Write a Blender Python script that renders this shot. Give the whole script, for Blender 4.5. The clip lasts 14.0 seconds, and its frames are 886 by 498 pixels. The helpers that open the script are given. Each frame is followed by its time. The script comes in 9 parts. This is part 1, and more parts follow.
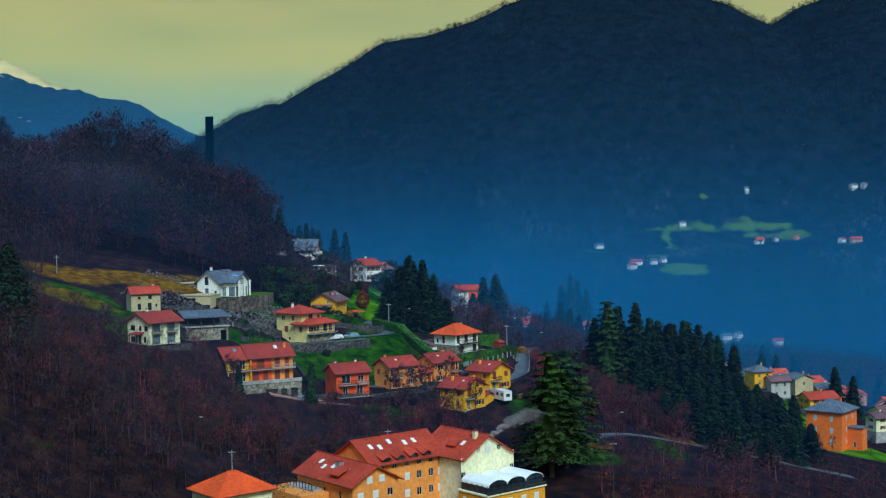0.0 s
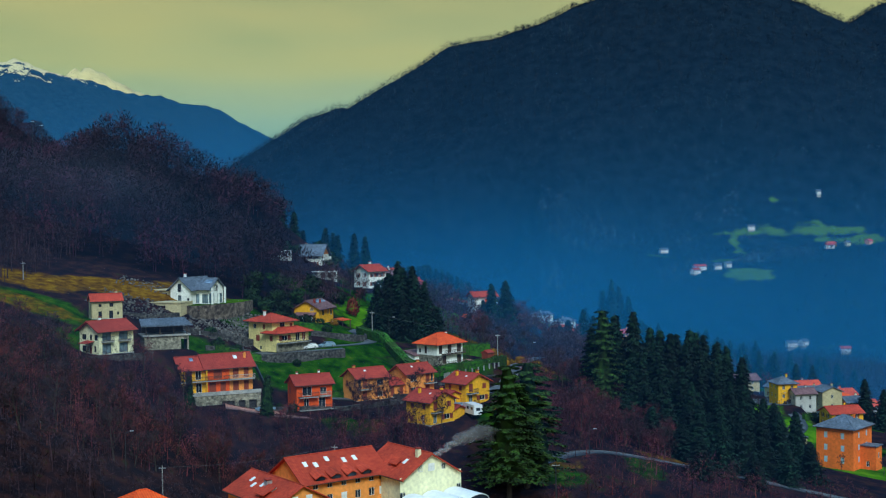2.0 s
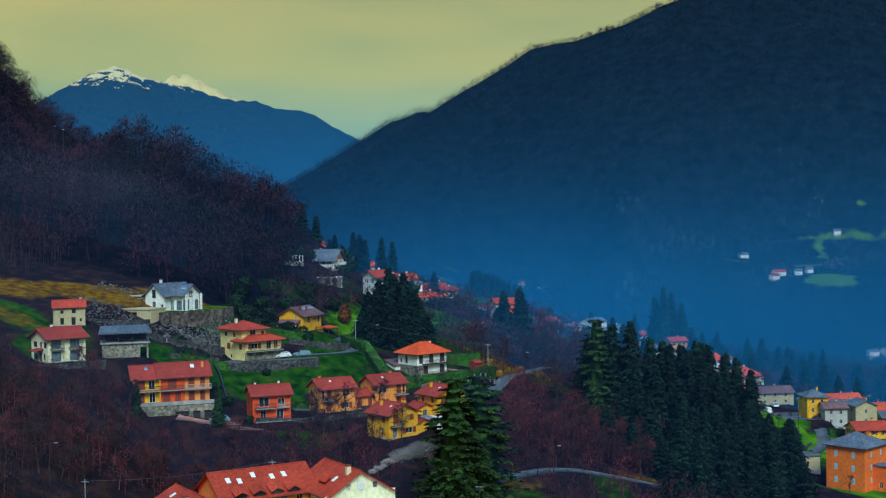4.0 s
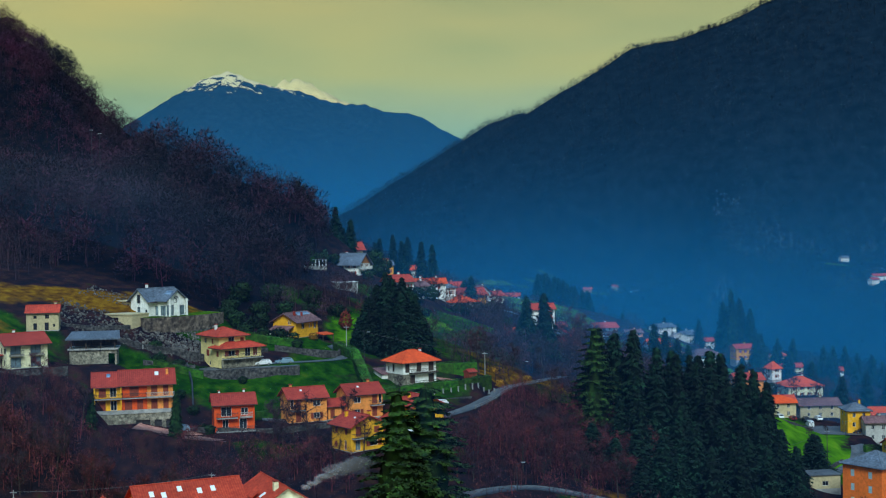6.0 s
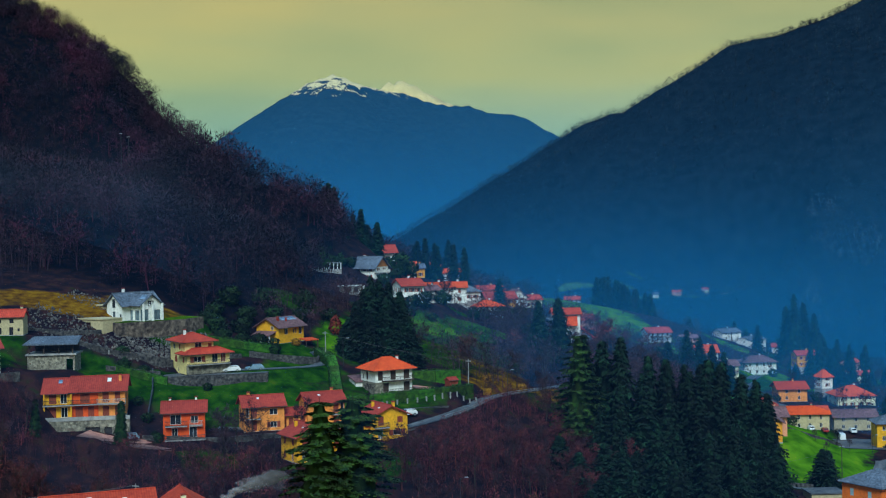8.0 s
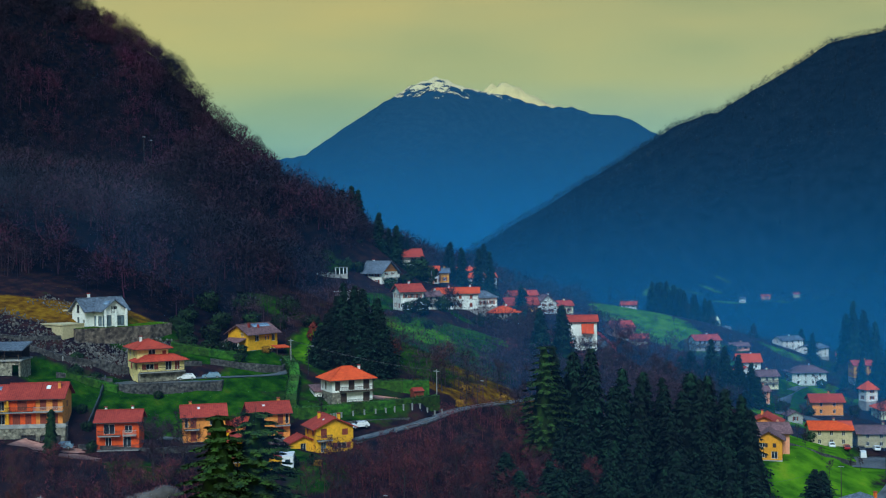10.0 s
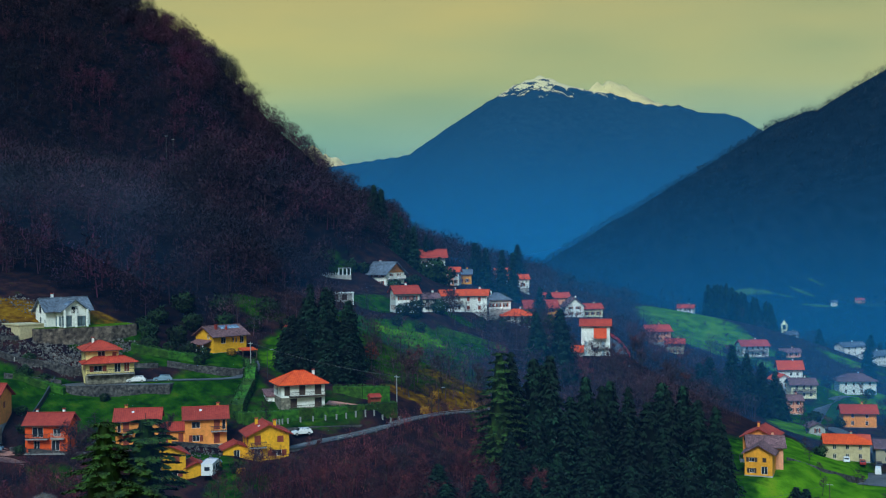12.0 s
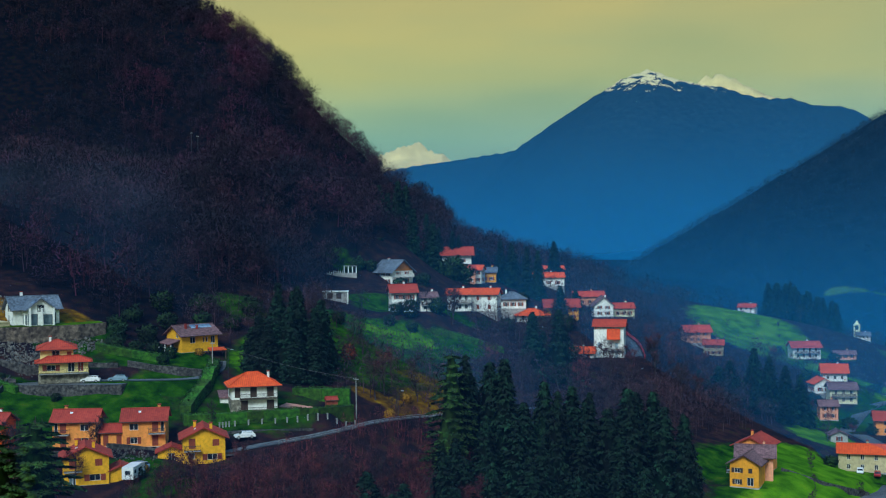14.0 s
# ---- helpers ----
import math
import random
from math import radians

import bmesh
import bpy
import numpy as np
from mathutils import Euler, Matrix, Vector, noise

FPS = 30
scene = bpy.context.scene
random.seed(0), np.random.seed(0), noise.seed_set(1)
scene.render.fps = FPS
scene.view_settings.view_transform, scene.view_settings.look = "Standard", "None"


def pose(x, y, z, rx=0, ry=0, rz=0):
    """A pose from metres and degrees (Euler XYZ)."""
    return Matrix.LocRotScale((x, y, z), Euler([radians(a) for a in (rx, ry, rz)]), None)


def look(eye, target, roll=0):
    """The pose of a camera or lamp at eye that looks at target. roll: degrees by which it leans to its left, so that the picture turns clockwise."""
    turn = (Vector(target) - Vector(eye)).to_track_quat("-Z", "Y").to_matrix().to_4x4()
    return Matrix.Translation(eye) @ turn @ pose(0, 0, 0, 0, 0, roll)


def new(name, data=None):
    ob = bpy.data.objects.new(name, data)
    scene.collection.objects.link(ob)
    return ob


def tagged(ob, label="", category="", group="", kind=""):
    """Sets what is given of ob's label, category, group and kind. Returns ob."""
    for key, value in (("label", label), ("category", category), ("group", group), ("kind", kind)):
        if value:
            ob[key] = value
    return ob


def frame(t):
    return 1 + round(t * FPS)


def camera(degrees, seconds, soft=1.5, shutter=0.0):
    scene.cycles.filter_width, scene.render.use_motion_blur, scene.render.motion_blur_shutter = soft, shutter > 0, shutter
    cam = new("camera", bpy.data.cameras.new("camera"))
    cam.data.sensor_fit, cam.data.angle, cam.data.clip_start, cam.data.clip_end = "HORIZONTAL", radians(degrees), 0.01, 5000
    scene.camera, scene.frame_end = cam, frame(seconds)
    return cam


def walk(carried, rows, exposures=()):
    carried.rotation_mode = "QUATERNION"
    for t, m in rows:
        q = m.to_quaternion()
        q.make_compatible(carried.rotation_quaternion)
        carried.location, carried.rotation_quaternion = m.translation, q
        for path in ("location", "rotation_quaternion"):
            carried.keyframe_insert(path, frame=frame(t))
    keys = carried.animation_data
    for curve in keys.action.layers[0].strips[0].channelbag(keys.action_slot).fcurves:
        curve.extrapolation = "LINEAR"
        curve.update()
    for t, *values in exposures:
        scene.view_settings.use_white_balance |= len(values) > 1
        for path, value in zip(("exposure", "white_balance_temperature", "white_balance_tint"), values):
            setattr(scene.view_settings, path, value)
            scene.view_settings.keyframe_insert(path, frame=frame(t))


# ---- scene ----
cam = camera(39.4, 14.0, 1.2)
METRES, EYE, TILT, LEAN, TURN = 240.0, 100.0, -1.5, 0.7, 0.0
ROWS = [
    (0.0, 0.0, 0.0, 0.0, 0.0, 0.0, 0.0),
    (0.5, 0.026, 0.0143, 0.0006, 1.01, 0.06, -0.03),
    (1.0, 0.0534, 0.0286, 0.0018, 1.93, 0.1, -0.03),
    (1.5, 0.0816, 0.0437, 0.0027, 2.82, 0.14, -0.04),
    (2.0, 0.1104, 0.0587, 0.0028, 3.88, 0.17, -0.07),
    (2.5, 0.1397, 0.0739, 0.0034, 4.94, 0.2, -0.12),
    (3.0, 0.1696, 0.0894, 0.0042, 6.01, 0.24, -0.15),
    (5.5, 0.3203, 0.1764, 0.0076, 12.58, 0.41, -0.27),
    (6.0, 0.35, 0.195, 0.009, 13.89, 0.41, -0.29),
    (6.5, 0.3799, 0.2143, 0.0103, 15.26, 0.42, -0.31),
    (7.0, 0.4094, 0.2342, 0.011, 16.55, 0.43, -0.33),
    (7.5, 0.4388, 0.2546, 0.0117, 17.82, 0.44, -0.33),
    (8.0, 0.4684, 0.2758, 0.0123, 19.1, 0.45, -0.3),
    (10.5, 0.6146, 0.3971, 0.0194, 25.59, 0.47, -0.63),
    (11.0, 0.6427, 0.4234, 0.0207, 26.93, 0.44, -0.73),
    (11.5, 0.67, 0.4504, 0.0212, 28.22, 0.44, -0.79),
    (12.0, 0.6968, 0.478, 0.0217, 29.48, 0.41, -0.83),
    (12.5, 0.7227, 0.5061, 0.0224, 30.73, 0.35, -0.87),
    (13.0, 0.7467, 0.5332, 0.0235, 31.98, 0.29, -0.84),
    (13.5, 0.7714, 0.5612, 0.025, 33.32, 0.23, -0.86),
    (14.0, 0.7964, 0.5903, 0.0262, 34.78, 0.15, -0.88),
]
walk(cam, [(t, pose(0, 0, EYE, TILT, LEAN, TURN) @ pose(METRES * x, METRES * y, METRES * z, 90 + pitch, roll, yaw)) for t, x, y, z, yaw, pitch, roll in ROWS])

# ---- light ----
SUN_UP, SUN_ROUND = 44.0, 162.0
world = bpy.data.worlds.new("sky")
scene.world = world
world.use_nodes = True
wn, wl = world.node_tree.nodes, world.node_tree.links
wn.clear()


def wnode(kind, **values):
    n = wn.new(kind)
    for key, value in values.items():
        if key in n.inputs:
            n.inputs[key].default_value = value
    return n


def ramp_of(node, stops):
    ramp = node.color_ramp
    while len(ramp.elements) < len(stops):
        ramp.elements.new(0.5)
    for e, (at, c) in zip(ramp.elements, stops):
        e.position, e.color = at, (*c, 1)


sky = wn.new("ShaderNodeTexSky")
sky.sky_type, sky.sun_disc = "NISHITA", False
sky.sun_elevation, sky.sun_rotation = radians(SUN_UP), radians(SUN_ROUND)
sky.dust_density, sky.ozone_density = 3.0, 2.0
sky_dim = wnode("ShaderNodeVectorMath")
sky_dim.operation = "SCALE"
sky_dim.inputs["Scale"].default_value = 0.09
wl.new(sky.outputs[0], sky_dim.inputs[0])
wc = wn.new("ShaderNodeTexCoord")
split = wn.new("ShaderNodeSeparateXYZ")
wl.new(wc.outputs["Generated"], split.inputs[0])
# an overcast deck: pale green at the horizon, straw yellow above, grey-blue overhead
deck = wn.new("ShaderNodeValToRGB")
ramp_of(deck, [(0.0, (0.27, 0.46, 0.36)), (0.075, (0.31, 0.54, 0.31)), (0.125, (0.43, 0.49, 0.17)), (0.22, (0.46, 0.42, 0.14)), (0.42, (0.20, 0.40, 0.52)), (1.0, (0.08, 0.44, 1.08))])
wl.new(split.outputs["Z"], deck.inputs[0])
stretch = wn.new("ShaderNodeMapping")
stretch.inputs["Scale"].default_value = (1.0, 1.0, 5.0)
stretch.inputs["Rotation"].default_value = (0.0, 0.10, 0.0)
wl.new(wc.outputs["Generated"], stretch.inputs[0])
cloud = wnode("ShaderNodeTexNoise", Scale=2.6, Detail=5.0, Roughness=0.5)
wl.new(stretch.outputs[0], cloud.inputs["Vector"])
cloud_tone = wn.new("ShaderNodeValToRGB")
ramp_of(cloud_tone, [(0.30, (0.66, 0.82, 0.90)), (0.50, (1.0, 1.0, 1.0)), (0.70, (1.26, 1.10, 0.92))])
wl.new(cloud.outputs[0], cloud_tone.inputs[0])
clouds = wn.new("ShaderNodeMix")
clouds.data_type, clouds.blend_type = "RGBA", "MULTIPLY"
clouds.inputs[0].default_value = 1.0
wl.new(deck.outputs[0], clouds.inputs[6])
wl.new(cloud_tone.outputs[0], clouds.inputs[7])
over = wn.new("ShaderNodeMix")
over.data_type = "RGBA"
over.inputs[0].default_value = 0.86
wl.new(sky_dim.outputs[0], over.inputs[6])
wl.new(clouds.outputs[2], over.inputs[7])
bg = wnode("ShaderNodeBackground", Strength=1.0)
wl.new(over.outputs[2], bg.inputs[0])
wl.new(bg.outputs[0], wn.new("ShaderNodeOutputWorld").inputs[0])

sun = new("sun", bpy.data.lights.new("sun", "SUN"))
sun.data.energy, sun.data.angle, sun.data.color = 3.1, radians(24), (0.78, 0.95, 1.0)
sun.matrix_world = look((200 * math.sin(radians(SUN_ROUND)), 200 * math.cos(radians(SUN_ROUND)), 200 * math.tan(radians(SUN_UP))), (0, 0, 0))

# ---- materials ----
def mat(name, c1, c2, scale=1.0, rough=0.85, bump=0.0, bump_scale=6.0, metal=0.0, vary=0.0, broad=0.25, cells=0.0, streak=None, spec=0.3, tiles=False):
    """Two tones by a grain, a broad stain over them, a shift from object to object, and a fine relief."""
    m = bpy.data.materials.new(name)
    m.use_nodes = True
    nt = m.node_tree
    n, l = nt.nodes, nt.links
    b = n["Principled BSDF"]
    b.inputs["Roughness"].default_value, b.inputs["Metallic"].default_value = rough, metal
    b.inputs["Specular IOR Level"].default_value = spec
    co = n.new("ShaderNodeTexCoord")
    src = co.outputs["Object"]
    if streak:
        mp = n.new("ShaderNodeMapping")
        mp.inputs["Scale"].default_value = streak
        l.new(src, mp.inputs[0])
        src = mp.outputs[0]
    grain = n.new("ShaderNodeTexNoise")
    grain.inputs["Scale"].default_value, grain.inputs["Detail"].default_value = scale, 6.0
    l.new(src, grain.inputs["Vector"])
    tone = n.new("ShaderNodeValToRGB")
    ramp_of(tone, [(0.32, c1), (0.68, c2)])
    l.new(grain.outputs[0], tone.inputs[0])
    out = tone.outputs[0]
    stain = n.new("ShaderNodeTexNoise")
    stain.inputs["Scale"].default_value, stain.inputs["Detail"].default_value = scale * 0.13, 3.0
    l.new(co.outputs["Object"], stain.inputs["Vector"])
    level = n.new("ShaderNodeMapRange")
    level.inputs[1].default_value, level.inputs[2].default_value = 0.3, 0.7
    level.inputs[3].default_value, level.inputs[4].default_value = 1 - broad, 1 + broad
    l.new(stain.outputs[0], level.inputs[0])
    value = level.outputs[0]
    if cells:
        v = n.new("ShaderNodeTexVoronoi")
        v.inputs["Scale"].default_value = cells
        l.new(co.outputs["Object"], v.inputs["Vector"])
        sep = n.new("ShaderNodeSeparateColor")
        l.new(v.outputs["Color"], sep.inputs[0])
        r = n.new("ShaderNodeMapRange")
        r.inputs[3].default_value, r.inputs[4].default_value = 0.62, 1.30
        l.new(sep.outputs[0], r.inputs[0])
        mul = n.new("ShaderNodeMath")
        mul.operation = "MULTIPLY"
        l.new(value, mul.inputs[0])
        l.new(r.outputs[0], mul.inputs[1])
        value = mul.outputs[0]
    if vary:
        info = n.new("ShaderNodeObjectInfo")
        r = n.new("ShaderNodeMapRange")
        r.inputs[3].default_value, r.inputs[4].default_value = 1 - vary, 1 + vary
        l.new(info.outputs["Random"], r.inputs[0])
        mul = n.new("ShaderNodeMath")
        mul.operation = "MULTIPLY"
        l.new(value, mul.inputs[0])
        l.new(r.outputs[0], mul.inputs[1])
        value = mul.outputs[0]
    hsv = n.new("ShaderNodeHueSaturation")
    l.new(out, hsv.inputs["Color"])
    l.new(value, hsv.inputs["Value"])
    l.new(hsv.outputs[0], b.inputs["Base Color"])
    if tiles:
        # courses of pantiles that run down the slope
        wave = n.new("ShaderNodeTexWave")
        wave.inputs["Scale"].default_value, wave.inputs["Distortion"].default_value = 0.75, 0.6
        l.new(co.outputs["Object"], wave.inputs["Vector"])
        r = n.new("ShaderNodeMapRange")
        r.inputs[3].default_value, r.inputs[4].default_value = 0.80, 1.10
        l.new(wave.outputs["Fac"], r.inputs[0])
        mul = n.new("ShaderNodeMath")
        mul.operation = "MULTIPLY"
        l.new(hsv.inputs["Value"].links[0].from_socket, mul.inputs[0])
        l.new(r.outputs[0], mul.inputs[1])
        l.new(mul.outputs[0], hsv.inputs["Value"])
    if bump:
        fine = n.new("ShaderNodeTexNoise")
        fine.inputs["Scale"].default_value, fine.inputs["Detail"].default_value = bump_scale, 5.0
        l.new(src, fine.inputs["Vector"])
        bp = n.new("ShaderNodeBump")
        bp.inputs["Strength"].default_value, bp.inputs["Distance"].default_value = bump, 0.15
        l.new(fine.outputs[0], bp.inputs["Height"])
        l.new(bp.outputs[0], b.inputs["Normal"])
    return m


def island(m, spread=0.35, hue=0.03):
    """Lets each loose piece of a joined mesh differ in tone."""
    n, l = m.node_tree.nodes, m.node_tree.links
    b = n["Principled BSDF"]
    link = b.inputs["Base Color"].links[0]
    src = link.from_socket
    g = n.new("ShaderNodeNewGeometry")
    h = n.new("ShaderNodeHueSaturation")
    for k, (a, c) in (("Value", (1 - spread, 1 + spread)), ("Hue", (0.5 - hue, 0.5 + hue))):
        r = n.new("ShaderNodeMapRange")
        r.inputs[3].default_value, r.inputs[4].default_value = a, c
        l.new(g.outputs["Random Per Island"], r.inputs[0])
        l.new(r.outputs[0], h.inputs[k])
    l.new(src, h.inputs["Color"])
    l.new(h.outputs[0], b.inputs["Base Color"])
    return m


def by_tree(m, spread=0.6, hue=0.03):
    """Lets each tree of a wood differ in tone and hue."""
    n, l = m.node_tree.nodes, m.node_tree.links
    b = n["Principled BSDF"]
    src = b.inputs["Base Color"].links[0].from_socket
    at = n.new("ShaderNodeAttribute")
    at.attribute_name = "tree"
    h = n.new("ShaderNodeHueSaturation")
    for k, (a, c) in (("Value", (1 - spread, 1 + spread)), ("Hue", (0.5 + hue, 0.5 - hue)), ("Saturation", (0.8, 1.1))):
        r = n.new("ShaderNodeMapRange")
        r.inputs[3].default_value, r.inputs[4].default_value = a, c
        l.new(at.outputs["Fac"], r.inputs[0])
        l.new(r.outputs[0], h.inputs[k])
    l.new(src, h.inputs["Color"])
    l.new(h.outputs[0], b.inputs["Base Color"])
    return m


def paint(name, c, **kw):
    """A plastered or painted surface with faint weathering."""
    kw = {"scale": 1.6, "rough": 0.9, "bump": 0.15, "bump_scale": 9.0, "broad": 0.12, **kw}
    return mat(name, tuple(v * 0.82 for v in c), tuple(min(1, v * 1.08) for v in c), **kw)


P_CREAM = paint("cream plaster", (0.86, 0.70, 0.28))
P_PALE = paint("pale yellow plaster", (0.86, 0.82, 0.52))
P_WHITE = paint("white plaster", (0.86, 0.88, 0.82))
P_YELLOW = paint("yellow plaster", (0.86, 0.42, 0.015))
P_AMBER = paint("amber plaster", (0.82, 0.34, 0.025))
P_PEACH = paint("peach plaster", (0.86, 0.30, 0.065))
P_ORANGE = paint("orange plaster", (0.86, 0.17, 0.02))
P_RED = paint("vermilion plaster", (0.76, 0.09, 0.014))
P_PINK = paint("salmon plaster", (0.80, 0.34, 0.20))
P_BEIGE = paint("beige stone plaster", (0.50, 0.42, 0.24))
P_GREY = paint("grey plaster", (0.45, 0.45, 0.42))
STONE = mat("rubble stone", (0.012, 0.015, 0.020), (0.105, 0.098, 0.090), 1.5, 0.95, 0.6, 3.0, broad=0.3, cells=2.2)
STONE_PALE = mat("pale rubble stone", (0.09, 0.088, 0.072), (0.34, 0.31, 0.23), 1.6, 0.95, 0.6, 3.0, broad=0.25, cells=2.0)
STONE_RUBBLE = mat("loose rubble bank", (0.028, 0.024, 0.024), (0.20, 0.155, 0.115), 1.1, 0.95, 0.9, 2.0, broad=0.35, cells=1.3)
CONCRETE = mat("concrete", (0.22, 0.23, 0.23), (0.38, 0.37, 0.34), 0.8, 0.9, 0.2, 8.0)
R_RED = mat("dark red roof tiles", (0.27, 0.026, 0.018), (0.40, 0.048, 0.026), 2.0, 0.8, 0.5, 5.0, vary=0.12, broad=0.18, tiles=True)
R_ORANGE = mat("bright orange roof tiles", (0.60, 0.052, 0.010), (0.76, 0.095, 0.014), 1.6, 0.8, 0.5, 5.0, vary=0.1, broad=0.15, tiles=True)
R_RUST = mat("rust red roof tiles", (0.36, 0.030, 0.016), (0.54, 0.064, 0.026), 1.8, 0.8, 0.5, 5.0, vary=0.15, broad=0.2, tiles=True)
R_SLATE = mat("grey slate roof", (0.07, 0.09, 0.12), (0.14, 0.17, 0.21), 1.8, 0.6, 0.4, 5.0, cells=2.6)
R_BROWN = mat("brown purple roof tiles", (0.12, 0.06, 0.065), (0.22, 0.11, 0.11), 1.8, 0.8, 0.5, 5.0, vary=0.15, cells=3.0, tiles=True)
WOOD_RED = mat("red brown shutter wood", (0.16, 0.03, 0.015), (0.30, 0.06, 0.03), 4.0, 0.6, vary=0.1, streak=(1, 1, 0.2))
WOOD_DARK = mat("dark stained wood", (0.025, 0.018, 0.014), (0.07, 0.045, 0.03), 3.0, 0.7, vary=0.1, streak=(1, 1, 0.2))
WOOD_ORANGE = mat("orange varnished boards", (0.40, 0.13, 0.02), (0.62, 0.24, 0.05), 3.0, 0.6, streak=(6, 6, 0.4))
SHUT_GREY = mat("grey green shutters", (0.20, 0.28, 0.28), (0.34, 0.42, 0.40), 3.0, 0.6, streak=(1, 1, 6))
SHUT_BLUE = mat("pale blue shutters", (0.28, 0.42, 0.50), (0.42, 0.56, 0.62), 3.0, 0.6, streak=(1, 1, 6))
FRAME_WHITE = mat("white window frame", (0.62, 0.62, 0.58), (0.8, 0.8, 0.76), 2.0, 0.5)
GLASS = mat("window glass", (0.008, 0.012, 0.018), (0.028, 0.040, 0.055), 0.6, 0.15, spec=0.3, vary=0.5)
# paler copy of the glass, the sky's reflection put into its colour
GLASS_LIT = mat("sky filled window glass", (0.10, 0.16, 0.20), (0.24, 0.34, 0.38), 0.8, 0.1, spec=0.8, vary=0.3)
METAL = mat("galvanised metal", (0.42, 0.44, 0.45), (0.58, 0.6, 0.6), 3.0, 0.45, metal=0.7)
METAL_DARK = mat("dark iron", (0.02, 0.022, 0.025), (0.06, 0.06, 0.065), 3.0, 0.5, metal=0.3)
SOLAR = mat("solar panel glass", (0.02, 0.04, 0.09), (0.30, 0.42, 0.55), 0.35, 0.12, spec=0.9)
MEMBRANE = mat("white roof membrane", (0.74, 0.76, 0.76), (0.86, 0.88, 0.86), 0.8, 0.5, broad=0.08)
ASPHALT = mat("asphalt", (0.05, 0.058, 0.066), (0.11, 0.12, 0.13), 0.7, 0.6, 0.3, 20.0, broad=0.25)
PAVING = mat("reddish paving", (0.32, 0.13, 0.10), (0.50, 0.24, 0.18), 0.8, 0.85, 0.3, 12.0, broad=0.25)
GRAVEL = mat("gravel", (0.26, 0.24, 0.20), (0.46, 0.42, 0.36), 2.0, 0.95, 0.5, 12.0)
CONIFER = island(mat("conifer needles", (0.0010, 0.0090, 0.0075), (0.0065, 0.038, 0.014), 0.8, 0.9, vary=0.4, broad=0.5), 0.45, 0.02)
CEDAR = island(mat("cedar needles", (0.0030, 0.020, 0.010), (0.042, 0.098, 0.011), 0.9, 0.9, vary=0.2, broad=0.5), 0.45, 0.02)
HEDGE = island(mat("clipped hedge leaves", (0.009, 0.042, 0.003), (0.046, 0.128, 0.006), 1.2, 0.85, 0.3, 5.0, broad=0.3), 0.5, 0.02)
SHRUB = mat("evergreen shrub leaves", (0.004, 0.018, 0.006), (0.018, 0.056, 0.010), 1.0, 0.9, vary=0.4, broad=0.4)
SHRUB_RED = mat("red leaved shrub", (0.14, 0.015, 0.008), (0.32, 0.045, 0.02), 1.5, 0.9, vary=0.3)
SHRUB_GOLD = mat("golden shrub leaves", (0.30, 0.12, 0.01), (0.50, 0.26, 0.02), 1.5, 0.9, vary=0.3)
BARK = mat("bark", (0.022, 0.016, 0.014), (0.06, 0.045, 0.038), 1.5, 0.95, streak=(1, 1, 0.25), vary=0.3)
TWIG = island(mat("brown twigs", (0.011, 0.012, 0.020), (0.070, 0.028, 0.036), 0.25, 0.95, vary=0.45, broad=0.45), 0.25)
TWIG_RED = island(mat("russet twigs", (0.022, 0.012, 0.020), (0.180, 0.028, 0.030), 0.22, 0.95, vary=0.4, broad=0.4), 0.25)
WOODS = by_tree(mat("winter wood", (0.0014, 0.0048, 0.0125), (0.046, 0.0085, 0.0170), 0.03, 0.95, broad=0.5), 0.75, 0.012)
# the blue of distance haze is put into the far woods' colour
WOODS_FAR = by_tree(mat("haze blue far wood", (0.0020, 0.007, 0.014), (0.020, 0.034, 0.050), 0.014, 0.95, broad=0.6), 0.6, 0.03)
CAR_WHITE = mat("white car paint", (0.74, 0.76, 0.76), (0.82, 0.84, 0.84), 1.0, 0.25, spec=0.6, broad=0.03)
CAR_BLUE = mat("blue grey car paint", (0.16, 0.26, 0.34), (0.22, 0.34, 0.42), 1.0, 0.25, spec=0.6, broad=0.03)
CAR_DARK = mat("dark car paint", (0.02, 0.025, 0.035), (0.05, 0.055, 0.07), 1.0, 0.25, spec=0.6, broad=0.03)
CAR_RED = mat("red car paint", (0.35, 0.02, 0.02), (0.45, 0.04, 0.03), 1.0, 0.25, spec=0.6, broad=0.03, tiles=True)
RUBBER = mat("tyre rubber", (0.015, 0.015, 0.015), (0.03, 0.03, 0.03), 5.0, 0.9)

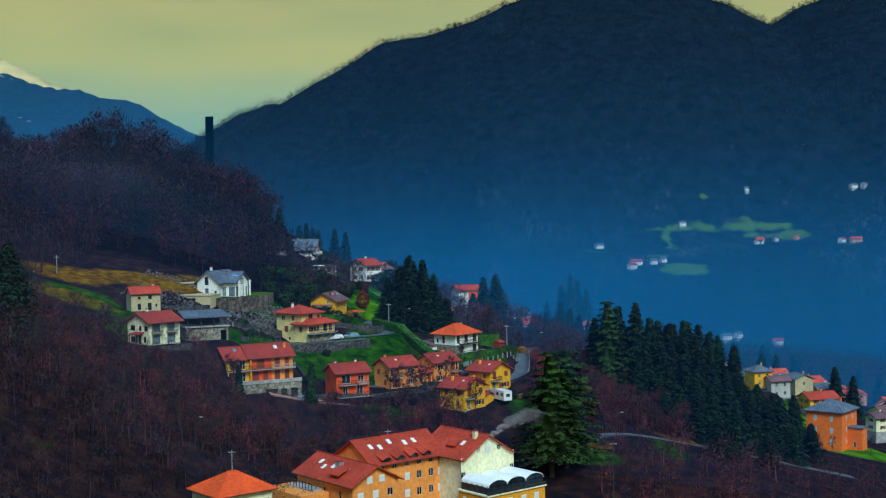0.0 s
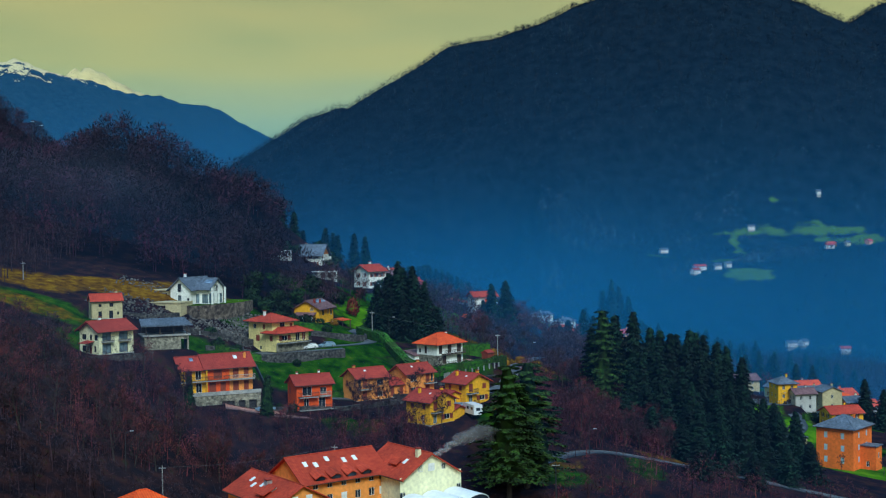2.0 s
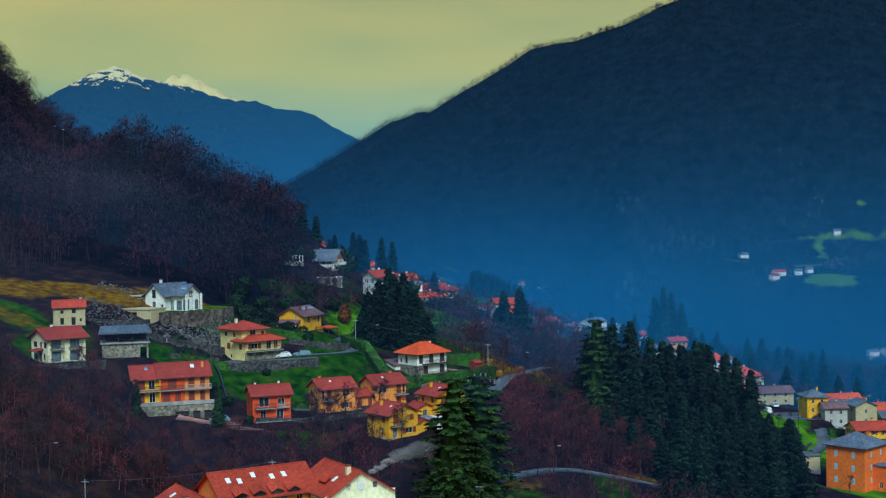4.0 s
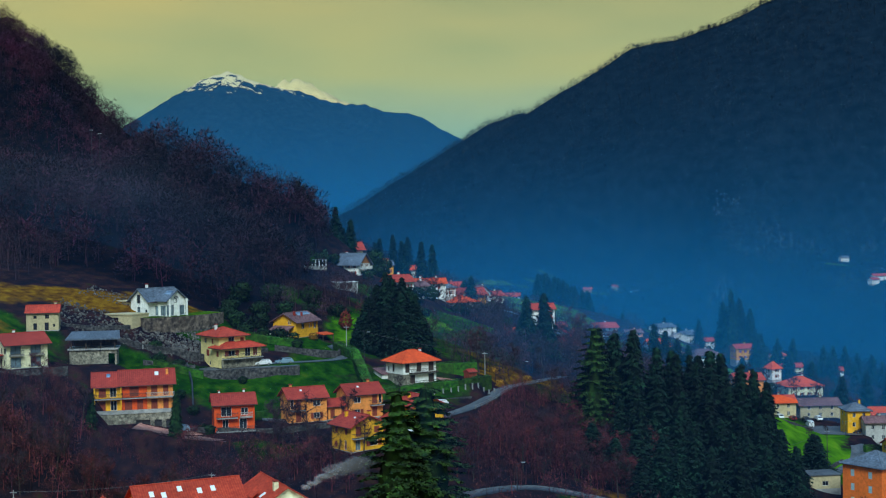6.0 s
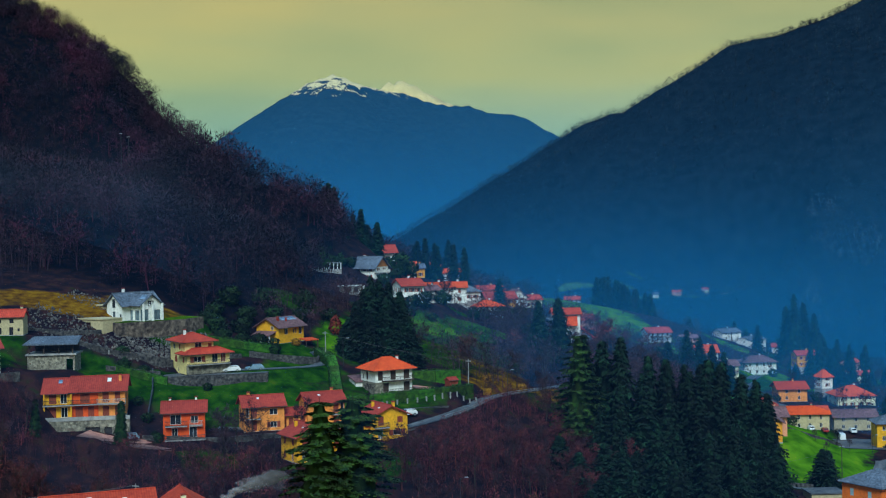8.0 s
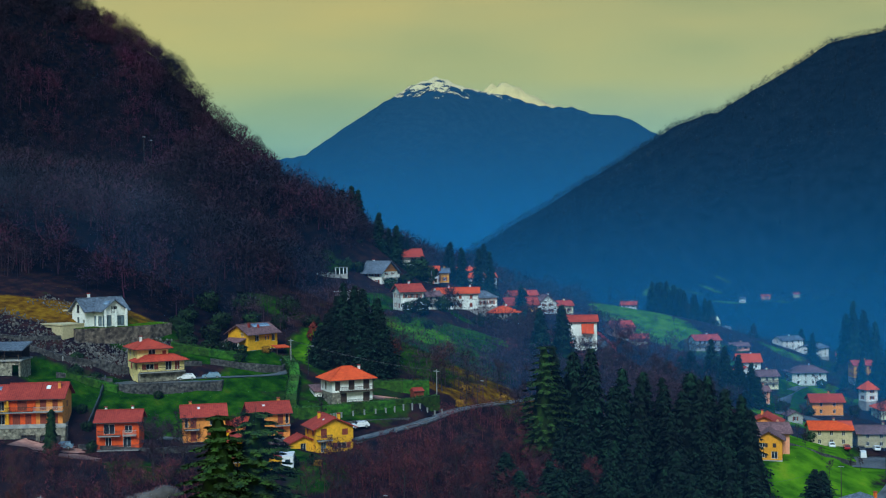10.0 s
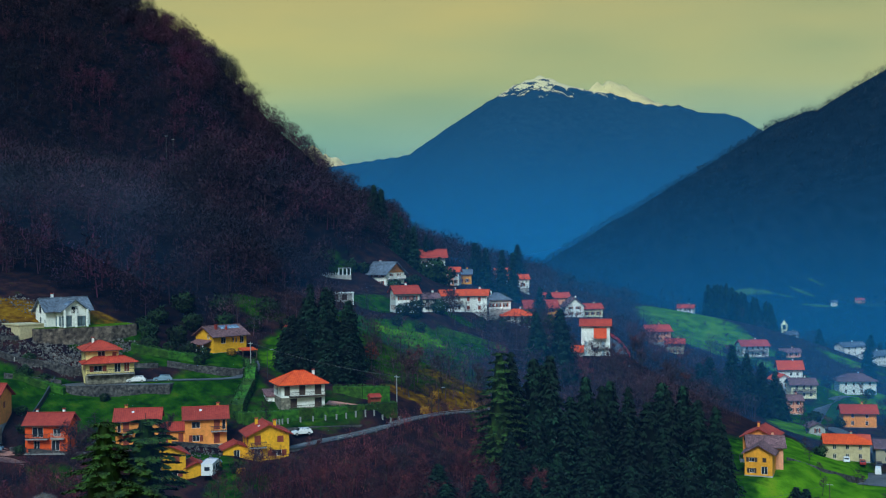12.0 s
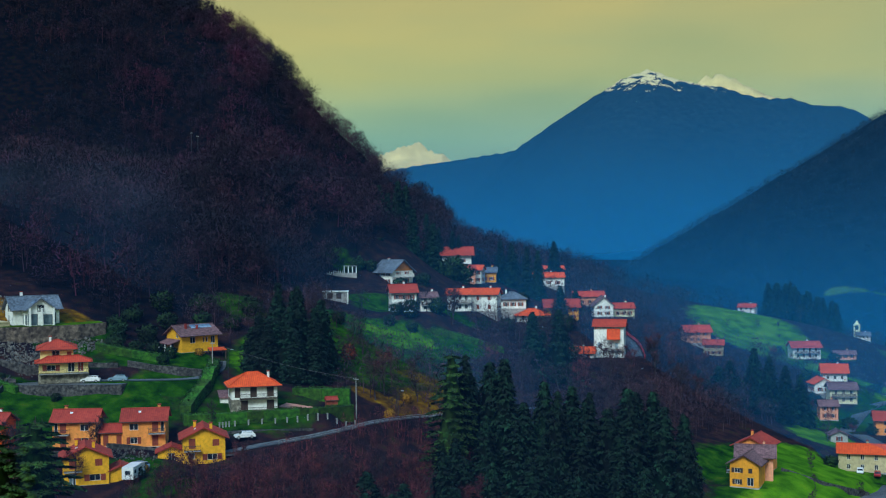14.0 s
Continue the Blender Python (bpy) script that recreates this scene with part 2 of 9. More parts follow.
# ---- mesh helpers ----
class Geo:
    """Vertices and faces of one mesh in the making."""

    def __init__(self):
        self.v, self.f = [], []

    def poly(self, *pts):
        k = len(self.v)
        self.v.extend(tuple(p) for p in pts)
        self.f.append(tuple(range(k, k + len(pts))))

    def box(self, x0, x1, y0, y1, z0, z1):
        k = len(self.v)
        self.v += [(x0, y0, z0), (x1, y0, z0), (x1, y1, z0), (x0, y1, z0), (x0, y0, z1), (x1, y0, z1), (x1, y1, z1), (x0, y1, z1)]
        self.f += [tuple(k + i for i in q) for q in ((0, 3, 2, 1), (4, 5, 6, 7), (0, 1, 5, 4), (1, 2, 6, 5), (2, 3, 7, 6), (3, 0, 4, 7))]

    def slab(self, pts, t):
        """A plate: the polygon pts as its top, t thick downwards."""
        n = len(pts)
        k = len(self.v)
        self.v += [tuple(p) for p in pts] + [(p[0], p[1], p[2] - t) for p in pts]
        self.f.append(tuple(range(k, k + n)))
        self.f.append(tuple(range(k + 2 * n - 1, k + n - 1, -1)))
        for i in range(n):
            j = (i + 1) % n
            self.f.append((k + i, k + n + i, k + n + j, k + j))

    def tube(self, a, b, ra, rb, sides=6):
        a, b = Vector(a), Vector(b)
        q = (b - a).to_track_quat("Z", "Y")
        k = len(self.v)
        for p, r in ((a, ra), (b, rb)):
            for i in range(sides):
                w = 2 * math.pi * i / sides
                self.v.append(tuple(p + q @ Vector((r * math.cos(w), r * math.sin(w), 0))))
        for i in range(sides):
            j = (i + 1) % sides
            self.f.append((k + i, k + j, k + sides + j, k + sides + i))
        self.f.append(tuple(range(k + sides, k + 2 * sides)))

    def lattice(self, xs, zs, solid, y0, y1):
        """A connected board of cells, some left open: bars that share their corners."""
        k = len(self.v)
        nx, nz = len(xs), len(zs)
        self.v += [(x, y, z) for y in (y0, y1) for z in zs for x in xs]
        at = lambda i, j, b: k + b * nx * nz + j * nx + i
        on = lambda i, j: 0 <= i < nx - 1 and 0 <= j < nz - 1 and solid(i, j)
        for i in range(nx - 1):
            for j in range(nz - 1):
                if not on(i, j):
                    continue
                self.f.append((at(i, j, 0), at(i + 1, j, 0), at(i + 1, j + 1, 0), at(i, j + 1, 0)))
                for di, dj, p, q in ((-1, 0, (i, j), (i, j + 1)), (1, 0, (i + 1, j + 1), (i + 1, j)), (0, -1, (i + 1, j), (i, j)), (0, 1, (i, j + 1), (i + 1, j + 1))):
                    if not on(i + di, j + dj):
                        self.f.append((at(*p, 0), at(*q, 0), at(*q, 1), at(*p, 1)))

    def mesh(self, name, material, smooth=False):
        me = bpy.data.meshes.new(name)
        me.from_pydata(self.v, [], self.f)
        me.materials.append(material)
        if smooth:
            me.polygons.foreach_set("use_smooth", [True] * len(me.polygons))
        me.update()
        return me


def part(name, geo, material, parent, label="", smooth=False):
    """One mesh object under a thing or a part; geo may be a mesh that is shared."""
    data = geo.mesh(name, material, smooth) if isinstance(geo, Geo) else geo
    ob = new(name, data)
    ob.parent = parent
    return tagged(ob, label)


def thing(name, m, label, category, group="", kind=""):
    ob = new(name)
    ob.empty_display_size = 0.5
    ob.matrix_world = m
    return tagged(ob, label, category, group, kind)


def solo(name, geo, material, label, category, group="", kind="", m=None, smooth=False):
    ob = new(name, geo.mesh(name, material, smooth) if isinstance(geo, Geo) else geo)
    if m is not None:
        ob.matrix_world = m
    return tagged(ob, label, category, group, kind)


def np_mesh(name, verts, faces, material, smooth=False, normals=None):
    """A mesh from number arrays; faces all have the same count of corners. normals: one a vertex, for the soft roundness of a crown."""
    verts, faces = np.asarray(verts, np.float32), np.asarray(faces, np.int32)
    me = bpy.data.meshes.new(name)
    me.vertices.add(len(verts))
    me.vertices.foreach_set("co", verts.ravel())
    n, c = faces.shape
    me.loops.add(n * c)
    me.loops.foreach_set("vertex_index", faces.ravel())
    me.polygons.add(n)
    me.polygons.foreach_set("loop_start", np.arange(0, n * c, c, dtype=np.int32))
    if smooth or normals is not None:
        me.polygons.foreach_set("use_smooth", np.ones(n, bool))
    me.update(calc_edges=True)
    if normals is not None:
        me.normals_split_custom_set_from_vertices(np.asarray(normals, np.float32))
    me.materials.append(material)
    return me


# ---- the lie of the land ----
# x, y, ground height of the plots on the near slope
SLOPE_PLOTS = {
    "duplex": (-43.5, 287, 62.4), "duplex_yard": (-36, 279, 58.4), "vermilion": (-21.5, 292.5, 58.4), "terrace_west": (-12.6, 304.3, 58.3), "terrace_east": (-1.5, 312, 58.2),
    "gabled": (1.8, 293.5, 54.8), "gabled_east": (13.5, 315, 55.8), "white_villa": (3.2, 339, 62.6), "villa_yard": (11, 345, 62.4), "cream_house": (-38, 319.5, 68.4), "parking": (-26.5, 323, 68.3),
    "gabled_south": (-3, 286, 54.0), "meadow_low": (-22, 306, 60.0), "meadow_high": (-16, 325, 66.0), "west_house": (-65, 278.5, 72.2), "west_front": (-62, 271.5, 70.8), "stone_house": (-71.5, 299.5, 78.0), "modern": (-58, 328, 79.6),
    "carport": (-57, 294, 72.0), "carport_south": (-54.5, 289.5, 72.6), "lawn_mid": (-46, 301, 68.3), "yellow_house": (-31, 357, 72.3), "yellow_yard": (-22, 353, 69.8), "gully": (-32, 305, 64.0),
}
LOW_GROUND = {
    "hotel": (-10, 250, 41.5), "hotel_south": (0, 215, 40), "bank": (-35, 264, 51.5), "bank_east": (0, 277, 50), "cedar": (27, 265, 45.5), "road_low": (57, 294, 45.0), "camper": (13.6, 296.3, 55.5), "camper_side": (17.5, 300, 55.6), "camper_low": (14, 288, 51.8), "hedge_a": (6.5, 328, 60.2), "hedge_b": (12.6, 337, 60.2), "hedge_c": (17.6, 344, 60.0), "hedge_d": (20.6, 352, 59.6),
    "near_west": (-60, 235, 60), "near_far_west": (-100, 220, 78), "near_mid": (-40, 215, 47), "foot": (20, 160, 36), "foot_west": (-80, 150, 62), "foot_east": (90, 180, 30),
    "road_bend": (20, 323, 58.4), "road_mid": (22, 350, 58.6), "road_up": (24, 378, 57.4), "bank_road": (36, 330, 51), "wood_east": (52, 345, 46), "wood_low": (85, 352, 38), "orange_block": (118, 360, 31.0),
    "east_low": (150, 330, 24), "lane": (103, 372, 34.0), "garden": (95, 405, 36), "triple": (83, 423, 42.2), "triple_south": (84, 416, 41.4), "triple_east": (90, 423, 41.0), "parking_low": (110, 470, 33.0), "long_house": (93, 482, 35.0),
}
FAR_GROUND = {
    "wood_gap": (0, 385, 66), "wood_gap_west": (-40, 395, 82), "twin_firs": (16, 442, 60), "meadow_hamlet": (-20, 410, 73), "hamlet_low": (-23, 432, 77.3), "hamlet_mid": (-27, 470, 76),
    "hamlet_up": (-49, 462, 84), "hamlet_top": (-83, 549, 89), "hamlet_east": (10, 498, 61), "rail_top": (3, 518.5, 65.4), "rail_mid": (10, 512, 63.8), "rail_low": (17, 503, 60.6), "hamlet_back": (-23, 546, 68), "slope_back": (20, 540, 57), "white_two": (46, 606, 41), "white_pair": (14, 674, 43),
    "white_low": (61, 650, 33), "salmon": (84, 549, 34), "meadow_far": (-18, 690, 54), "meadow_back": (-24, 722, 58.5), "meadow_crest": (-36, 748, 58), "meadow_side": (12, 730, 50), "meadow_top": (-50, 790, 53), "field_east": (40, 735, 38), "white_mid": (56, 575, 36.8), "salmon_low": (57, 556, 33.8), "white_gable": (43, 592, 38.8), "brick": (24, 527, 57), "ochre": (30, 520, 54.5), "belfry": (-24, 880, 34), "valley_mid": (150, 620, 15), "valley_east": (230, 480, 8),
    "valley_deep": (310, 1140, -26), "valley_far": (60, 1100, -8), "river": (350, 800, -20), "valley_head": (-150, 1250, 0), "wood_foot": (-60, 375, 86), "wood_face": (-90, 405, 100), "wood_foot_west": (-110, 345, 94), "wood_west": (-150, 400, 112), "clearing": (-73, 455, 88), "shoulder": (-60, 430, 85), "behind": (0, -100, 40), "behind_west": (-250, 0, 90), "behind_east": (250, 0, 10), "behind_back": (0, -500, 40),
}
KNOTS = np.array(list(SLOPE_PLOTS.values()) + list(LOW_GROUND.values()) + list(FAR_GROUND.values()), float)


def _plate(d):
    return np.where(d > 0, d * d * np.log(np.maximum(d, 1e-9)), 0.0)


_n = len(KNOTS)
_scale = 300.0
_k = KNOTS[:, :2] / _scale
_a = np.zeros((_n + 3, _n + 3))
_a[:_n, :_n] = _plate(np.linalg.norm(_k[:, None] - _k[None], axis=2)) + np.eye(_n) * 1e-4
_a[:_n, _n:] = np.c_[np.ones(_n), _k]
_a[_n:, :_n] = _a[:_n, _n:].T
_w = np.linalg.solve(_a, np.r_[KNOTS[:, 2], 0, 0, 0])


def ridge_height(x, y, line, fall, power=1.0):
    """The height of a range of hills: its crest, line, less its fall to either side."""
    best = np.full(np.shape(x), -1e9)
    for (x0, y0, z0), (x1, y1, z1) in zip(line, line[1:]):
        dx, dy = x1 - x0, y1 - y0
        s = np.clip(((x - x0) * dx + (y - y0) * dy) / (dx * dx + dy * dy), 0, 1)
        d = np.hypot(x - x0 - s * dx, y - y0 - s * dy)
        best = np.maximum(best, z0 + s * (z1 - z0) - fall * d ** power)
    return best


def rough(x, y, size, seed=0.0):
    """A smooth unevenness of about one unit, from waves that cross."""
    a = np.sin(x / size + 1.3 * np.sin(y / size * 0.7 + seed) + seed) + np.sin(y / size * 1.1 + 1.7 * np.sin(x / size * 0.6 + 2 * seed) + 1.9)
    b = np.sin(x / size * 2.3 + y / size * 1.7 + seed * 3) * 0.5
    return (a + b) / 2.5


HILL_CREST = [(-760, 620, 450), (-520, 650, 335), (-384, 690, 249), (-336, 690, 221), (-294, 675, 198), (-268, 690, 164), (-238, 690, 141), (-207, 690, 119), (-142, 625, 103), (-122, 620, 90), (-100, 620, 80)]
KNOLL_CREST = [(-300, 640, 192), (-236, 600, 142), (-205, 590, 116), (-168, 500, 121), (-128, 470, 130), (-98, 470, 120), (-80, 474, 112), (-71, 477, 104), (-64, 480, 91), (-57, 486, 80), (-52, 492, 72)]


def soft_max(a, b, k):
    return np.maximum(a, b) + k * np.log1p(np.exp(-np.abs(a - b) / k))


ROADS = {
    "slope": (3.8, [(-20, 300), (6, 312), (15, 318), (20, 325), (22, 350), (23, 374), (26, 396), (30, 416)]),
    "railed": (3.4, [(-14, 536), (-5, 526), (2, 518), (8, 512.5), (13.5, 506.5), (18, 499.5), (22, 490)]),
    "low": (5.0, [(19, 269), (26, 276), (42, 291), (57, 294.5), (78, 300), (100, 302)]),
    "lane": (4.0, [(70, 366), (84, 374), (104, 390), (113, 412), (115, 431), (114, 450)]),
    "car_park": (15.0, [(110, 446), (110, 462), (107, 478)]),
    "street": (5.0, [(107, 476), (99, 505), (80, 533), (66, 556), (63, 590), (66, 622), (74, 680)]),
    "cream_lane": (3.6, [(-31, 322), (-23, 326.5), (-17, 336), (-14.5, 342), (-18, 350), (-23, 355)]),
    "yard": (10.0, [(-40, 281), (-34, 282.5), (-27, 285), (-22, 286.5)]),
    "villa_yard": (6.0, [(7, 344.5), (13, 347.5)]),
    "ramp": (2.6, [(-74, 300), (-66, 305), (-60, 308), (-50, 312)]),
}


def base_ground(x, y):
    """The height of the ground before the roads were cut, for numbers or arrays."""
    x, y = np.asarray(x, float), np.asarray(y, float)
    xs, ys = np.clip(x, -420, 420) / _scale, np.clip(y, -400, 1300) / _scale
    h = _w[_n] + _w[_n + 1] * xs + _w[_n + 2] * ys
    for i in range(_n):
        h = h + _w[i] * _plate(np.hypot(xs - _k[i, 0], ys - _k[i, 1]))
    h = np.clip(h, -40, 150)
    hill = ridge_height(x, y, HILL_CREST, 0.80)
    cx, cy, cz = np.array(HILL_CREST, float).T
    back = y - np.interp(x, cx, cy)
    near_top = np.clip((back + 70) / 70, 0, 1)
    hill = hill * (1 - near_top) + (np.interp(x, cx, cz) - 0.8 * np.abs(back) - 0.9 * np.maximum(x + 100, 0)) * near_top
    hill = np.maximum(hill, ridge_height(x, y, KNOLL_CREST, 0.78))
    hill = hill + 2.5 * rough(x, y, 31.0) + 1.2 * rough(x, y, 13.0, 2.0)
    west = ridge_height(x, y, [(-420, 520, 190), (-330, 250, 150), (-300, 0, 130), (-300, -300, 120)], 0.42)
    h = soft_max(h, np.maximum(hill, west), 2.0)
    return h


def centre_line(pts):
    path = []
    for (x0, y0), (x1, y1) in zip(pts, pts[1:]):
        n = max(2, int(math.hypot(x1 - x0, y1 - y0) / 2.0))
        path += [(x0 + (x1 - x0) * i / n, y0 + (y1 - y0) * i / n) for i in range(n)]
    path = np.array(path + [pts[-1]], float)
    for _ in range(4):
        path[1:-1] = (path[:-2] + 2 * path[1:-1] + path[2:]) / 4
    z = base_ground(path[:, 0], path[:, 1])
    for _ in range(12):
        z[1:-1] = (z[:-2] + 2 * z[1:-1] + z[2:]) / 4
    return path, z


LINES = {key: (w, *centre_line(pts)) for key, (w, pts) in ROADS.items()}
# level plots of the hamlet and the village: x, y, height, half width
PADS = [(-27, 436, 77.6, 8), (-29.5, 468, 75.9, 6), (-27.5, 480, 75.3, 7), (-28.8, 499, 75.0, 6), (-24, 480, 68.9, 5), (-21.4, 499, 68.5, 6), (-24, 524, 69.6, 7), (-28, 563, 68.4, 5), (-24.8, 573, 68.0, 5), (-80, 541, 88.6, 7), (-60.5, 522, 81.8, 5), (-62, 533, 81.9, 4), (-11.6, 613, 55.5, 6), (-1.3, 606.5, 51.2, 5),
        (11.5, 677, 44.4, 8), (25, 690, 43.6, 6), (42.5, 619, 42.6, 6), (44.8, 597, 40.4, 5), (53.6, 591, 37.9, 6), (56.7, 567, 35.5, 4), (62, 651, 33.0, 9), (82, 551, 34.6, 7), (91, 486, 34.8, 7), (105, 490, 34.2, 7), (84, 420, 41.2, 7), (83, 430, 42.4, 7), (8.8, 498, 60.6, 7), (102, 580, 29.4, 9), (112, 362, 31.0, 9),
        (-56.5, 293, 71.5, 5), (-65.6, 278.8, 72.2, 4), (4.2, 293, 54.6, 4), (-23, 291.4, 58.3, 3.5), (-12, 304.4, 58.3, 3.5), (-1.8, 313, 58.2, 3.5), (11.4, 316.2, 55.6, 3.5), (-72.8, 299.2, 78.2, 4), (-33, 356.2, 72.2, 5), (-48.5, 300, 70.0, 3)]


def ground(x, y):
    """The height of the ground with its roads cut level across, for numbers or arrays."""
    x, y = np.asarray(x, float), np.asarray(y, float)
    shape = x.shape
    x, y = np.atleast_1d(x), np.atleast_1d(y)
    h = np.atleast_1d(base_ground(x, y))
    for w, path, z in LINES.values():
        (x0, y0), (x1, y1) = path.min(axis=0) - 14, path.max(axis=0) + 14
        k = np.nonzero((x > x0) & (x < x1) & (y > y0) & (y < y1))[0]
        if not len(k):
            continue
        d = np.hypot(x[k, None] - path[None, :, 0], y[k, None] - path[None, :, 1])
        i = d.argmin(axis=1)
        d = d[np.arange(len(k)), i]
        f = np.clip((w / 2 + 4.5 - d) / 3.0, 0, 1)
        h[k] += (z[i] - h[k]) * f * f * (3 - 2 * f)
    for cx, cy, z, r in PADS:
        d = np.hypot(x - cx, y - cy)
        f = np.clip((1.9 * r + 2 - d) / (0.9 * r + 2), 0, 1)
        h += (z - h) * f * f * (3 - 2 * f)
    return h.reshape(shape)


def ground_z(x, y):
    return float(ground(x, y))


def steps(parts):
    """Grid lines: stretches of (from, to, width of a cell)."""
    out = []
    for a, b, s in parts:
        out += list(np.linspace(a, b, max(1, int(round((b - a) / s))), endpoint=False))
    return np.array(out + [parts[-1][1]])


def field(name, xs, ys, fn, material, smooth=True):
    gx, gy = np.meshgrid(xs, ys)
    z = fn(gx.ravel(), gy.ravel())
    v = np.c_[gx.ravel(), gy.ravel(), z]
    nx, ny = len(xs), len(ys)
    i = (np.arange(ny - 1)[:, None] * nx + np.arange(nx - 1)[None]).ravel()
    return np_mesh(name, v, np.c_[i, i + 1, i + nx + 1, i + nx], material, smooth), v


# meadows: centre, half length, half width, turn, strength
MEADOWS = [
    (-21, 313, 21, 12, 38, 1.0), (-46, 301, 11, 7, 30, 1.0), (-84, 294, 20, 8, 0, 0.75), (-70, 284, 9, 6, 40, 0.8), (-47, 329, 9, 4, 30, 0.9), (-16, 372, 14, 22, 20, 1.0), (-38, 331, 10, 5, 40, 0.5),
    (-24, 409, 11, 7, 10, 1.0), (-5, 418, 9, 6, 10, 0.8), (96, 410, 16, 22, 0, 1.0), (118, 352, 24, 9, 0, 1.0), (96, 442, 16, 30, 0, 1.0), (77, 436, 12, 22, 0, 0.85), (4, 338, 16, 13, 60, 0.62), (-17, 334, 8, 12, -30, 1.0), (-38, 310, 8, 6, 30, 1.0), (-33, 338, 9, 6, 30, 0.8), (-28, 348, 10, 6, 20, 0.9), (-52, 338, 8, 5, 20, 0.9), (-54, 301, 8, 5, 30, 1.0), (-15, 417, 13, 9, 30, 1.0), (-5, 431, 9, 7, 10, 0.8), (0, 400, 18, 30, 15, 0.50), (-6, 388, 10, 8, 0, 0.6), (-22, 392, 9, 10, 0, 0.7), (-38, 434, 8, 12, 20, 0.7), (-66, 454, 8, 6, 0, 0.5), (-44, 383, 9, 6, 0, 0.6), (73, 512, 12, 14, 0, 0.9), (62, 566, 12, 16, 0, 0.8), (42, 738, 16, 10, 0, 0.9), (34, 570, 10, 16, 0, 0.6), (82, 470, 12, 18, 0, 0.9), (106, 405, 16, 26, 0, 0.9), (90, 388, 10, 10, 0, 0.7), (88, 456, 18, 34, 0, 1.0), (70, 610, 18, 30, 0, 0.8), (30, 660, 26, 14, 0, 0.8), (-22, 452, 10, 8, 0, 0.7), (-12, 285, 9, 4, 30, 0.5), (8, 303, 10, 6, 20, 0.7), (-20, 692, 26, 48, 32, 1.0), (75, 640, 26, 40, 0, 0.9),
    (12, 690, 20, 10, 0, 0.8), (120, 400, 20, 14, 0, 0.9), (8, 400, 12, 30, 0, 0.35), (30, 385, 10, 14, 0, 0.4), (62, 345, 8, 8, 0, 0.3), (20, 297, 6, 8, 0, 0.6), (33, 272, 7, 5, 0, 0.6),
    (150, 460, 30, 16, 0, 0.8), (90, 760, 40, 60, 0, 0.6), (-60, 800, 30, 20, 0, 0.8), (140, 560, 30, 30, 0, 0.7), (52, 285, 5, 8, 0, 0.5), (60, 560, 20, 20, 0, 0.5),
]


LUSH = [(89, 452, 17, 30, 0, 0.9), (34, 662, 22, 10, 0, 0.7), (-20, 692, 27, 48, 32, 1.0), (96, 442, 16, 30, 0, 1.0), (82, 470, 12, 18, 0, 0.9), (73, 512, 12, 14, 0, 0.9), (118, 352, 24, 9, 0, 1.0), (75, 640, 22, 34, 0, 0.9), (-15, 417, 12, 8, 30, 0.55), (-16, 372, 13, 20, 20, 0.75), (104, 408, 18, 20, 0, 0.9), (42, 738, 16, 10, 0, 0.9), (12, 690, 18, 8, 0, 0.7)]
DRY_BANKS = [(-60, 338, 14, 5, 10, 0.6), (-76, 324, 18, 8, 20, 0.8), (-96, 312, 14, 9, 10, 0.7), (-90, 292, 16, 6, 0, 0.55), (22, 388, 16, 9, 30, 0.6), (14, 372, 10, 5, 20, 0.6), (10, 398, 12, 6, 20, 0.5), (60, 300, 10, 4, 10, 0.5), (32, 276, 8, 3, 30, 0.5)]


def meadow(x, y, patches=None):
    w = np.zeros(np.shape(x))
    for cx, cy, a, b, turn, s in patches or MEADOWS:
        c, q = math.cos(radians(turn)), math.sin(radians(turn))
        u, v = ((x - cx) * c + (y - cy) * q) / a, (-(x - cx) * q + (y - cy) * c) / b
        w = np.maximum(w, s * np.clip(2.6 - 2.2 * np.hypot(u, v), 0, 1))
    return w


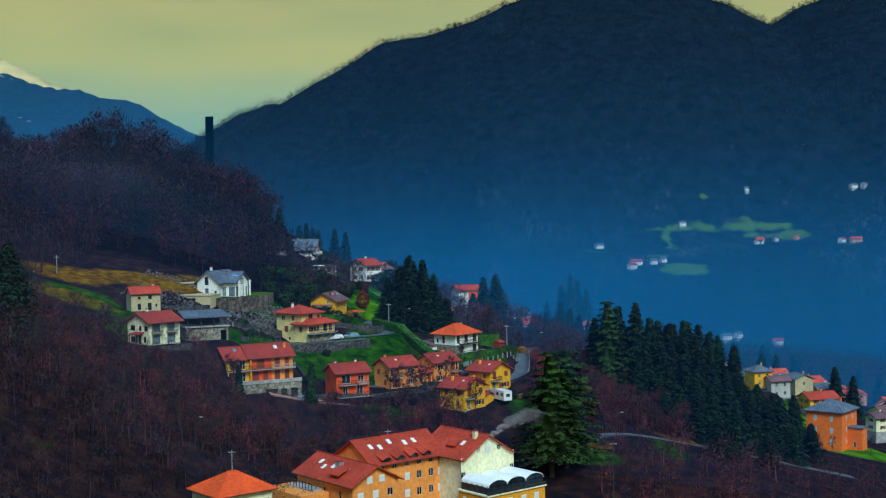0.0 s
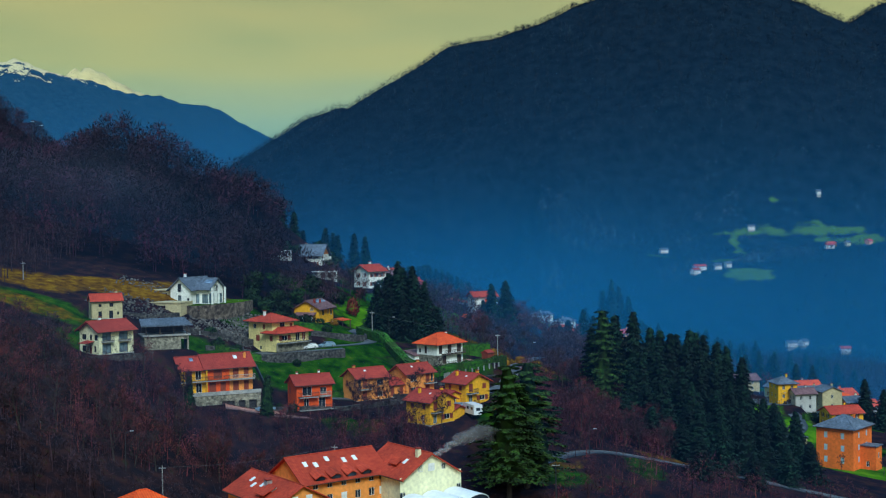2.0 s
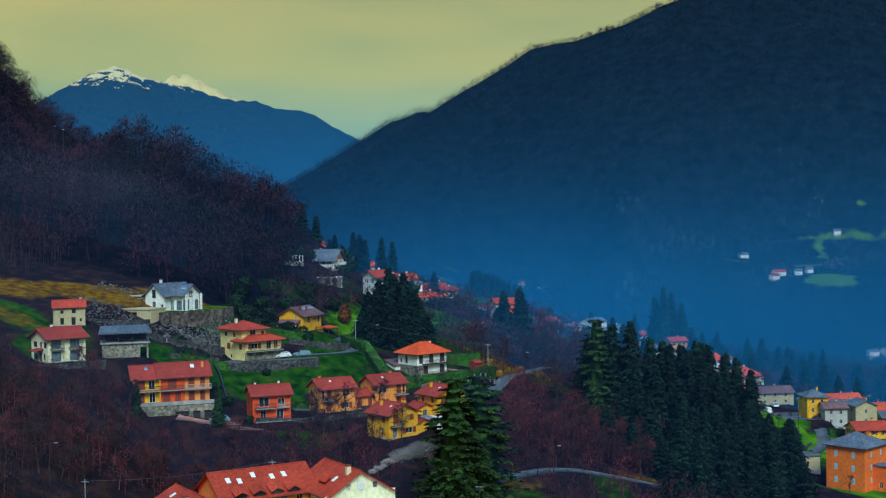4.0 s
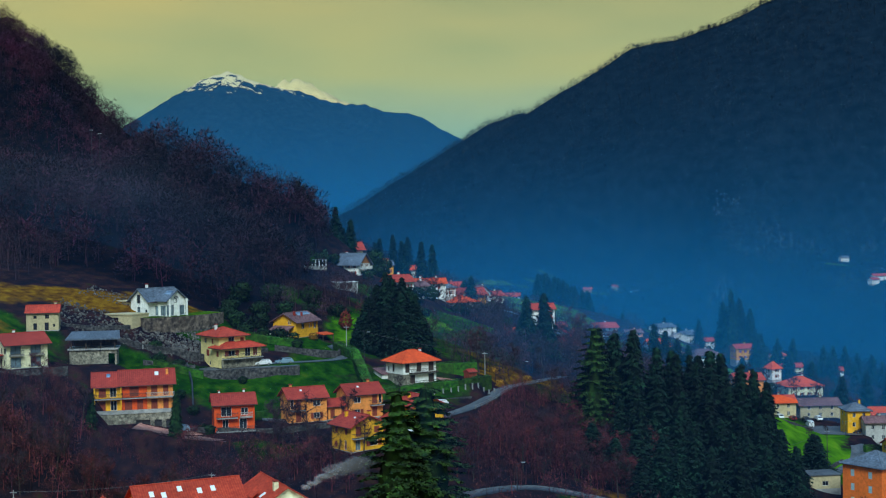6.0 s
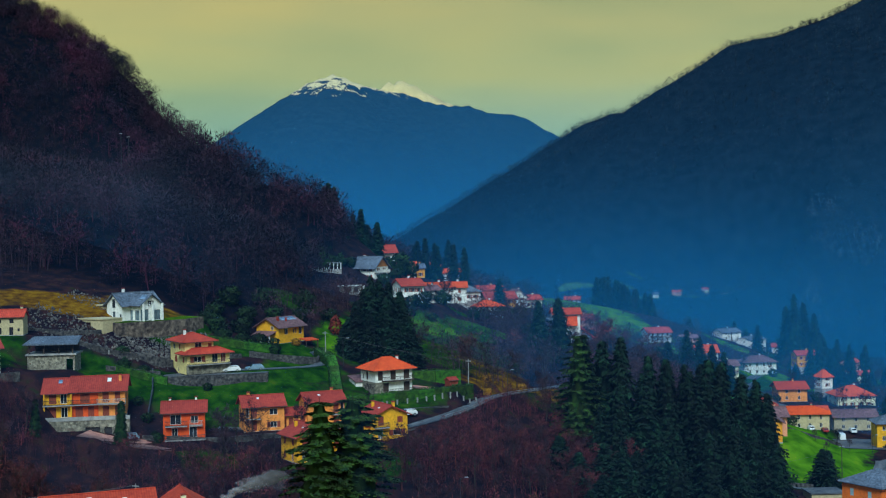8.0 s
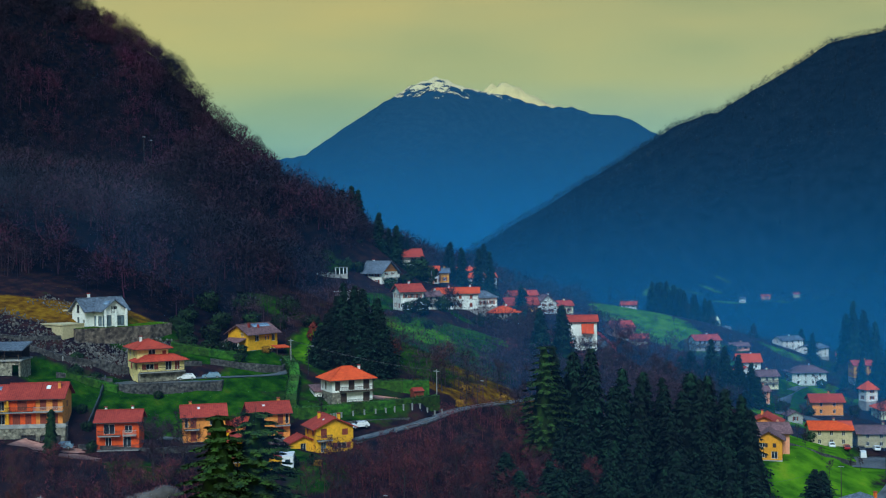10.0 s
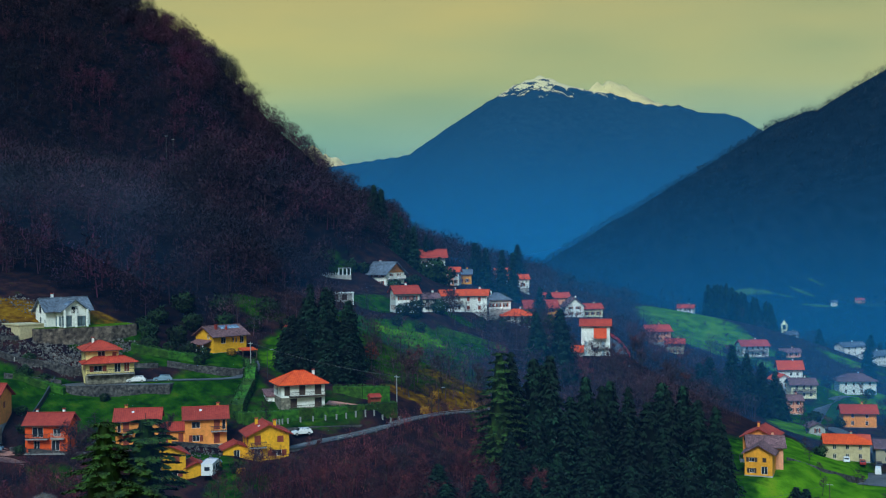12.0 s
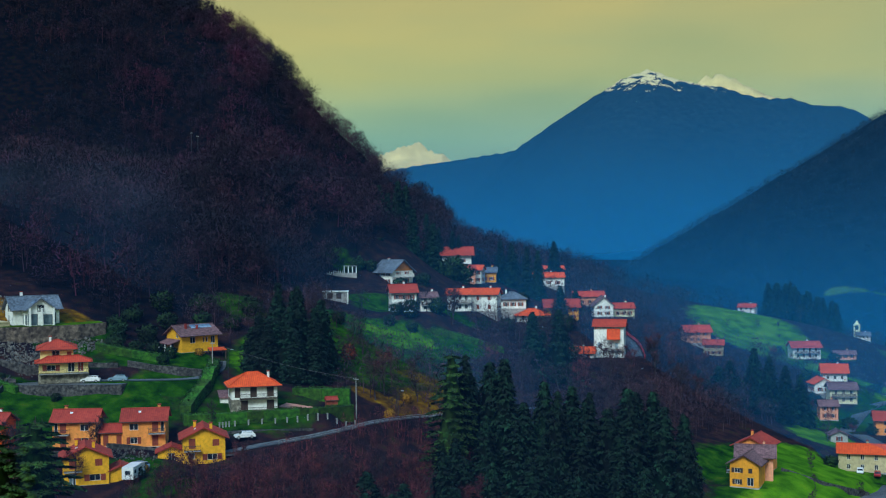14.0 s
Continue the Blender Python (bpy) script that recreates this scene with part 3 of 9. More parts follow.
def land_material():
    m = bpy.data.materials.new("meadow and leaf litter")
    m.use_nodes = True
    n, l = m.node_tree.nodes, m.node_tree.links
    b = n["Principled BSDF"]
    b.inputs["Roughness"].default_value, b.inputs["Specular IOR Level"].default_value = 0.95, 0.0
    co = n.new("ShaderNodeTexCoord")

    def tones(scale, stops, detail=6.0):
        t = n.new("ShaderNodeTexNoise")
        t.inputs["Scale"].default_value, t.inputs["Detail"].default_value = scale, detail
        l.new(co.outputs["Object"], t.inputs["Vector"])
        r = n.new("ShaderNodeValToRGB")
        ramp_of(r, stops)
        l.new(t.outputs[0], r.inputs[0])
        return r.outputs[0], t.outputs[0]

    grass, _ = tones(0.33, [(0.28, (0.003, 0.016, 0.003)), (0.44, (0.008, 0.040, 0.003)), (0.58, (0.018, 0.070, 0.004)), (0.75, (0.050, 0.090, 0.006))])
    litter, fine = tones(0.30, [(0.30, (0.007, 0.008, 0.013)), (0.5, (0.018, 0.011, 0.014)), (0.62, (0.038, 0.016, 0.016)), (0.76, (0.014, 0.028, 0.010))])
    # darker litter tones, with the shade under the trees put into them
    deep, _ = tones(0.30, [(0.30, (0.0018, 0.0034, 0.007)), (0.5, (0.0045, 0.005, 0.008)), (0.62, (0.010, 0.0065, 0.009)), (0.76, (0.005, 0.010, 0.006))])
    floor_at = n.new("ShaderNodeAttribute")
    floor_at.attribute_name = "wood_shade"
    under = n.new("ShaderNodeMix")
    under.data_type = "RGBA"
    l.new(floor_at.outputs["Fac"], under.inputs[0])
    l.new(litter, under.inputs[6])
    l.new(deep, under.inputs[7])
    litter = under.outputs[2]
    at = n.new("ShaderNodeAttribute")
    at.attribute_name = "grass"
    edge = n.new("ShaderNodeTexNoise")
    edge.inputs["Scale"].default_value, edge.inputs["Detail"].default_value = 0.35, 5.0
    l.new(co.outputs["Object"], edge.inputs["Vector"])
    add = n.new("ShaderNodeMath")
    add.operation = "MULTIPLY_ADD"
    add.inputs[1].default_value, add.inputs[2].default_value = 1.0, -0.5
    l.new(edge.outputs[0], add.inputs[0])
    both = n.new("ShaderNodeMath")
    l.new(at.outputs["Fac"], both.inputs[0])
    l.new(add.outputs[0], both.inputs[1])
    cut = n.new("ShaderNodeMapRange")
    cut.inputs[1].default_value, cut.inputs[2].default_value = 0.22, 0.66
    l.new(both.outputs[0], cut.inputs[0])
    mix = n.new("ShaderNodeMix")
    mix.data_type = "RGBA"
    l.new(cut.outputs[0], mix.inputs[0])
    l.new(litter, mix.inputs[6])
    l.new(grass, mix.inputs[7])
    # straw-coloured dry grass on the banks
    straw, _ = tones(0.5, [(0.3, (0.055, 0.022, 0.006)), (0.55, (0.17, 0.080, 0.006)), (0.75, (0.26, 0.15, 0.010))])
    dry_at = n.new("ShaderNodeAttribute")
    dry_at.attribute_name = "straw"
    sum2 = n.new("ShaderNodeMath")
    l.new(dry_at.outputs["Fac"], sum2.inputs[0])
    l.new(add.outputs[0], sum2.inputs[1])
    cut2 = n.new("ShaderNodeMapRange")
    cut2.inputs[1].default_value, cut2.inputs[2].default_value = 0.30, 0.70
    l.new(sum2.outputs[0], cut2.inputs[0])
    mix2 = n.new("ShaderNodeMix")
    mix2.data_type = "RGBA"
    l.new(cut2.outputs[0], mix2.inputs[0])
    l.new(mix.outputs[2], mix2.inputs[6])
    l.new(straw, mix2.inputs[7])
    # young bright grass on the open fields
    young, _ = tones(0.16, [(0.30, (0.016, 0.072, 0.003)), (0.48, (0.050, 0.150, 0.004)), (0.62, (0.085, 0.215, 0.006)), (0.78, (0.150, 0.230, 0.010))])
    lush_at = n.new("ShaderNodeAttribute")
    lush_at.attribute_name = "lush"
    sum3 = n.new("ShaderNodeMath")
    l.new(lush_at.outputs["Fac"], sum3.inputs[0])
    l.new(add.outputs[0], sum3.inputs[1])
    cut3 = n.new("ShaderNodeMapRange")
    cut3.inputs[1].default_value, cut3.inputs[2].default_value = 0.30, 0.60
    l.new(sum3.outputs[0], cut3.inputs[0])
    mix3 = n.new("ShaderNodeMix")
    mix3.data_type = "RGBA"
    l.new(cut3.outputs[0], mix3.inputs[0])
    l.new(mix2.outputs[2], mix3.inputs[6])
    l.new(young, mix3.inputs[7])
    l.new(mix3.outputs[2], b.inputs["Base Color"])
    clod = n.new("ShaderNodeTexNoise")
    clod.inputs["Scale"].default_value, clod.inputs["Detail"].default_value = 1.2, 6.0
    l.new(co.outputs["Object"], clod.inputs["Vector"])
    bp = n.new("ShaderNodeBump")
    bp.inputs["Strength"].default_value, bp.inputs["Distance"].default_value = 0.6, 0.5
    l.new(clod.outputs[0], bp.inputs["Height"])
    l.new(bp.outputs[0], b.inputs["Normal"])
    return m


LAND = land_material()
land_x = steps([(-4900, -900, 200), (-900, -320, 14), (-320, -120, 5), (-120, 140, 2), (140, 300, 6), (300, 900, 25), (900, 4900, 200)])
land_y = steps([(-1500, 100, 50), (100, 200, 8), (200, 400, 2), (400, 560, 4), (560, 900, 8), (900, 1500, 25), (1500, 5600, 200)])
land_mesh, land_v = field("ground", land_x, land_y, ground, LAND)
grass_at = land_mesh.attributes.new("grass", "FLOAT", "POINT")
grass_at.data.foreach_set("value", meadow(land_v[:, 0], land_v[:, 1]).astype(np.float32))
# where leaf litter under the hillside woods is darkened for the trees' shade
wood_shade_at = land_mesh.attributes.new("wood_shade", "FLOAT", "POINT")
wood_shade_at.data.foreach_set("value", np.clip((-36 - (land_v[:, 1] - 360) * 0.18 - land_v[:, 0]) / 14, 0, 1).astype(np.float32) * np.clip((land_v[:, 1] - 340) / 10, 0, 1).astype(np.float32))
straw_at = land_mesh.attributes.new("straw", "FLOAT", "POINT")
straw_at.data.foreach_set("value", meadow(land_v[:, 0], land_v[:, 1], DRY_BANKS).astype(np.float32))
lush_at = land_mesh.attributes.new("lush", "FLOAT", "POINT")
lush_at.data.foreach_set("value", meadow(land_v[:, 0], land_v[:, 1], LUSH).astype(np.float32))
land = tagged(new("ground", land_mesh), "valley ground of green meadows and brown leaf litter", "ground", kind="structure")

# ---- the mountains ----
RIGHT_CREST = [(-760, 2100, -50), (-665, 2100, 32), (-580, 2100, 104), (-479, 2100, 188), (-430, 2100, 224), (-399, 2100, 240), (-366, 2100, 263), (-336, 2100, 280), (-288, 2100, 297), (-262, 2100, 293), (-245, 2100, 295), (-211, 2100, 321), (-173, 2100, 336),
               (-134, 2100, 369), (-96, 2100, 395), (-33, 2100, 406), (10, 2100, 419), (58, 2100, 432), (110, 2100, 458), (211, 2100, 486), (325, 2100, 502), (483, 2100, 454), (525, 2100, 434), (568, 2100, 414), (611, 2100, 448), (760, 2110, 512), (1200, 2150, 600), (2000, 2000, 560)]


def right_mountain(x, y):
    h = ridge_height(x, y, RIGHT_CREST, 0.60)
    away = np.clip((2060 - y) / 250, 0, 1)
    h = h + away * (8 * rough(x, y * 0.4, 110.0, 1.0) + 3.5 * rough(x, y, 37.0, 3.0)) + 2.5 * rough(x, y, 22.0, 5.0)
    # a terrace half way down, with the fields of a far hamlet
    shelf = 50 + 0.03 * (x - 340) + 0.045 * (y - 1380)
    w = np.exp(-(((x - 320) / 240) ** 4 + ((y - 1450) / 170) ** 4))
    h = h * (1 - 0.94 * w) + shelf * 0.94 * w
    # a lower shelf at the valley's head
    w = np.exp(-(((x + 90) / 120) ** 4 + ((y - 1520) / 115) ** 4))
    h = h * (1 - w) + (20 - 0.10 * (x + 90) + 0.03 * (y - 1520)) * w
    foot = -26 + 30 * np.clip((y - 1150) / 300, 0, 1)
    return np.maximum(h, foot - 20)


def mountain_material(name, c1, c2, green, snow=0.0, low=0.0):
    """Winter woods, distance haze put into c1 and c2, with pale clearings; above the snow line, drifts on the ledges.
    """
    m = bpy.data.materials.new(name)
    m.use_nodes = True
    n, l = m.node_tree.nodes, m.node_tree.links
    b = n["Principled BSDF"]
    b.inputs["Roughness"].default_value, b.inputs["Specular IOR Level"].default_value = 1.0, 0.0
    co = n.new("ShaderNodeTexCoord")

    def noise_of(scale, detail=6.0, rough_=0.6):
        t = n.new("ShaderNodeTexNoise")
        t.inputs["Scale"].default_value, t.inputs["Detail"].default_value, t.inputs["Roughness"].default_value = scale, detail, rough_
        l.new(co.outputs["Object"], t.inputs["Vector"])
        return t.outputs[0]

    r = n.new("ShaderNodeValToRGB")
    ramp_of(r, [(0.35, c1), (0.65, c2)])
    l.new(noise_of(0.055, 9.0, 0.7), r.inputs[0])
    out = r.outputs[0]
    at = n.new("ShaderNodeAttribute")
    at.attribute_name = "grass"
    clear = n.new("ShaderNodeMath")
    clear.operation = "MULTIPLY_ADD"
    clear.inputs[1].default_value = 1.0
    l.new(noise_of(0.03, 4.0), clear.inputs[0])
    l.new(at.outputs["Fac"], clear.inputs[2])
    cut = n.new("ShaderNodeMapRange")
    cut.inputs[1].default_value, cut.inputs[2].default_value = 0.98, 1.12
    l.new(clear.outputs[0], cut.inputs[0])
    mix = n.new("ShaderNodeMix")
    mix.data_type = "RGBA"
    l.new(cut.outputs[0], mix.inputs[0])
    l.new(out, mix.inputs[6])
    mix.inputs[7].default_value = (*green, 1)
    out = mix.outputs[2]
    if snow:
        sep = n.new("ShaderNodeSeparateXYZ")
        l.new(co.outputs["Object"], sep.inputs[0])
        add = n.new("ShaderNodeMath")
        add.operation = "MULTIPLY_ADD"
        add.inputs[1].default_value = 420.0
        l.new(noise_of(0.020, 9.0, 0.72), add.inputs[0])
        l.new(sep.outputs["Z"], add.inputs[2])
        lie = n.new("ShaderNodeMapRange")
        lie.inputs[1].default_value, lie.inputs[2].default_value = snow, snow + 16
        l.new(add.outputs[0], lie.inputs[0])
        sm = n.new("ShaderNodeMix")
        sm.data_type = "RGBA"
        l.new(lie.outputs[0], sm.inputs[0])
        l.new(out, sm.inputs[6])
        # snow colour with warm yellow light mixed in
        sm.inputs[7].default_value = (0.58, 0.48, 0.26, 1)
        out = sm.outputs[2]
    l.new(out, b.inputs["Base Color"])
    return m


# both tones carry the blue haze of the distance
M_RIGHT = mountain_material("haze blue mountain wood", (0.003, 0.009, 0.017), (0.009, 0.019, 0.031), (0.058, 0.125, 0.014))
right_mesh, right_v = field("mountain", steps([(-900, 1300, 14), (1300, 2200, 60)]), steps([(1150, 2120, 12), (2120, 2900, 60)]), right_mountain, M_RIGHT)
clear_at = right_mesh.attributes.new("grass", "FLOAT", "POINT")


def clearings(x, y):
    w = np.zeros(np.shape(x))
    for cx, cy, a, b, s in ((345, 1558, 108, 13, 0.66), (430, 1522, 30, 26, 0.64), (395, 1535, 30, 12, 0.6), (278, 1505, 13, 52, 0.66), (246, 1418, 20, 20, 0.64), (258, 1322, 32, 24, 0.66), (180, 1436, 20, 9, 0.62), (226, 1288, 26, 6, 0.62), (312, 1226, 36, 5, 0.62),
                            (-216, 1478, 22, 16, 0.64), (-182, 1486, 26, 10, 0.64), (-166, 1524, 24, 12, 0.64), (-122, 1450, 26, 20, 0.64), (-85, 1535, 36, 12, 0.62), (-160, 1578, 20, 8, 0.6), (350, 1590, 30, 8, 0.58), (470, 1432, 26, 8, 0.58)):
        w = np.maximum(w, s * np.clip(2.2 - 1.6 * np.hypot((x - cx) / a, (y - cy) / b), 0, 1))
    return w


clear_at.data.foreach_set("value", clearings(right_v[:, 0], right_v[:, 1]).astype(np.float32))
tagged(new("mountain", right_mesh), "wooded mountainside coloured dark haze blue, with small clearings", "mountain", kind="structure")

SNOW_CREST = [(-3000, 3716, 300), (-2700, 3859, 335), (-2576, 3918, 362), (-2444, 3980, 378), (-2318, 4040, 398), (-2226, 4084, 409), (-2165, 4113, 454), (-2088, 4149, 513), (-1956, 4212, 605), (-1900, 4239, 640), (-1862, 4257, 668), (-1816, 4279, 684), (-1779, 4296, 698),
              (-1742, 4314, 688), (-1706, 4331, 667), (-1606, 4379, 639), (-1533, 4413, 628), (-1461, 4447, 596), (-1390, 4481, 581), (-1318, 4515, 581), (-1248, 4549, 553), (-1160, 4590, 548), (-1107, 4615, 527), (-1081, 4628, 504), (-941, 4701, 428), (-700, 4780, 380), (-300, 4850, 330)]


def snow_mountain(x, y):
    h = ridge_height(x, y, SNOW_CREST, 0.82)
    line = np.array(SNOW_CREST, float)
    w = np.clip((np.interp(x, line[:, 0], line[:, 2]) - h) / 130, 0.04, 1)
    d = (x * 0.44 + y * 0.9)
    s = (x * 0.9 - y * 0.44)
    return h + w * (26 * rough(s, d * 0.10, 190.0, 1.0) + 9 * rough(s, d * 0.10, 70.0, 4.0) + 3 * rough(s, d * 0.15, 30.0, 2.0))


# slope tones made bluer still, as haze on the farthest mountain
M_SNOW = mountain_material("haze blue alpine slope", (0.008, 0.036, 0.070), (0.018, 0.054, 0.092), (0.05, 0.10, 0.10), snow=852.0)
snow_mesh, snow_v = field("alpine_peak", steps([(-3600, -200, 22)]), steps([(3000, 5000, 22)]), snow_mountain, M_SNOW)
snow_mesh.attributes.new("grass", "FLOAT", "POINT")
tagged(new("alpine_peak", snow_mesh), "far mountain coloured haze blue, with a snow-dusted summit", "mountain", kind="structure")


def back_peaks(x, y):
    """Snow fields that stand behind the far crest."""
    a = ridge_height(x, y, [(-1734, 4470, 664), (-1668, 4500, 680), (-1621, 4521, 690), (-1564, 4546, 687), (-1527, 4563, 666), (-1453, 4596, 620), (-1390, 4625, 592)], 1.5)
    b = ridge_height(x, y, [(-2860, 3880, 360), (-2743, 3933, 412), (-2681, 3961, 428), (-2630, 3984, 442), (-2600, 3998, 460), (-2580, 4007, 448), (-2550, 4020, 422), (-2520, 4034, 408), (-2490, 4047, 386), (-2440, 4070, 340)], 1.6)
    return np.maximum(np.maximum(a, b) + 9 * rough(x, y, 21.0, 2.0) + 7 * rough(x, y, 8.0) + 4 * rough(x, y, 3.7, 1.0), 150)


# the golden light on the snow fields is put into their colour
SNOW = mat("yellow lit snow", (0.50, 0.40, 0.17), (0.78, 0.60, 0.25), 0.022, 0.7, 0.2, 0.05, broad=0.15)
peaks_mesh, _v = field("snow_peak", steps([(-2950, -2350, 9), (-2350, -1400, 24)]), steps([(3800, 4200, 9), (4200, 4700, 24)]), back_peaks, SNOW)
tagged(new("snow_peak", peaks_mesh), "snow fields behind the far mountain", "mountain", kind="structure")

# ---- houses ----
SHARED = {}


def shared(key, make):
    """One mesh for all pieces that look alike."""
    if key not in SHARED:
        SHARED[key] = make()
    return SHARED[key]


def wall_sheet(g, o, u, width, z0, z1, holes, inward, depth=0.22):
    """A wall face from the point o along u, with holes (left, right, bottom, top) that have reveals."""
    o, u, n = Vector(o), Vector(u), Vector(inward)
    us = sorted({0.0, width, *[h[0] for h in holes], *[h[1] for h in holes]})
    zs = sorted({z0, z1, *[h[2] for h in holes], *[h[3] for h in holes]})
    at = lambda a, z, d=0.0: o + u * a + Vector((0, 0, z)) + n * d
    for a, b in zip(us, us[1:]):
        for c, d in zip(zs, zs[1:]):
            m, k = (a + b) / 2, (c + d) / 2
            if not any(h[0] < m < h[1] and h[2] < k < h[3] for h in holes):
                g.poly(at(a, c), at(b, c), at(b, d), at(a, d))
    for a, b, c, d in holes:
        g.poly(at(a, c), at(a, c, depth), at(b, c, depth), at(b, c))
        g.poly(at(a, d), at(b, d), at(b, d, depth), at(a, d, depth))
        g.poly(at(a, c), at(a, d), at(a, d, depth), at(a, c, depth))
        g.poly(at(b, c), at(b, c, depth), at(b, d, depth), at(b, d))


def window_parts(kind, w, h, parent, m, frame_mat, shutter_mat, glass):
    """A window in its opening: frame, panes and, where it has them, a pair of shutters. m: its lower middle, y inwards."""

    def make_frame():
        g = Geo()
        t = 0.07
        xs = [-w / 2, -w / 2 + t, -t / 2, t / 2, w / 2 - t, w / 2] if w > 0.8 else [-w / 2, -w / 2 + t, w / 2 - t, w / 2]
        zs = [0, t, h - t, h]
        solid = lambda i, j: j in (0, 2) or i in (0, len(xs) - 2) or (w > 0.8 and i == 2)
        g.lattice(xs, zs, solid, 0.10, 0.17)
        return g.mesh("window", frame_mat)

    def make_pane():
        g = Geo()
        g.box(-w / 2 + 0.07, w / 2 - 0.07, 0.13, 0.15, 0.07, h - 0.07)
        return g.mesh("pane", glass)

    def make_shutter():
        g = Geo()
        s = w / 2
        g.box(0, s, -0.05, 0, 0, h)
        for i in range(1, 4):
            g.box(0.06, s - 0.06, -0.065, -0.05, h * i / 4 - 0.04, h * i / 4 + 0.04)
        return g.mesh("shutter", shutter_mat)

    win = part("door" if kind == "door" else "window", shared(("f", w, h, frame_mat.name), make_frame), None, parent)
    win.matrix_local = m
    if kind == "shut":
        for side in (-w / 2, 0.0):
            s = part("shutter", shared(("s", w, h, shutter_mat.name), make_shutter), None, win)
            s.matrix_local = pose(side, 0.04, 0)
    else:
        part("door_leaf" if kind == "door" else "pane", shared(("p", w, h, glass.name), make_pane), None, win)
        if kind == "open":
            for side in (-w - 0.02, w / 2 + 0.02):
                s = part("shutter", shared(("s", w, h, shutter_mat.name), make_shutter), None, win)
                s.matrix_local = pose(side, -0.012, 0)
    return win


def roof_geo(kind, w, d, rise, over, thick=0.22):
    """A tiled roof over a plan w by d; its eaves stand at height 0 over the walls. The ridge runs along x."""
    g = Geo()
    pitch = rise / (d / 2)
    drop = over * pitch
    X, Y = w / 2 + over, d / 2 + over
    if kind == "gable":
        prof = [(-Y, -drop), (0, rise), (Y, -drop), (Y, -drop - thick), (0, rise - thick), (-Y, -drop - thick)]
        g.v += [(x, y, z) for x in (-X, X) for y, z in prof]
        for i in range(6):
            j = (i + 1) % 6
            g.f.append((i, i + 6, j + 6, j)[::-1])
        for k, flip in ((0, 1), (6, -1)):
            g.f += [(k, k + 1, k + 4, k + 5)[::flip], (k + 1, k + 2, k + 3, k + 4)[::flip]]
    elif kind == "hip":
        k = max(0.3, w / 2 - d / 2)
        top = [(-X, -Y, -drop), (X, -Y, -drop), (X, Y, -drop), (-X, Y, -drop), (-k, 0, rise), (k, 0, rise)]
        g.v += top + [(x, y, z - thick) for x, y, z in top]
        for f in ((0, 1, 5, 4), (2, 3, 4, 5), (1, 2, 5), (3, 0, 4)):
            g.f += [f, tuple(i + 6 for i in f[::-1])]
        for i in range(4):
            j = (i + 1) % 4
            g.f.append((i, i + 6, j + 6, j))
    else:
        g.slab([(-X, -Y, -drop), (X, -Y, -drop), (X, Y, rise), (-X, Y, rise)], thick)
    return g


def ridge_geo(kind, w, d, rise, over):
    g = Geo()
    X, Y = w / 2 + over, d / 2 + over
    drop = over * rise / (d / 2)
    if kind == "gable":
        g.tube((-X, 0, rise + 0.02), (X, 0, rise + 0.02), 0.13, 0.13)
    elif kind == "hip":
        k = max(0.3, w / 2 - d / 2)
        g.tube((-k, 0, rise + 0.02), (k, 0, rise + 0.02), 0.13, 0.13)
        for sx in (-1, 1):
            for sy in (-1, 1):
                g.tube((sx * X, sy * Y, -drop + 0.02), (sx * k, 0, rise + 0.02), 0.11, 0.11)
    return g


def chimney(parent, x, y, z, h=1.1, s=0.55, material=None):
    g = Geo()
    g.box(x - s / 2, x + s / 2, y - s / 2, y + s / 2, z - 1.0, z + h)
    c = part("chimney", g, material or P_WHITE, parent)
    g = Geo()
    g.box(x - s / 2 - 0.1, x + s / 2 + 0.1, y - s / 2 - 0.1, y + s / 2 + 0.1, z + h + 0.16, z + h + 0.26)
    for sx in (-1, 1):
        for sy in (-1, 1):
            g.box(x + sx * s * 0.4 - 0.05, x + sx * s * 0.4 + 0.05, y + sy * s * 0.4 - 0.05, y + sy * s * 0.4 + 0.05, z + h, z + h + 0.16)
    part("chimney_cap", g, R_RED, c)


def balcony(parent, m, w, out=1.1, rail=1.0, rail_mat=None, slab_mat=None, solid=False):
    """A balcony: slab, posts and a rail of upright bars. m: the middle of its edge on the wall, y inwards."""
    g = Geo()
    g.box(-w / 2, w / 2, -out, 0, -0.18, 0)
    b = part("balcony", g, slab_mat or CONCRETE, parent)
    b.matrix_local = m
    g = Geo()
    rail_mat = rail_mat or METAL_DARK
    for a in (rail - 0.08, 0.08):
        g.box(-w / 2, w / 2, -out, -out + 0.06, a, a + 0.09)
        for s in (-1, 1):
            g.box(s * w / 2 - 0.03, s * w / 2 + 0.03, -out + 0.06, 0, a, a + 0.09)
    n = int(w / 0.16)
    bw = 0.055 if solid else 0.02
    for i in range(n + 1):
        x = -w / 2 + w * i / n
        g.box(x - bw, x + bw, -out + 0.015, -out + 0.045, 0.0, rail - 0.08)
    part("railing", g, rail_mat, b)
    return b


FACES = {"f": lambda w, d: ((-w / 2, -d / 2, 0), (1, 0, 0), w, (0, 1, 0)), "r": lambda w, d: ((w / 2, -d / 2, 0), (0, 1, 0), d, (-1, 0, 0)),
         "b": lambda w, d: ((w / 2, d / 2, 0), (-1, 0, 0), w, (0, -1, 0)), "l": lambda w, d: ((-w / 2, d / 2, 0), (0, -1, 0), d, (1, 0, 0))}


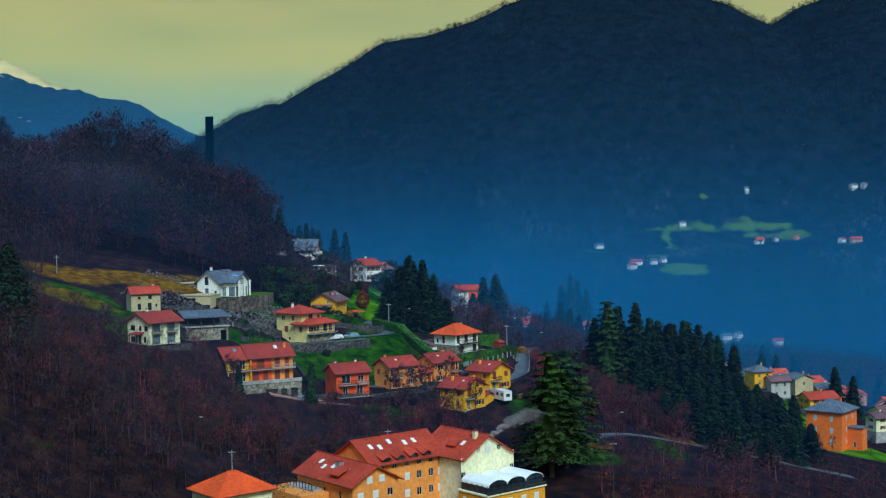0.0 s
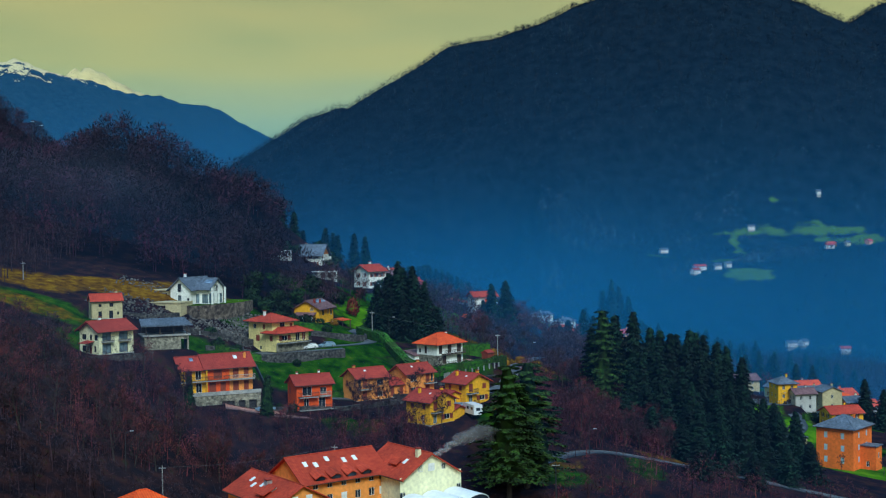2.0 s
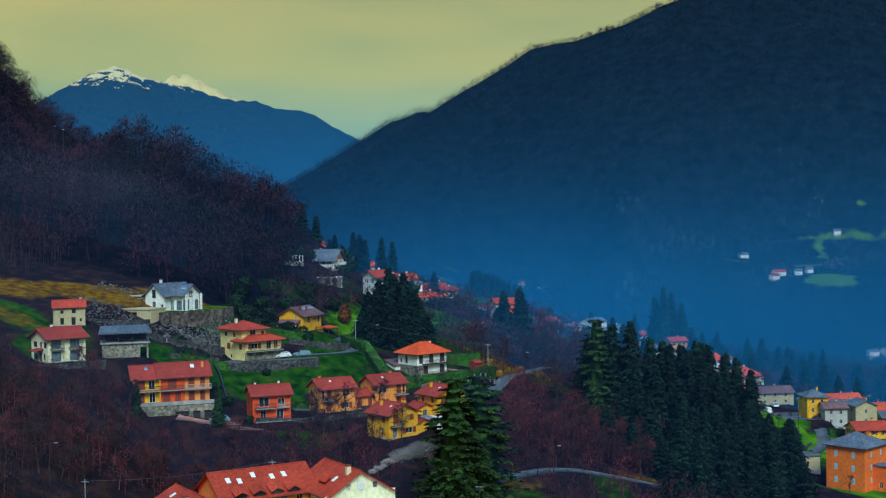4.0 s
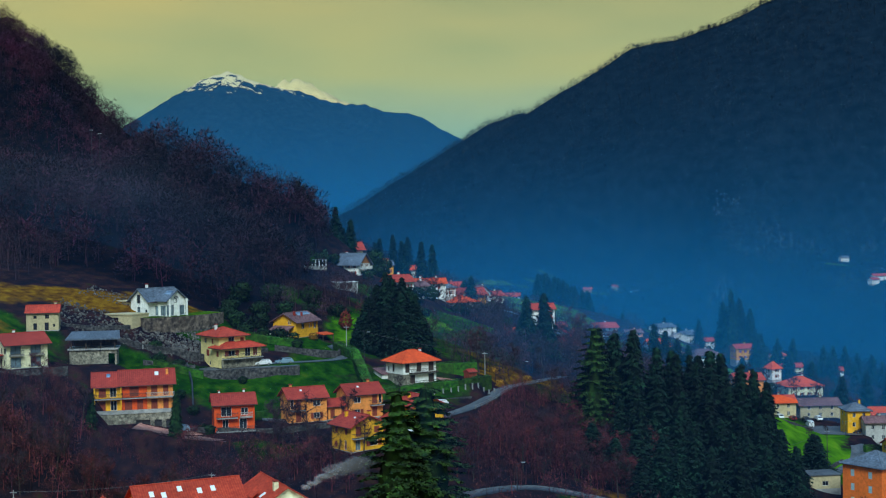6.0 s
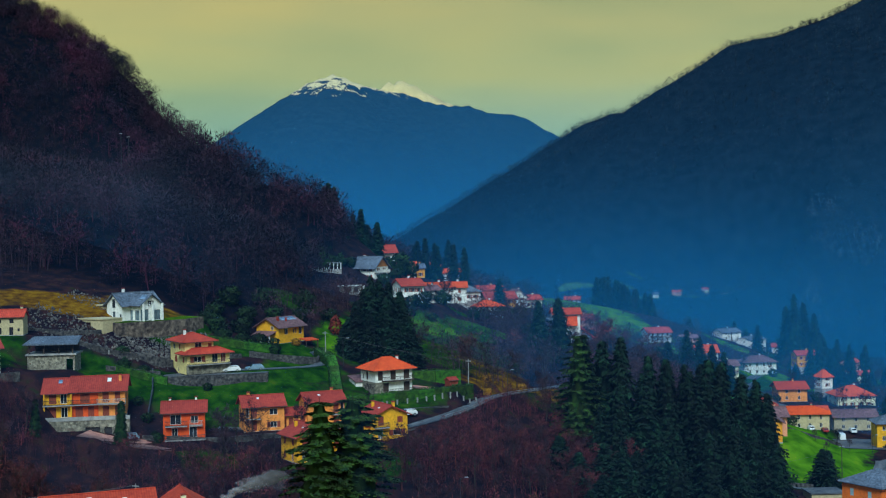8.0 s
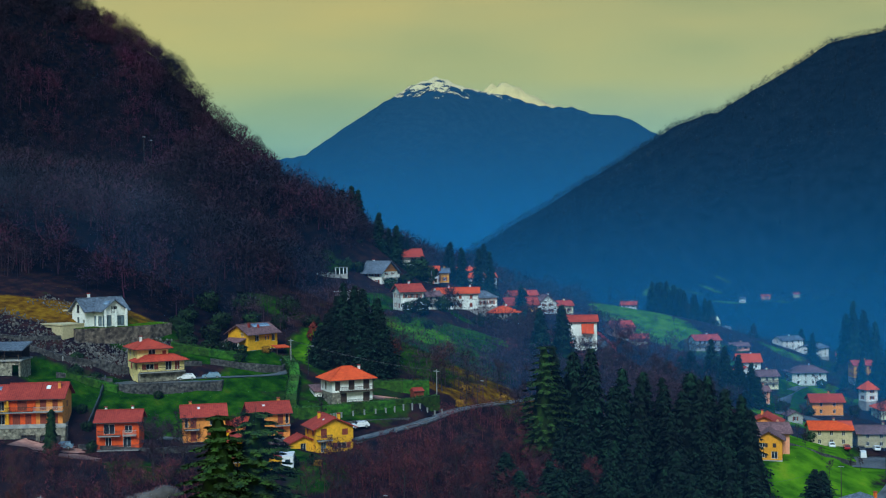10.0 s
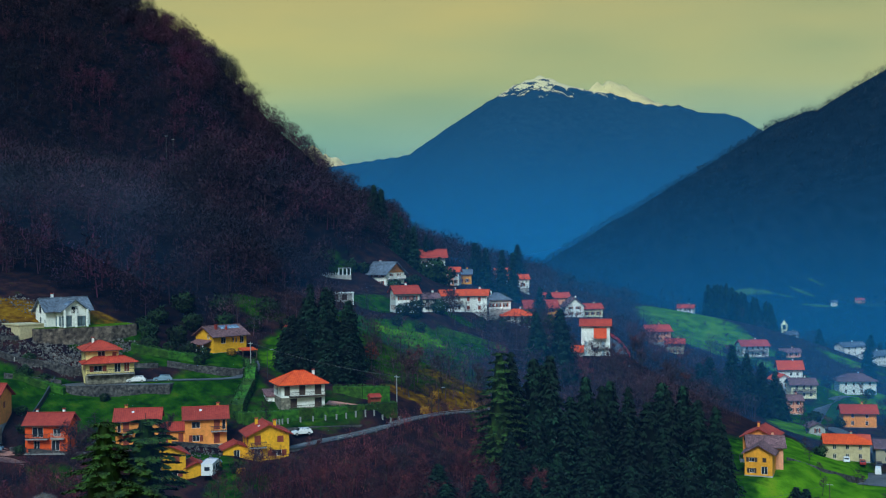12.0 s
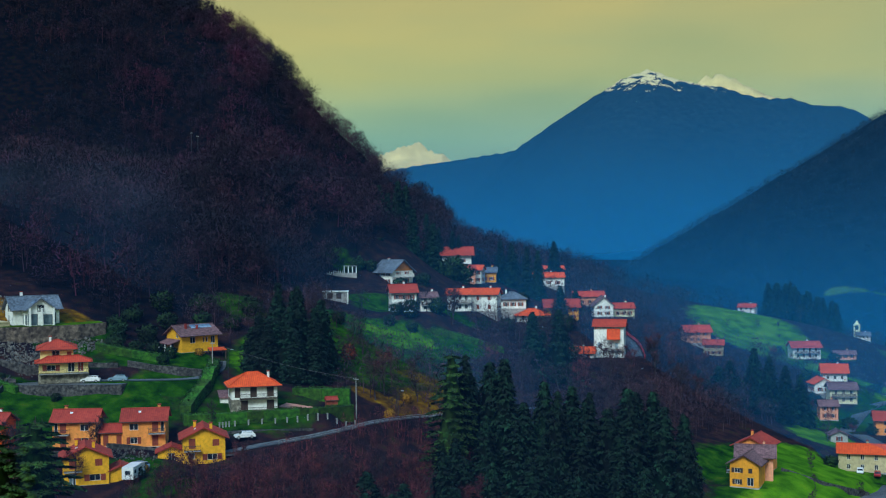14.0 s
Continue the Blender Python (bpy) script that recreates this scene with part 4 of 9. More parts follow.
def block(parent, w, d, h, at=(0, 0, 0), turn=0, wall=None, roof=None, kind="gable", rise=1.8, over=0.7, windows=(), frame_mat=None, shutter=None, plinth=2.5, plinth_mat=None, plinth_top=0.0, chimneys=(), cut_gable=True, cap=True):
    """One block of a house: walls with openings, plinth, roof, ridge tiles, eaves board, windows. windows: (face, along, sill, width, height, kind)."""
    wall, roof = wall or P_WHITE, roof or R_RED
    frame_mat, shutter = frame_mat or FRAME_WHITE, shutter or WOOD_RED
    base = pose(*at, 0, 0, turn)
    g = Geo()
    for face, make in FACES.items():
        o, u, span, n = make(w, d)
        holes = [(span / 2 + a - ww / 2, span / 2 + a + ww / 2, s, s + hh) for f, a, s, ww, hh, k in windows if f == face and s + hh < h]
        wall_sheet(g, o, u, span, plinth_top, h, holes, n)
    if kind == "gable":
        for s in (-1, 1):
            x = s * w / 2
            pts = [(x, -d / 2, h), (x, d / 2, h), (x, 0, h + rise)]
            g.poly(*(pts if s > 0 else pts[::-1]))
    elif kind == "shed":
        g.poly((w / 2, d / 2, h), (-w / 2, d / 2, h), (-w / 2, d / 2, h + rise), (w / 2, d / 2, h + rise))
        g.poly((-w / 2, d / 2, h), (-w / 2, -d / 2, h), (-w / 2, d / 2, h + rise))
        g.poly((w / 2, -d / 2, h), (w / 2, d / 2, h), (w / 2, d / 2, h + rise))
    wo = part("wall", g, wall, parent)
    wo.matrix_local = base
    g = Geo()
    e = 0.06
    g.box(-w / 2 - e, w / 2 + e, -d / 2 - e, d / 2 + e, -plinth, plinth_top + 0.05)
    po = part("plinth", g, plinth_mat or CONCRETE, parent)
    po.matrix_local = base
    rd = d if kind != "shed" else d * 2
    g = roof_geo(kind, w, d, rise, over) if kind != "flat" else None
    if g is None:
        g = Geo()
        g.box(-w / 2 - over, w / 2 + over, -d / 2 - over, d / 2 + over, 0.0, 0.28)
    ro = part("roof", g, roof, parent)
    ro.matrix_local = base @ pose(0, 0, h + 0.17)
    if kind in ("gable", "hip") and cap:
        part("ridge_tiles", ridge_geo(kind, w, d, rise, over), roof, ro)
    drop = over * rise / (d / 2) if kind != "flat" else 0
    Y, X = d / 2 + over, w / 2 + over
    if kind in ("gable", "hip"):
        lines = [((-X, s * (Y + 0.06)), (X, s * (Y + 0.06))) for s in (-1, 1)]
        if kind == "hip":
            lines += [((s * (X + 0.06), -Y), (s * (X + 0.06), Y)) for s in (-1, 1)]
        for p, e in lines:
            g = Geo()
            g.tube((*p, -drop - 0.14), (*e, -drop - 0.14), 0.085, 0.085, 6)
            part("gutter", g, WOOD_DARK, ro)
    for f, a, s, ww, hh, k in windows:
        o, u, span, n = FACES[f](w, d)
        p = Vector(o) + Vector(u) * (span / 2 + a) + Vector((0, 0, s))
        rz = {"f": 0, "r": 90, "b": 180, "l": -90}[f]
        above = s + hh >= h
        window_parts("glass" if k == "lit" else k, ww, hh, wo, pose(*p, 0, 0, rz) @ pose(0, -0.13 if above else 0, 0), frame_mat, shutter, WOOD_RED if k == "door" else (GLASS_LIT if k == "lit" else GLASS))
    for x, y in chimneys:
        slope = h + rise * (1 - abs(y) / (d / 2)) if kind != "flat" else h
        chimney(ro, x, y, slope - h - 0.1, material=wall)
    return wo, ro


def skylight(roof_ob, x, y, rise, d, w=0.8, h=1.2, material=None):
    """A roof window on the front (y below 0) or back slope of a gable roof."""
    a = math.degrees(math.atan2(rise, d / 2)) * (1 if y < 0 else -1)
    z = rise * (1 - abs(y) / (d / 2))
    g = Geo()
    g.box(-w / 2, w / 2, -h / 2, h / 2, 0.02, 0.12)
    s = part("skylight", g, material or MEMBRANE, roof_ob)
    s.matrix_local = pose(x, y, z, a, 0, 0)
    return s


def site(x, y, z, turn):
    return pose(x, y, z, 0, 0, turn)


def row_of(face, n, span, sill, w, h, kind, shift=0.0):
    """n openings spread evenly over a face."""
    return [(face, shift + span * ((i + 0.5) / n - 0.5), sill, w, h, kind) for i in range(n)]

# ---- the houses of the near slope ----
def duplex():
    h = thing("house", site(-44.5, 288.1, 62.5, 29), "three-part amber, red and peach house with a dark red tiled roof", "house", "houses on the slope")
    win = [("f", -1.2, 0.25, 1.5, 2.1, "shut"), ("f", 1.2, 0.25, 1.3, 2.1, "glass"), ("f", -1.1, 3.1, 1.5, 2.1, "shut"), ("f", 1.1, 3.1, 1.3, 2.1, "glass"), ("l", -2, 3.3, 1.0, 1.3, "shut"), ("l", 2, 3.3, 1.0, 1.3, "shut"), ("l", 0, 0.8, 1.0, 1.3, "shut")]
    _, r1 = block(h, 5.5, 8.5, 5.5, at=(-5.4, 0.25, 0), wall=P_YELLOW, kind="gable", rise=2.3, windows=win, cut_gable=False)
    win = [("f", -1.2, 0.25, 1.5, 2.1, "shut"), ("f", 1.2, 0.25, 1.2, 2.1, "shut"), ("f", 0, 3.1, 1.9, 2.1, "shut")]
    block(h, 5.3, 8.2, 5.7, at=(0.0, -0.1, 0), wall=P_RED, kind="gable", rise=2.4, windows=win, over=0.7)
    win = [("f", -1.2, 0.25, 1.3, 2.1, "shut"), ("f", 1.2, 0.25, 1.1, 2.1, "shut"), ("f", -1.2, 3.1, 1.3, 2.1, "shut"), ("f", 1.2, 3.1, 1.1, 2.1, "shut"), ("r", 0, 3.2, 1.0, 1.3, "shut")]
    _, r3 = block(h, 5.4, 8.5, 5.7, at=(5.35, 0.25, 0), wall=P_PEACH, kind="gable", rise=2.4, windows=win, chimneys=[(1.6, -1.6)])
    for x, w in ((-5.4, 6.0), (0.0, 5.0), (5.35, 5.8)):
        balcony(h, pose(x, -4.05, 2.9), w, 1.3, rail_mat=WOOD_DARK if x < 3 else METAL)
    for x in (-8.1, -2.7):
        g = Geo()
        g.box(x - 0.12, x + 0.12, -5.2, -4.96, 0, 5.2)
        part("post", g, P_YELLOW, h)
    skylight(r1, 0.2, -1.2, 2.3, 8.5, material=SOLAR)
    skylight(r3, -4.2, -0.9, 2.4, 8.5, material=SOLAR)
    skylight(r3, -6.2, -1.1, 2.4, 8.5, material=SOLAR)
    skylight(r3, -0.6, -1.5, 2.4, 8.5)
    # terrace wall with the garages under it
    t = thing("terrace_wall", site(-44.5, 288.1, 58.6, 29), "pale stone terrace wall with garage openings under the house", "wall")
    g = Geo()
    holes = [(9.0, 12.0, 0.0, 2.3), (12.8, 14.4, 0.2, 2.2), (15.2, 17.0, 0.3, 2.2)]
    wall_sheet(g, (-8.8, -6.6, 0), (1, 0, 0), 17.9, -2.0, 3.7, holes, (0, 1, 0), 0.5)
    g.box(-8.8, 9.1, -6.58, -4.0, 3.6, 3.8)
    g.poly((9.1, -6.6, -2), (9.1, -4, -2), (9.1, -4, 3.7), (9.1, -6.6, 3.7))
    g.poly((-8.8, -4, -2), (-8.8, -6.6, -2), (-8.8, -6.6, 3.7), (-8.8, -4, 3.7))
    part("wall", g, STONE_PALE, t)
    g = Geo()
    g.box(-8.9, 9.2, -6.75, -6.5, 3.7, 4.5)
    part("parapet", g, CONCRETE, t, "pale concrete parapet")
    for a, b, c, d in holes:
        g = Geo()
        g.box(-8.8 + a + 0.05, -8.8 + b - 0.05, -6.2, -6.1, c, d - 0.05)
        part("garage_door", g, METAL_DARK, t)


def vermilion():
    h = thing("house", site(-23.1, 291.4, 58.3, 29), "small vermilion house with a dark red tiled roof and balcony", "house", "houses on the slope")
    win = [("f", -1.7, 3.0, 2.2, 2.0, "glass"), ("f", 2.1, 3.2, 1.5, 1.5, "glass"), ("f", -1.9, 0.3, 1.2, 2.0, "glass"), ("f", 1.8, 0.3, 1.6, 2.1, "glass"), ("l", -1.5, 3.2, 0.9, 1.3, "shut"), ("l", 1.5, 0.8, 0.9, 1.2, "shut")]
    _, r = block(h, 8.4, 6.4, 5.6, wall=P_RED, rise=1.7, over=0.6, windows=win, plinth_mat=P_RED, plinth=3.2)
    chimney(r, 2.4, 0.6, 1.4, 0.8, 0.45)
    chimney(r, -2.9, 0.4, 1.4, 0.7, 0.4)
    balcony(h, pose(-1.6, -3.2, 2.8), 4.4, 1.2)
    balcony(h, pose(2.4, -3.2, 2.8), 2.6, 0.9, rail_mat=METAL)
    balcony(h, pose(0.2, -3.2, 0.0), 8.2, 1.6)


def terrace(x, y, z, turn, w, label, left=True):
    h = thing("house", site(x, y, z, turn), label, "house", "houses on the slope")
    s = 1 if left else -1
    win = [("f", -s * 2.2, 3.0, 1.2, 2.1, "shut"), ("f", s * 2.0, 3.4, 1.7, 1.3, "glass"), ("f", -s * 2.2, 0.2, 1.2, 2.1, "shut"), ("f", s * 2.0, 0.7, 1.4, 1.3, "open"), ("l", -1.4, 3.2, 1.0, 1.3, "shut"), ("l", 1.4, 0.8, 1.0, 1.3, "shut"), ("f", -s * 3.6, 3.0, 0.7, 2.1, "glass")]
    _, r = block(h, w, 6.6, 5.4, wall=P_PEACH, rise=1.8, over=0.6, windows=win, chimneys=[(-s * 2.6, 1.2)], plinth=3)
    balcony(h, pose(-s * 2.6, -3.3, 2.8), 3.2, 1.2)
    skylight(r, -1, -1.2, 1.8, 6.6, 0.5, 0.5)
    return h


def gabled(x, y, z, turn, label, porch):
    """A yellow house that turns its gable to the valley."""
    h = thing("house", site(x, y, z, turn), label, "house", "houses on the slope")
    win = [("r", -2.3, 3.1, 1.3, 2.0, "shut"), ("r", 2.3, 3.5, 1.3, 1.3, "shut"), ("r", -2.4, 0.2, 1.2, 2.1, "lit"), ("r", 1.6, 0.8, 1.9, 1.2, "open"), ("f", -1.8, 3.4, 0.9, 1.2, "shut"), ("f", 1.8, 3.4, 0.9, 1.2, "shut"), ("f", -2.0, 0.5, 0.9, 1.2, "shut"), ("f", 1.5, 0.2, 1.0, 2.0, "door")]
    _, r = block(h, 7.2, 8.2, 5.3, wall=P_YELLOW, rise=1.9, over=0.75, windows=win, chimneys=[(-1.8, -1.6), (2.2, 1.4)], plinth=3)
    balcony(h, pose(3.6, -2.3, 2.8, 0, 0, 90), 3.2, 1.1)
    skylight(r, 1.4, -1.6, 1.9, 8.2, 0.45, 0.45)
    if porch:
        block(h, 4.2, 5.4, 2.4, at=(-0.4, -6.2, 0), wall=P_YELLOW, rise=1.1, over=0.5, kind="gable", plinth=3, windows=[("f", 0, 0.8, 1.2, 1.0, "shut"), ("r", 0, 0.1, 1.2, 2.0, "glass")])
    else:
        block(h, 5.0, 4.2, 2.3, at=(0.6, 6.3, 0), wall=P_YELLOW, rise=0.9, over=0.5, kind="gable", plinth=3)


duplex()
vermilion()
terrace(-12.0, 304.4, 58.3, 38, 8.6, "peach terrace house with a dark red roof and balcony", True)
link = thing("house", site(-6.5, 309.0, 58.3, 40), "low peach wing with a dark red roof between two houses", "house", "houses on the slope")
block(link, 4.6, 5.0, 2.9, wall=P_PEACH, rise=1.2, over=0.4, windows=[("f", -1.3, 0.2, 1.0, 2.1, "shut"), ("f", 1.3, 0.2, 1.0, 2.1, "shut")], plinth=3)
terrace(-1.8, 313.1, 58.2, 42, 8.4, "peach terrace house with brown shutters above a rockery", False)
gabled(4.2, 293.0, 54.6, -38, "yellow gabled house with red-brown shutters beside a carport", False)
gabled(11.4, 316.2, 55.6, -42, "yellow gabled house with a low porch beside the road", True)


def white_villa():
    h = thing("house", site(3.2, 339.0, 62.6, 50), "white villa with a bright orange hipped roof and dark balconies", "house", "houses on the slope")
    win = [("f", -3.6, 3.0, 1.2, 2.1, "shut"), ("f", -0.2, 3.0, 1.4, 2.2, "shut"), ("f", 3.4, 3.0, 1.5, 2.2, "shut"), ("f", -2.2, 0.15, 1.6, 2.2, "shut"), ("f", 3.4, 0.15, 1.6, 2.2, "shut"), ("l", -0.4, 3.0, 0.8, 1.9, "shut"), ("l", 1.4, 0.6, 0.9, 1.5, "shut"), ("l", 3.0, 0.6, 0.9, 1.5, "shut"), ("l", -2.6, 3.0, 0.8, 1.2, "glass")]
    _, r = block(h, 9.8, 7.4, 5.8, wall=P_WHITE, roof=R_ORANGE, kind="hip", rise=2.1, over=0.9, windows=win, shutter=WOOD_DARK, plinth=3, plinth_mat=STONE_PALE, plinth_top=0.3)
    g = Geo()
    g.box(-4.98, -4.9, -3.7, 3.8, 0.3, 2.6)
    g.box(-4.98, -2.9, -3.78, -3.7, 0.3, 2.6)
    part("stone_facing", g, STONE_PALE, h, "pale stone facing on the ground floor")
    balcony(h, pose(0.8, -3.7, 2.85), 8.0, 1.2, rail_mat=WOOD_DARK, slab_mat=WOOD_DARK)
    balcony(h, pose(0.8, -3.7, 0.0), 8.2, 1.4, rail_mat=WOOD_DARK)
    chimney(r, 3.6, 1.3, 0.7, 1.2, 0.5)
    block(h, 4.6, 3.6, 2.4, at=(-4.4, 4.6, 0), turn=0, wall=P_WHITE, roof=R_BROWN, kind="shed", rise=1.0, over=0.3, windows=[("l", 0, 0.9, 0.6, 0.7, "glass")], plinth=3)


def cream_house():
    h = thing("house", site(-37.6, 319.3, 68.3, 52), "cream three-storey house with red hipped roofs on two levels", "house", "houses on the slope")
    win = [("l", -2.2, 5.6, 1.2, 1.2, "glass"), ("l", 1.4, 5.6, 0.8, 1.2, "shut"), ("f", -0.2, 5.3, 1.6, 1.9, "glass"), ("f", 2.6, 5.5, 0.9, 1.4, "shut"), ("l", -1.0, 2.6, 1.4, 1.5, "shut"), ("l", 2.5, 2.4, 1.2, 1.9, "shut"), ("l", 0, 0.5, 0.8, 0.9, "glass")]
    _, r = block(h, 7.0, 9.0, 7.6, wall=P_CREAM, kind="hip", roof=R_RUST, rise=1.5, over=0.9, windows=win, plinth=3)
    chimney(r, -1.4, 0.8, 1.2, 0.8, 0.5)
    win = [("f", -2.6, 2.9, 1.8, 1.3, "open"), ("f", 1.6, 2.6, 1.4, 2.0, "glass"), ("f", 3.6, 2.6, 1.2, 2.0, "door"), ("f", -2.4, 0.1, 1.2, 1.9, "door"), ("f", 2.6, 0.1, 1.2, 2.0, "door"), ("f", 0.4, 0.6, 0.8, 0.9, "glass"), ("l", 0, 2.8, 1.1, 1.3, "shut")]
    block(h, 10.4, 4.2, 5.0, at=(1.4, -4.4, 0), wall=P_CREAM, kind="hip", roof=R_RUST, rise=0.9, over=0.9, windows=win, plinth=3, plinth_mat=STONE, plinth_top=0.15)
    balcony(h, pose(1.4, -6.5, 2.4), 10.2, 1.2, rail_mat=METAL_DARK)
    g = Geo()
    g.box(-3.95, 6.75, -6.62, -6.52, 0.2, 2.2)
    part("stone_facing", g, STONE_PALE, h, "grey stone facing on the ground floor")


def modern_house():
    h = thing("house", site(-58.6, 326.5, 79.7, -20), "modern white house with grey slate gabled roofs and loggias", "house", "houses on the slope")
    # the front gable, its ridge running back
    _, r = block(h, 11.0, 6.2, 4.0, at=(-2.6, 2.6, 0), turn=90, wall=P_WHITE, roof=R_SLATE, rise=2.5, over=0.8, plinth=3,
                 windows=[("l", -0.3, 0.2, 1.1, 2.0, "lit"), ("l", -0.3, 3.1, 1.1, 2.1, "glass"), ("l", 2.3, 0.9, 0.7, 0.7, "glass"), ("f", 3.6, 0.2, 2.2, 2.3, "lit"), ("f", 1.0, 0.2, 2.2, 2.3, "lit")], frame_mat=METAL_DARK)
    chimney(r, -2.4, 0.7, 2.4, 1.0, 0.5, MEMBRANE)
    _, r = block(h, 5.6, 6.2, 4.0, at=(1.8, 2.4, 0), turn=0, wall=P_WHITE, roof=R_SLATE, rise=2.3, over=0.7, plinth=3,
                 windows=[("r", -1.9, 0.1, 2.4, 2.6, "lit"), ("r", 1.7, 0.1, 2.2, 2.4, "lit"), ("f", -1.2, 0.1, 2.0, 2.4, "lit"), ("f", 1.5, 0.1, 1.8, 2.4, "lit"), ("r", 0, 3.2, 1.6, 1.6, "glass")], frame_mat=METAL_DARK)
    skylight(r, 1.6, -1.2, 2.3, 6.2, 2.2, 1.4, SOLAR)
    for y in (-0.4, 2.4, 5.2):
        g = Geo()
        g.box(5.2, 5.6, y - 0.2, y + 0.2, -0.5, 4.1)
        part("pillar", g, P_WHITE, h)
    # flat-roofed wing and the terraces in front
    block(h, 6.6, 5.0, 2.9, at=(-9.6, 0.4, 0.3), wall=P_BEIGE, roof=P_BEIGE, kind="flat", over=0.4, plinth=3, windows=[("f", 0.6, 0.1, 3.4, 2.4, "glass"), ("f", -2.2, 0.1, 1.2, 2.3, "glass")])
    t = thing("terrace_wall", site(-64.5, 319.5, 77.4, -14), "beige terrace with an opening below the modern house", "wall")
    g = Geo()
    wall_sheet(g, (-8, -2, 0), (1, 0, 0), 13.5, -2.0, 3.0, [(3.0, 6.2, 0.2, 2.4), (7.0, 9.2, 0.2, 2.4)], (0, 1, 0), 0.8)
    g.box(-8.1, 5.6, -2.2, 4, 3.0, 3.3)
    g.poly((5.5, -2, -2), (5.5, 4, -2), (5.5, 4, 3), (5.5, -2, 3))
    part("wall", g, P_BEIGE, t)
    g = Geo()
    g.box(-7.8, 5.2, -1.1, -1.0, -1, 2.9)
    part("glazing", g, GLASS, t)


def west_house():
    h = thing("house", site(-65.6, 278.8, 72.3, 52), "pale yellow gabled house with a red roof and dark windows", "house", "houses on the slope")
    win = [("l", 2.6, 3.0, 1.3, 1.2, "glass"), ("l", 0.6, 3.0, 0.9, 1.2, "glass"), ("l", -2.0, 3.0, 1.7, 1.2, "glass"), ("l", 2.2, 0.5, 0.9, 1.3, "glass"), ("l", -2.0, 0.5, 1.7, 1.2, "glass"), ("l", 0.5, 0.0, 1.0, 2.0, "door"),
           ("f", -2.4, 2.9, 2.2, 2.0, "lit"), ("f", 1.8, 2.9, 2.2, 2.0, "lit"), ("f", -2.4, 0.1, 2.2, 2.1, "lit"), ("f", 1.8, 0.1, 2.2, 2.1, "lit")]
    _, r = block(h, 8.6, 7.6, 5.1, wall=P_PALE, roof=R_RED, rise=1.8, over=0.8, windows=win, frame_mat=METAL_DARK, plinth=3)
    chimney(r, -1.2, 0.8, 1.3, 1.0, 0.45)
    balcony(h, pose(-2.4, -3.8, 2.8), 2.8, 0.9)
    balcony(h, pose(1.8, -3.8, 2.8), 2.8, 0.9)
    g = Geo()
    g.slab([(-6.4, -2.0, 2.5), (-4.3, -2.0, 2.9), (-4.3, 1.0, 2.9), (-6.4, 1.0, 2.5)], 0.15)
    part("porch_roof", g, R_RED, h)
    for y in (-1.8, 0.8):
        g = Geo()
        g.box(-6.3, -6.15, y - 0.08, y + 0.08, 0, 2.45)
        part("porch_post", g, WOOD_DARK, h)


def stone_house():
    h = thing("house", site(-72.8, 299.2, 78.3, 27), "old beige farmhouse with a rust red tiled roof", "house", "houses on the slope")
    win = [("f", -1.6, 2.7, 0.7, 0.7, "glass"), ("f", 1.0, 2.7, 0.9, 0.9, "glass"), ("f", -1.6, 0.2, 0.8, 1.5, "glass"), ("f", 0.9, 0.0, 0.9, 1.8, "glass"), ("f", 2.5, 0.8, 0.5, 0.7, "glass"), ("l", 0, 2.4, 0.6, 0.8, "glass")]
    block(h, 7.0, 5.2, 4.1, wall=P_BEIGE, roof=R_RUST, rise=1.4, over=0.35, windows=win, frame_mat=WOOD_DARK, plinth=3, chimneys=[(2.6, 1.0)])


def carport():
    h = thing("carport", site(-57.2, 294.2, 71.2, 25), "dark slate carport over a pale stone store", "carport")
    g = Geo()
    wall_sheet(g, (-5, -3, 0), (1, 0, 0), 10, -2.0, 3.4, [(8.2, 9.6, 0.0, 2.6)], (0, 1, 0))
    g.poly((5, -3, -2), (5, 4, -2), (5, 4, 3.4), (5, -3, 3.4))
    g.poly((-5, 4, -2), (-5, -3, -2), (-5, -3, 3.4), (-5, 4, 3.4))
    part("wall", g, STONE_PALE, h)
    g = Geo()
    g.box(-5.4, 5.4, -3.4, 4.2, 3.4, 3.7)
    part("deck", g, CONCRETE, h)
    for x in (-4.6, -1.5, 1.6, 4.6):
        g = Geo()
        g.box(x - 0.12, x + 0.12, -3.0, -2.76, 3.7, 6.0)
        part("post", g, WOOD_DARK, h)
    g = Geo()
    g.box(-4.8, 4.8, 3.8, 4.0, 3.7, 6.0)
    part("back_wall", g, WOOD_DARK, h)
    g = Geo()
    g.slab([(-5.8, -3.8, 5.9), (5.8, -3.8, 5.9), (5.2, 4.6, 7.0), (-5.2, 4.6, 7.0)], 0.25)
    part("roof", g, R_SLATE, h)


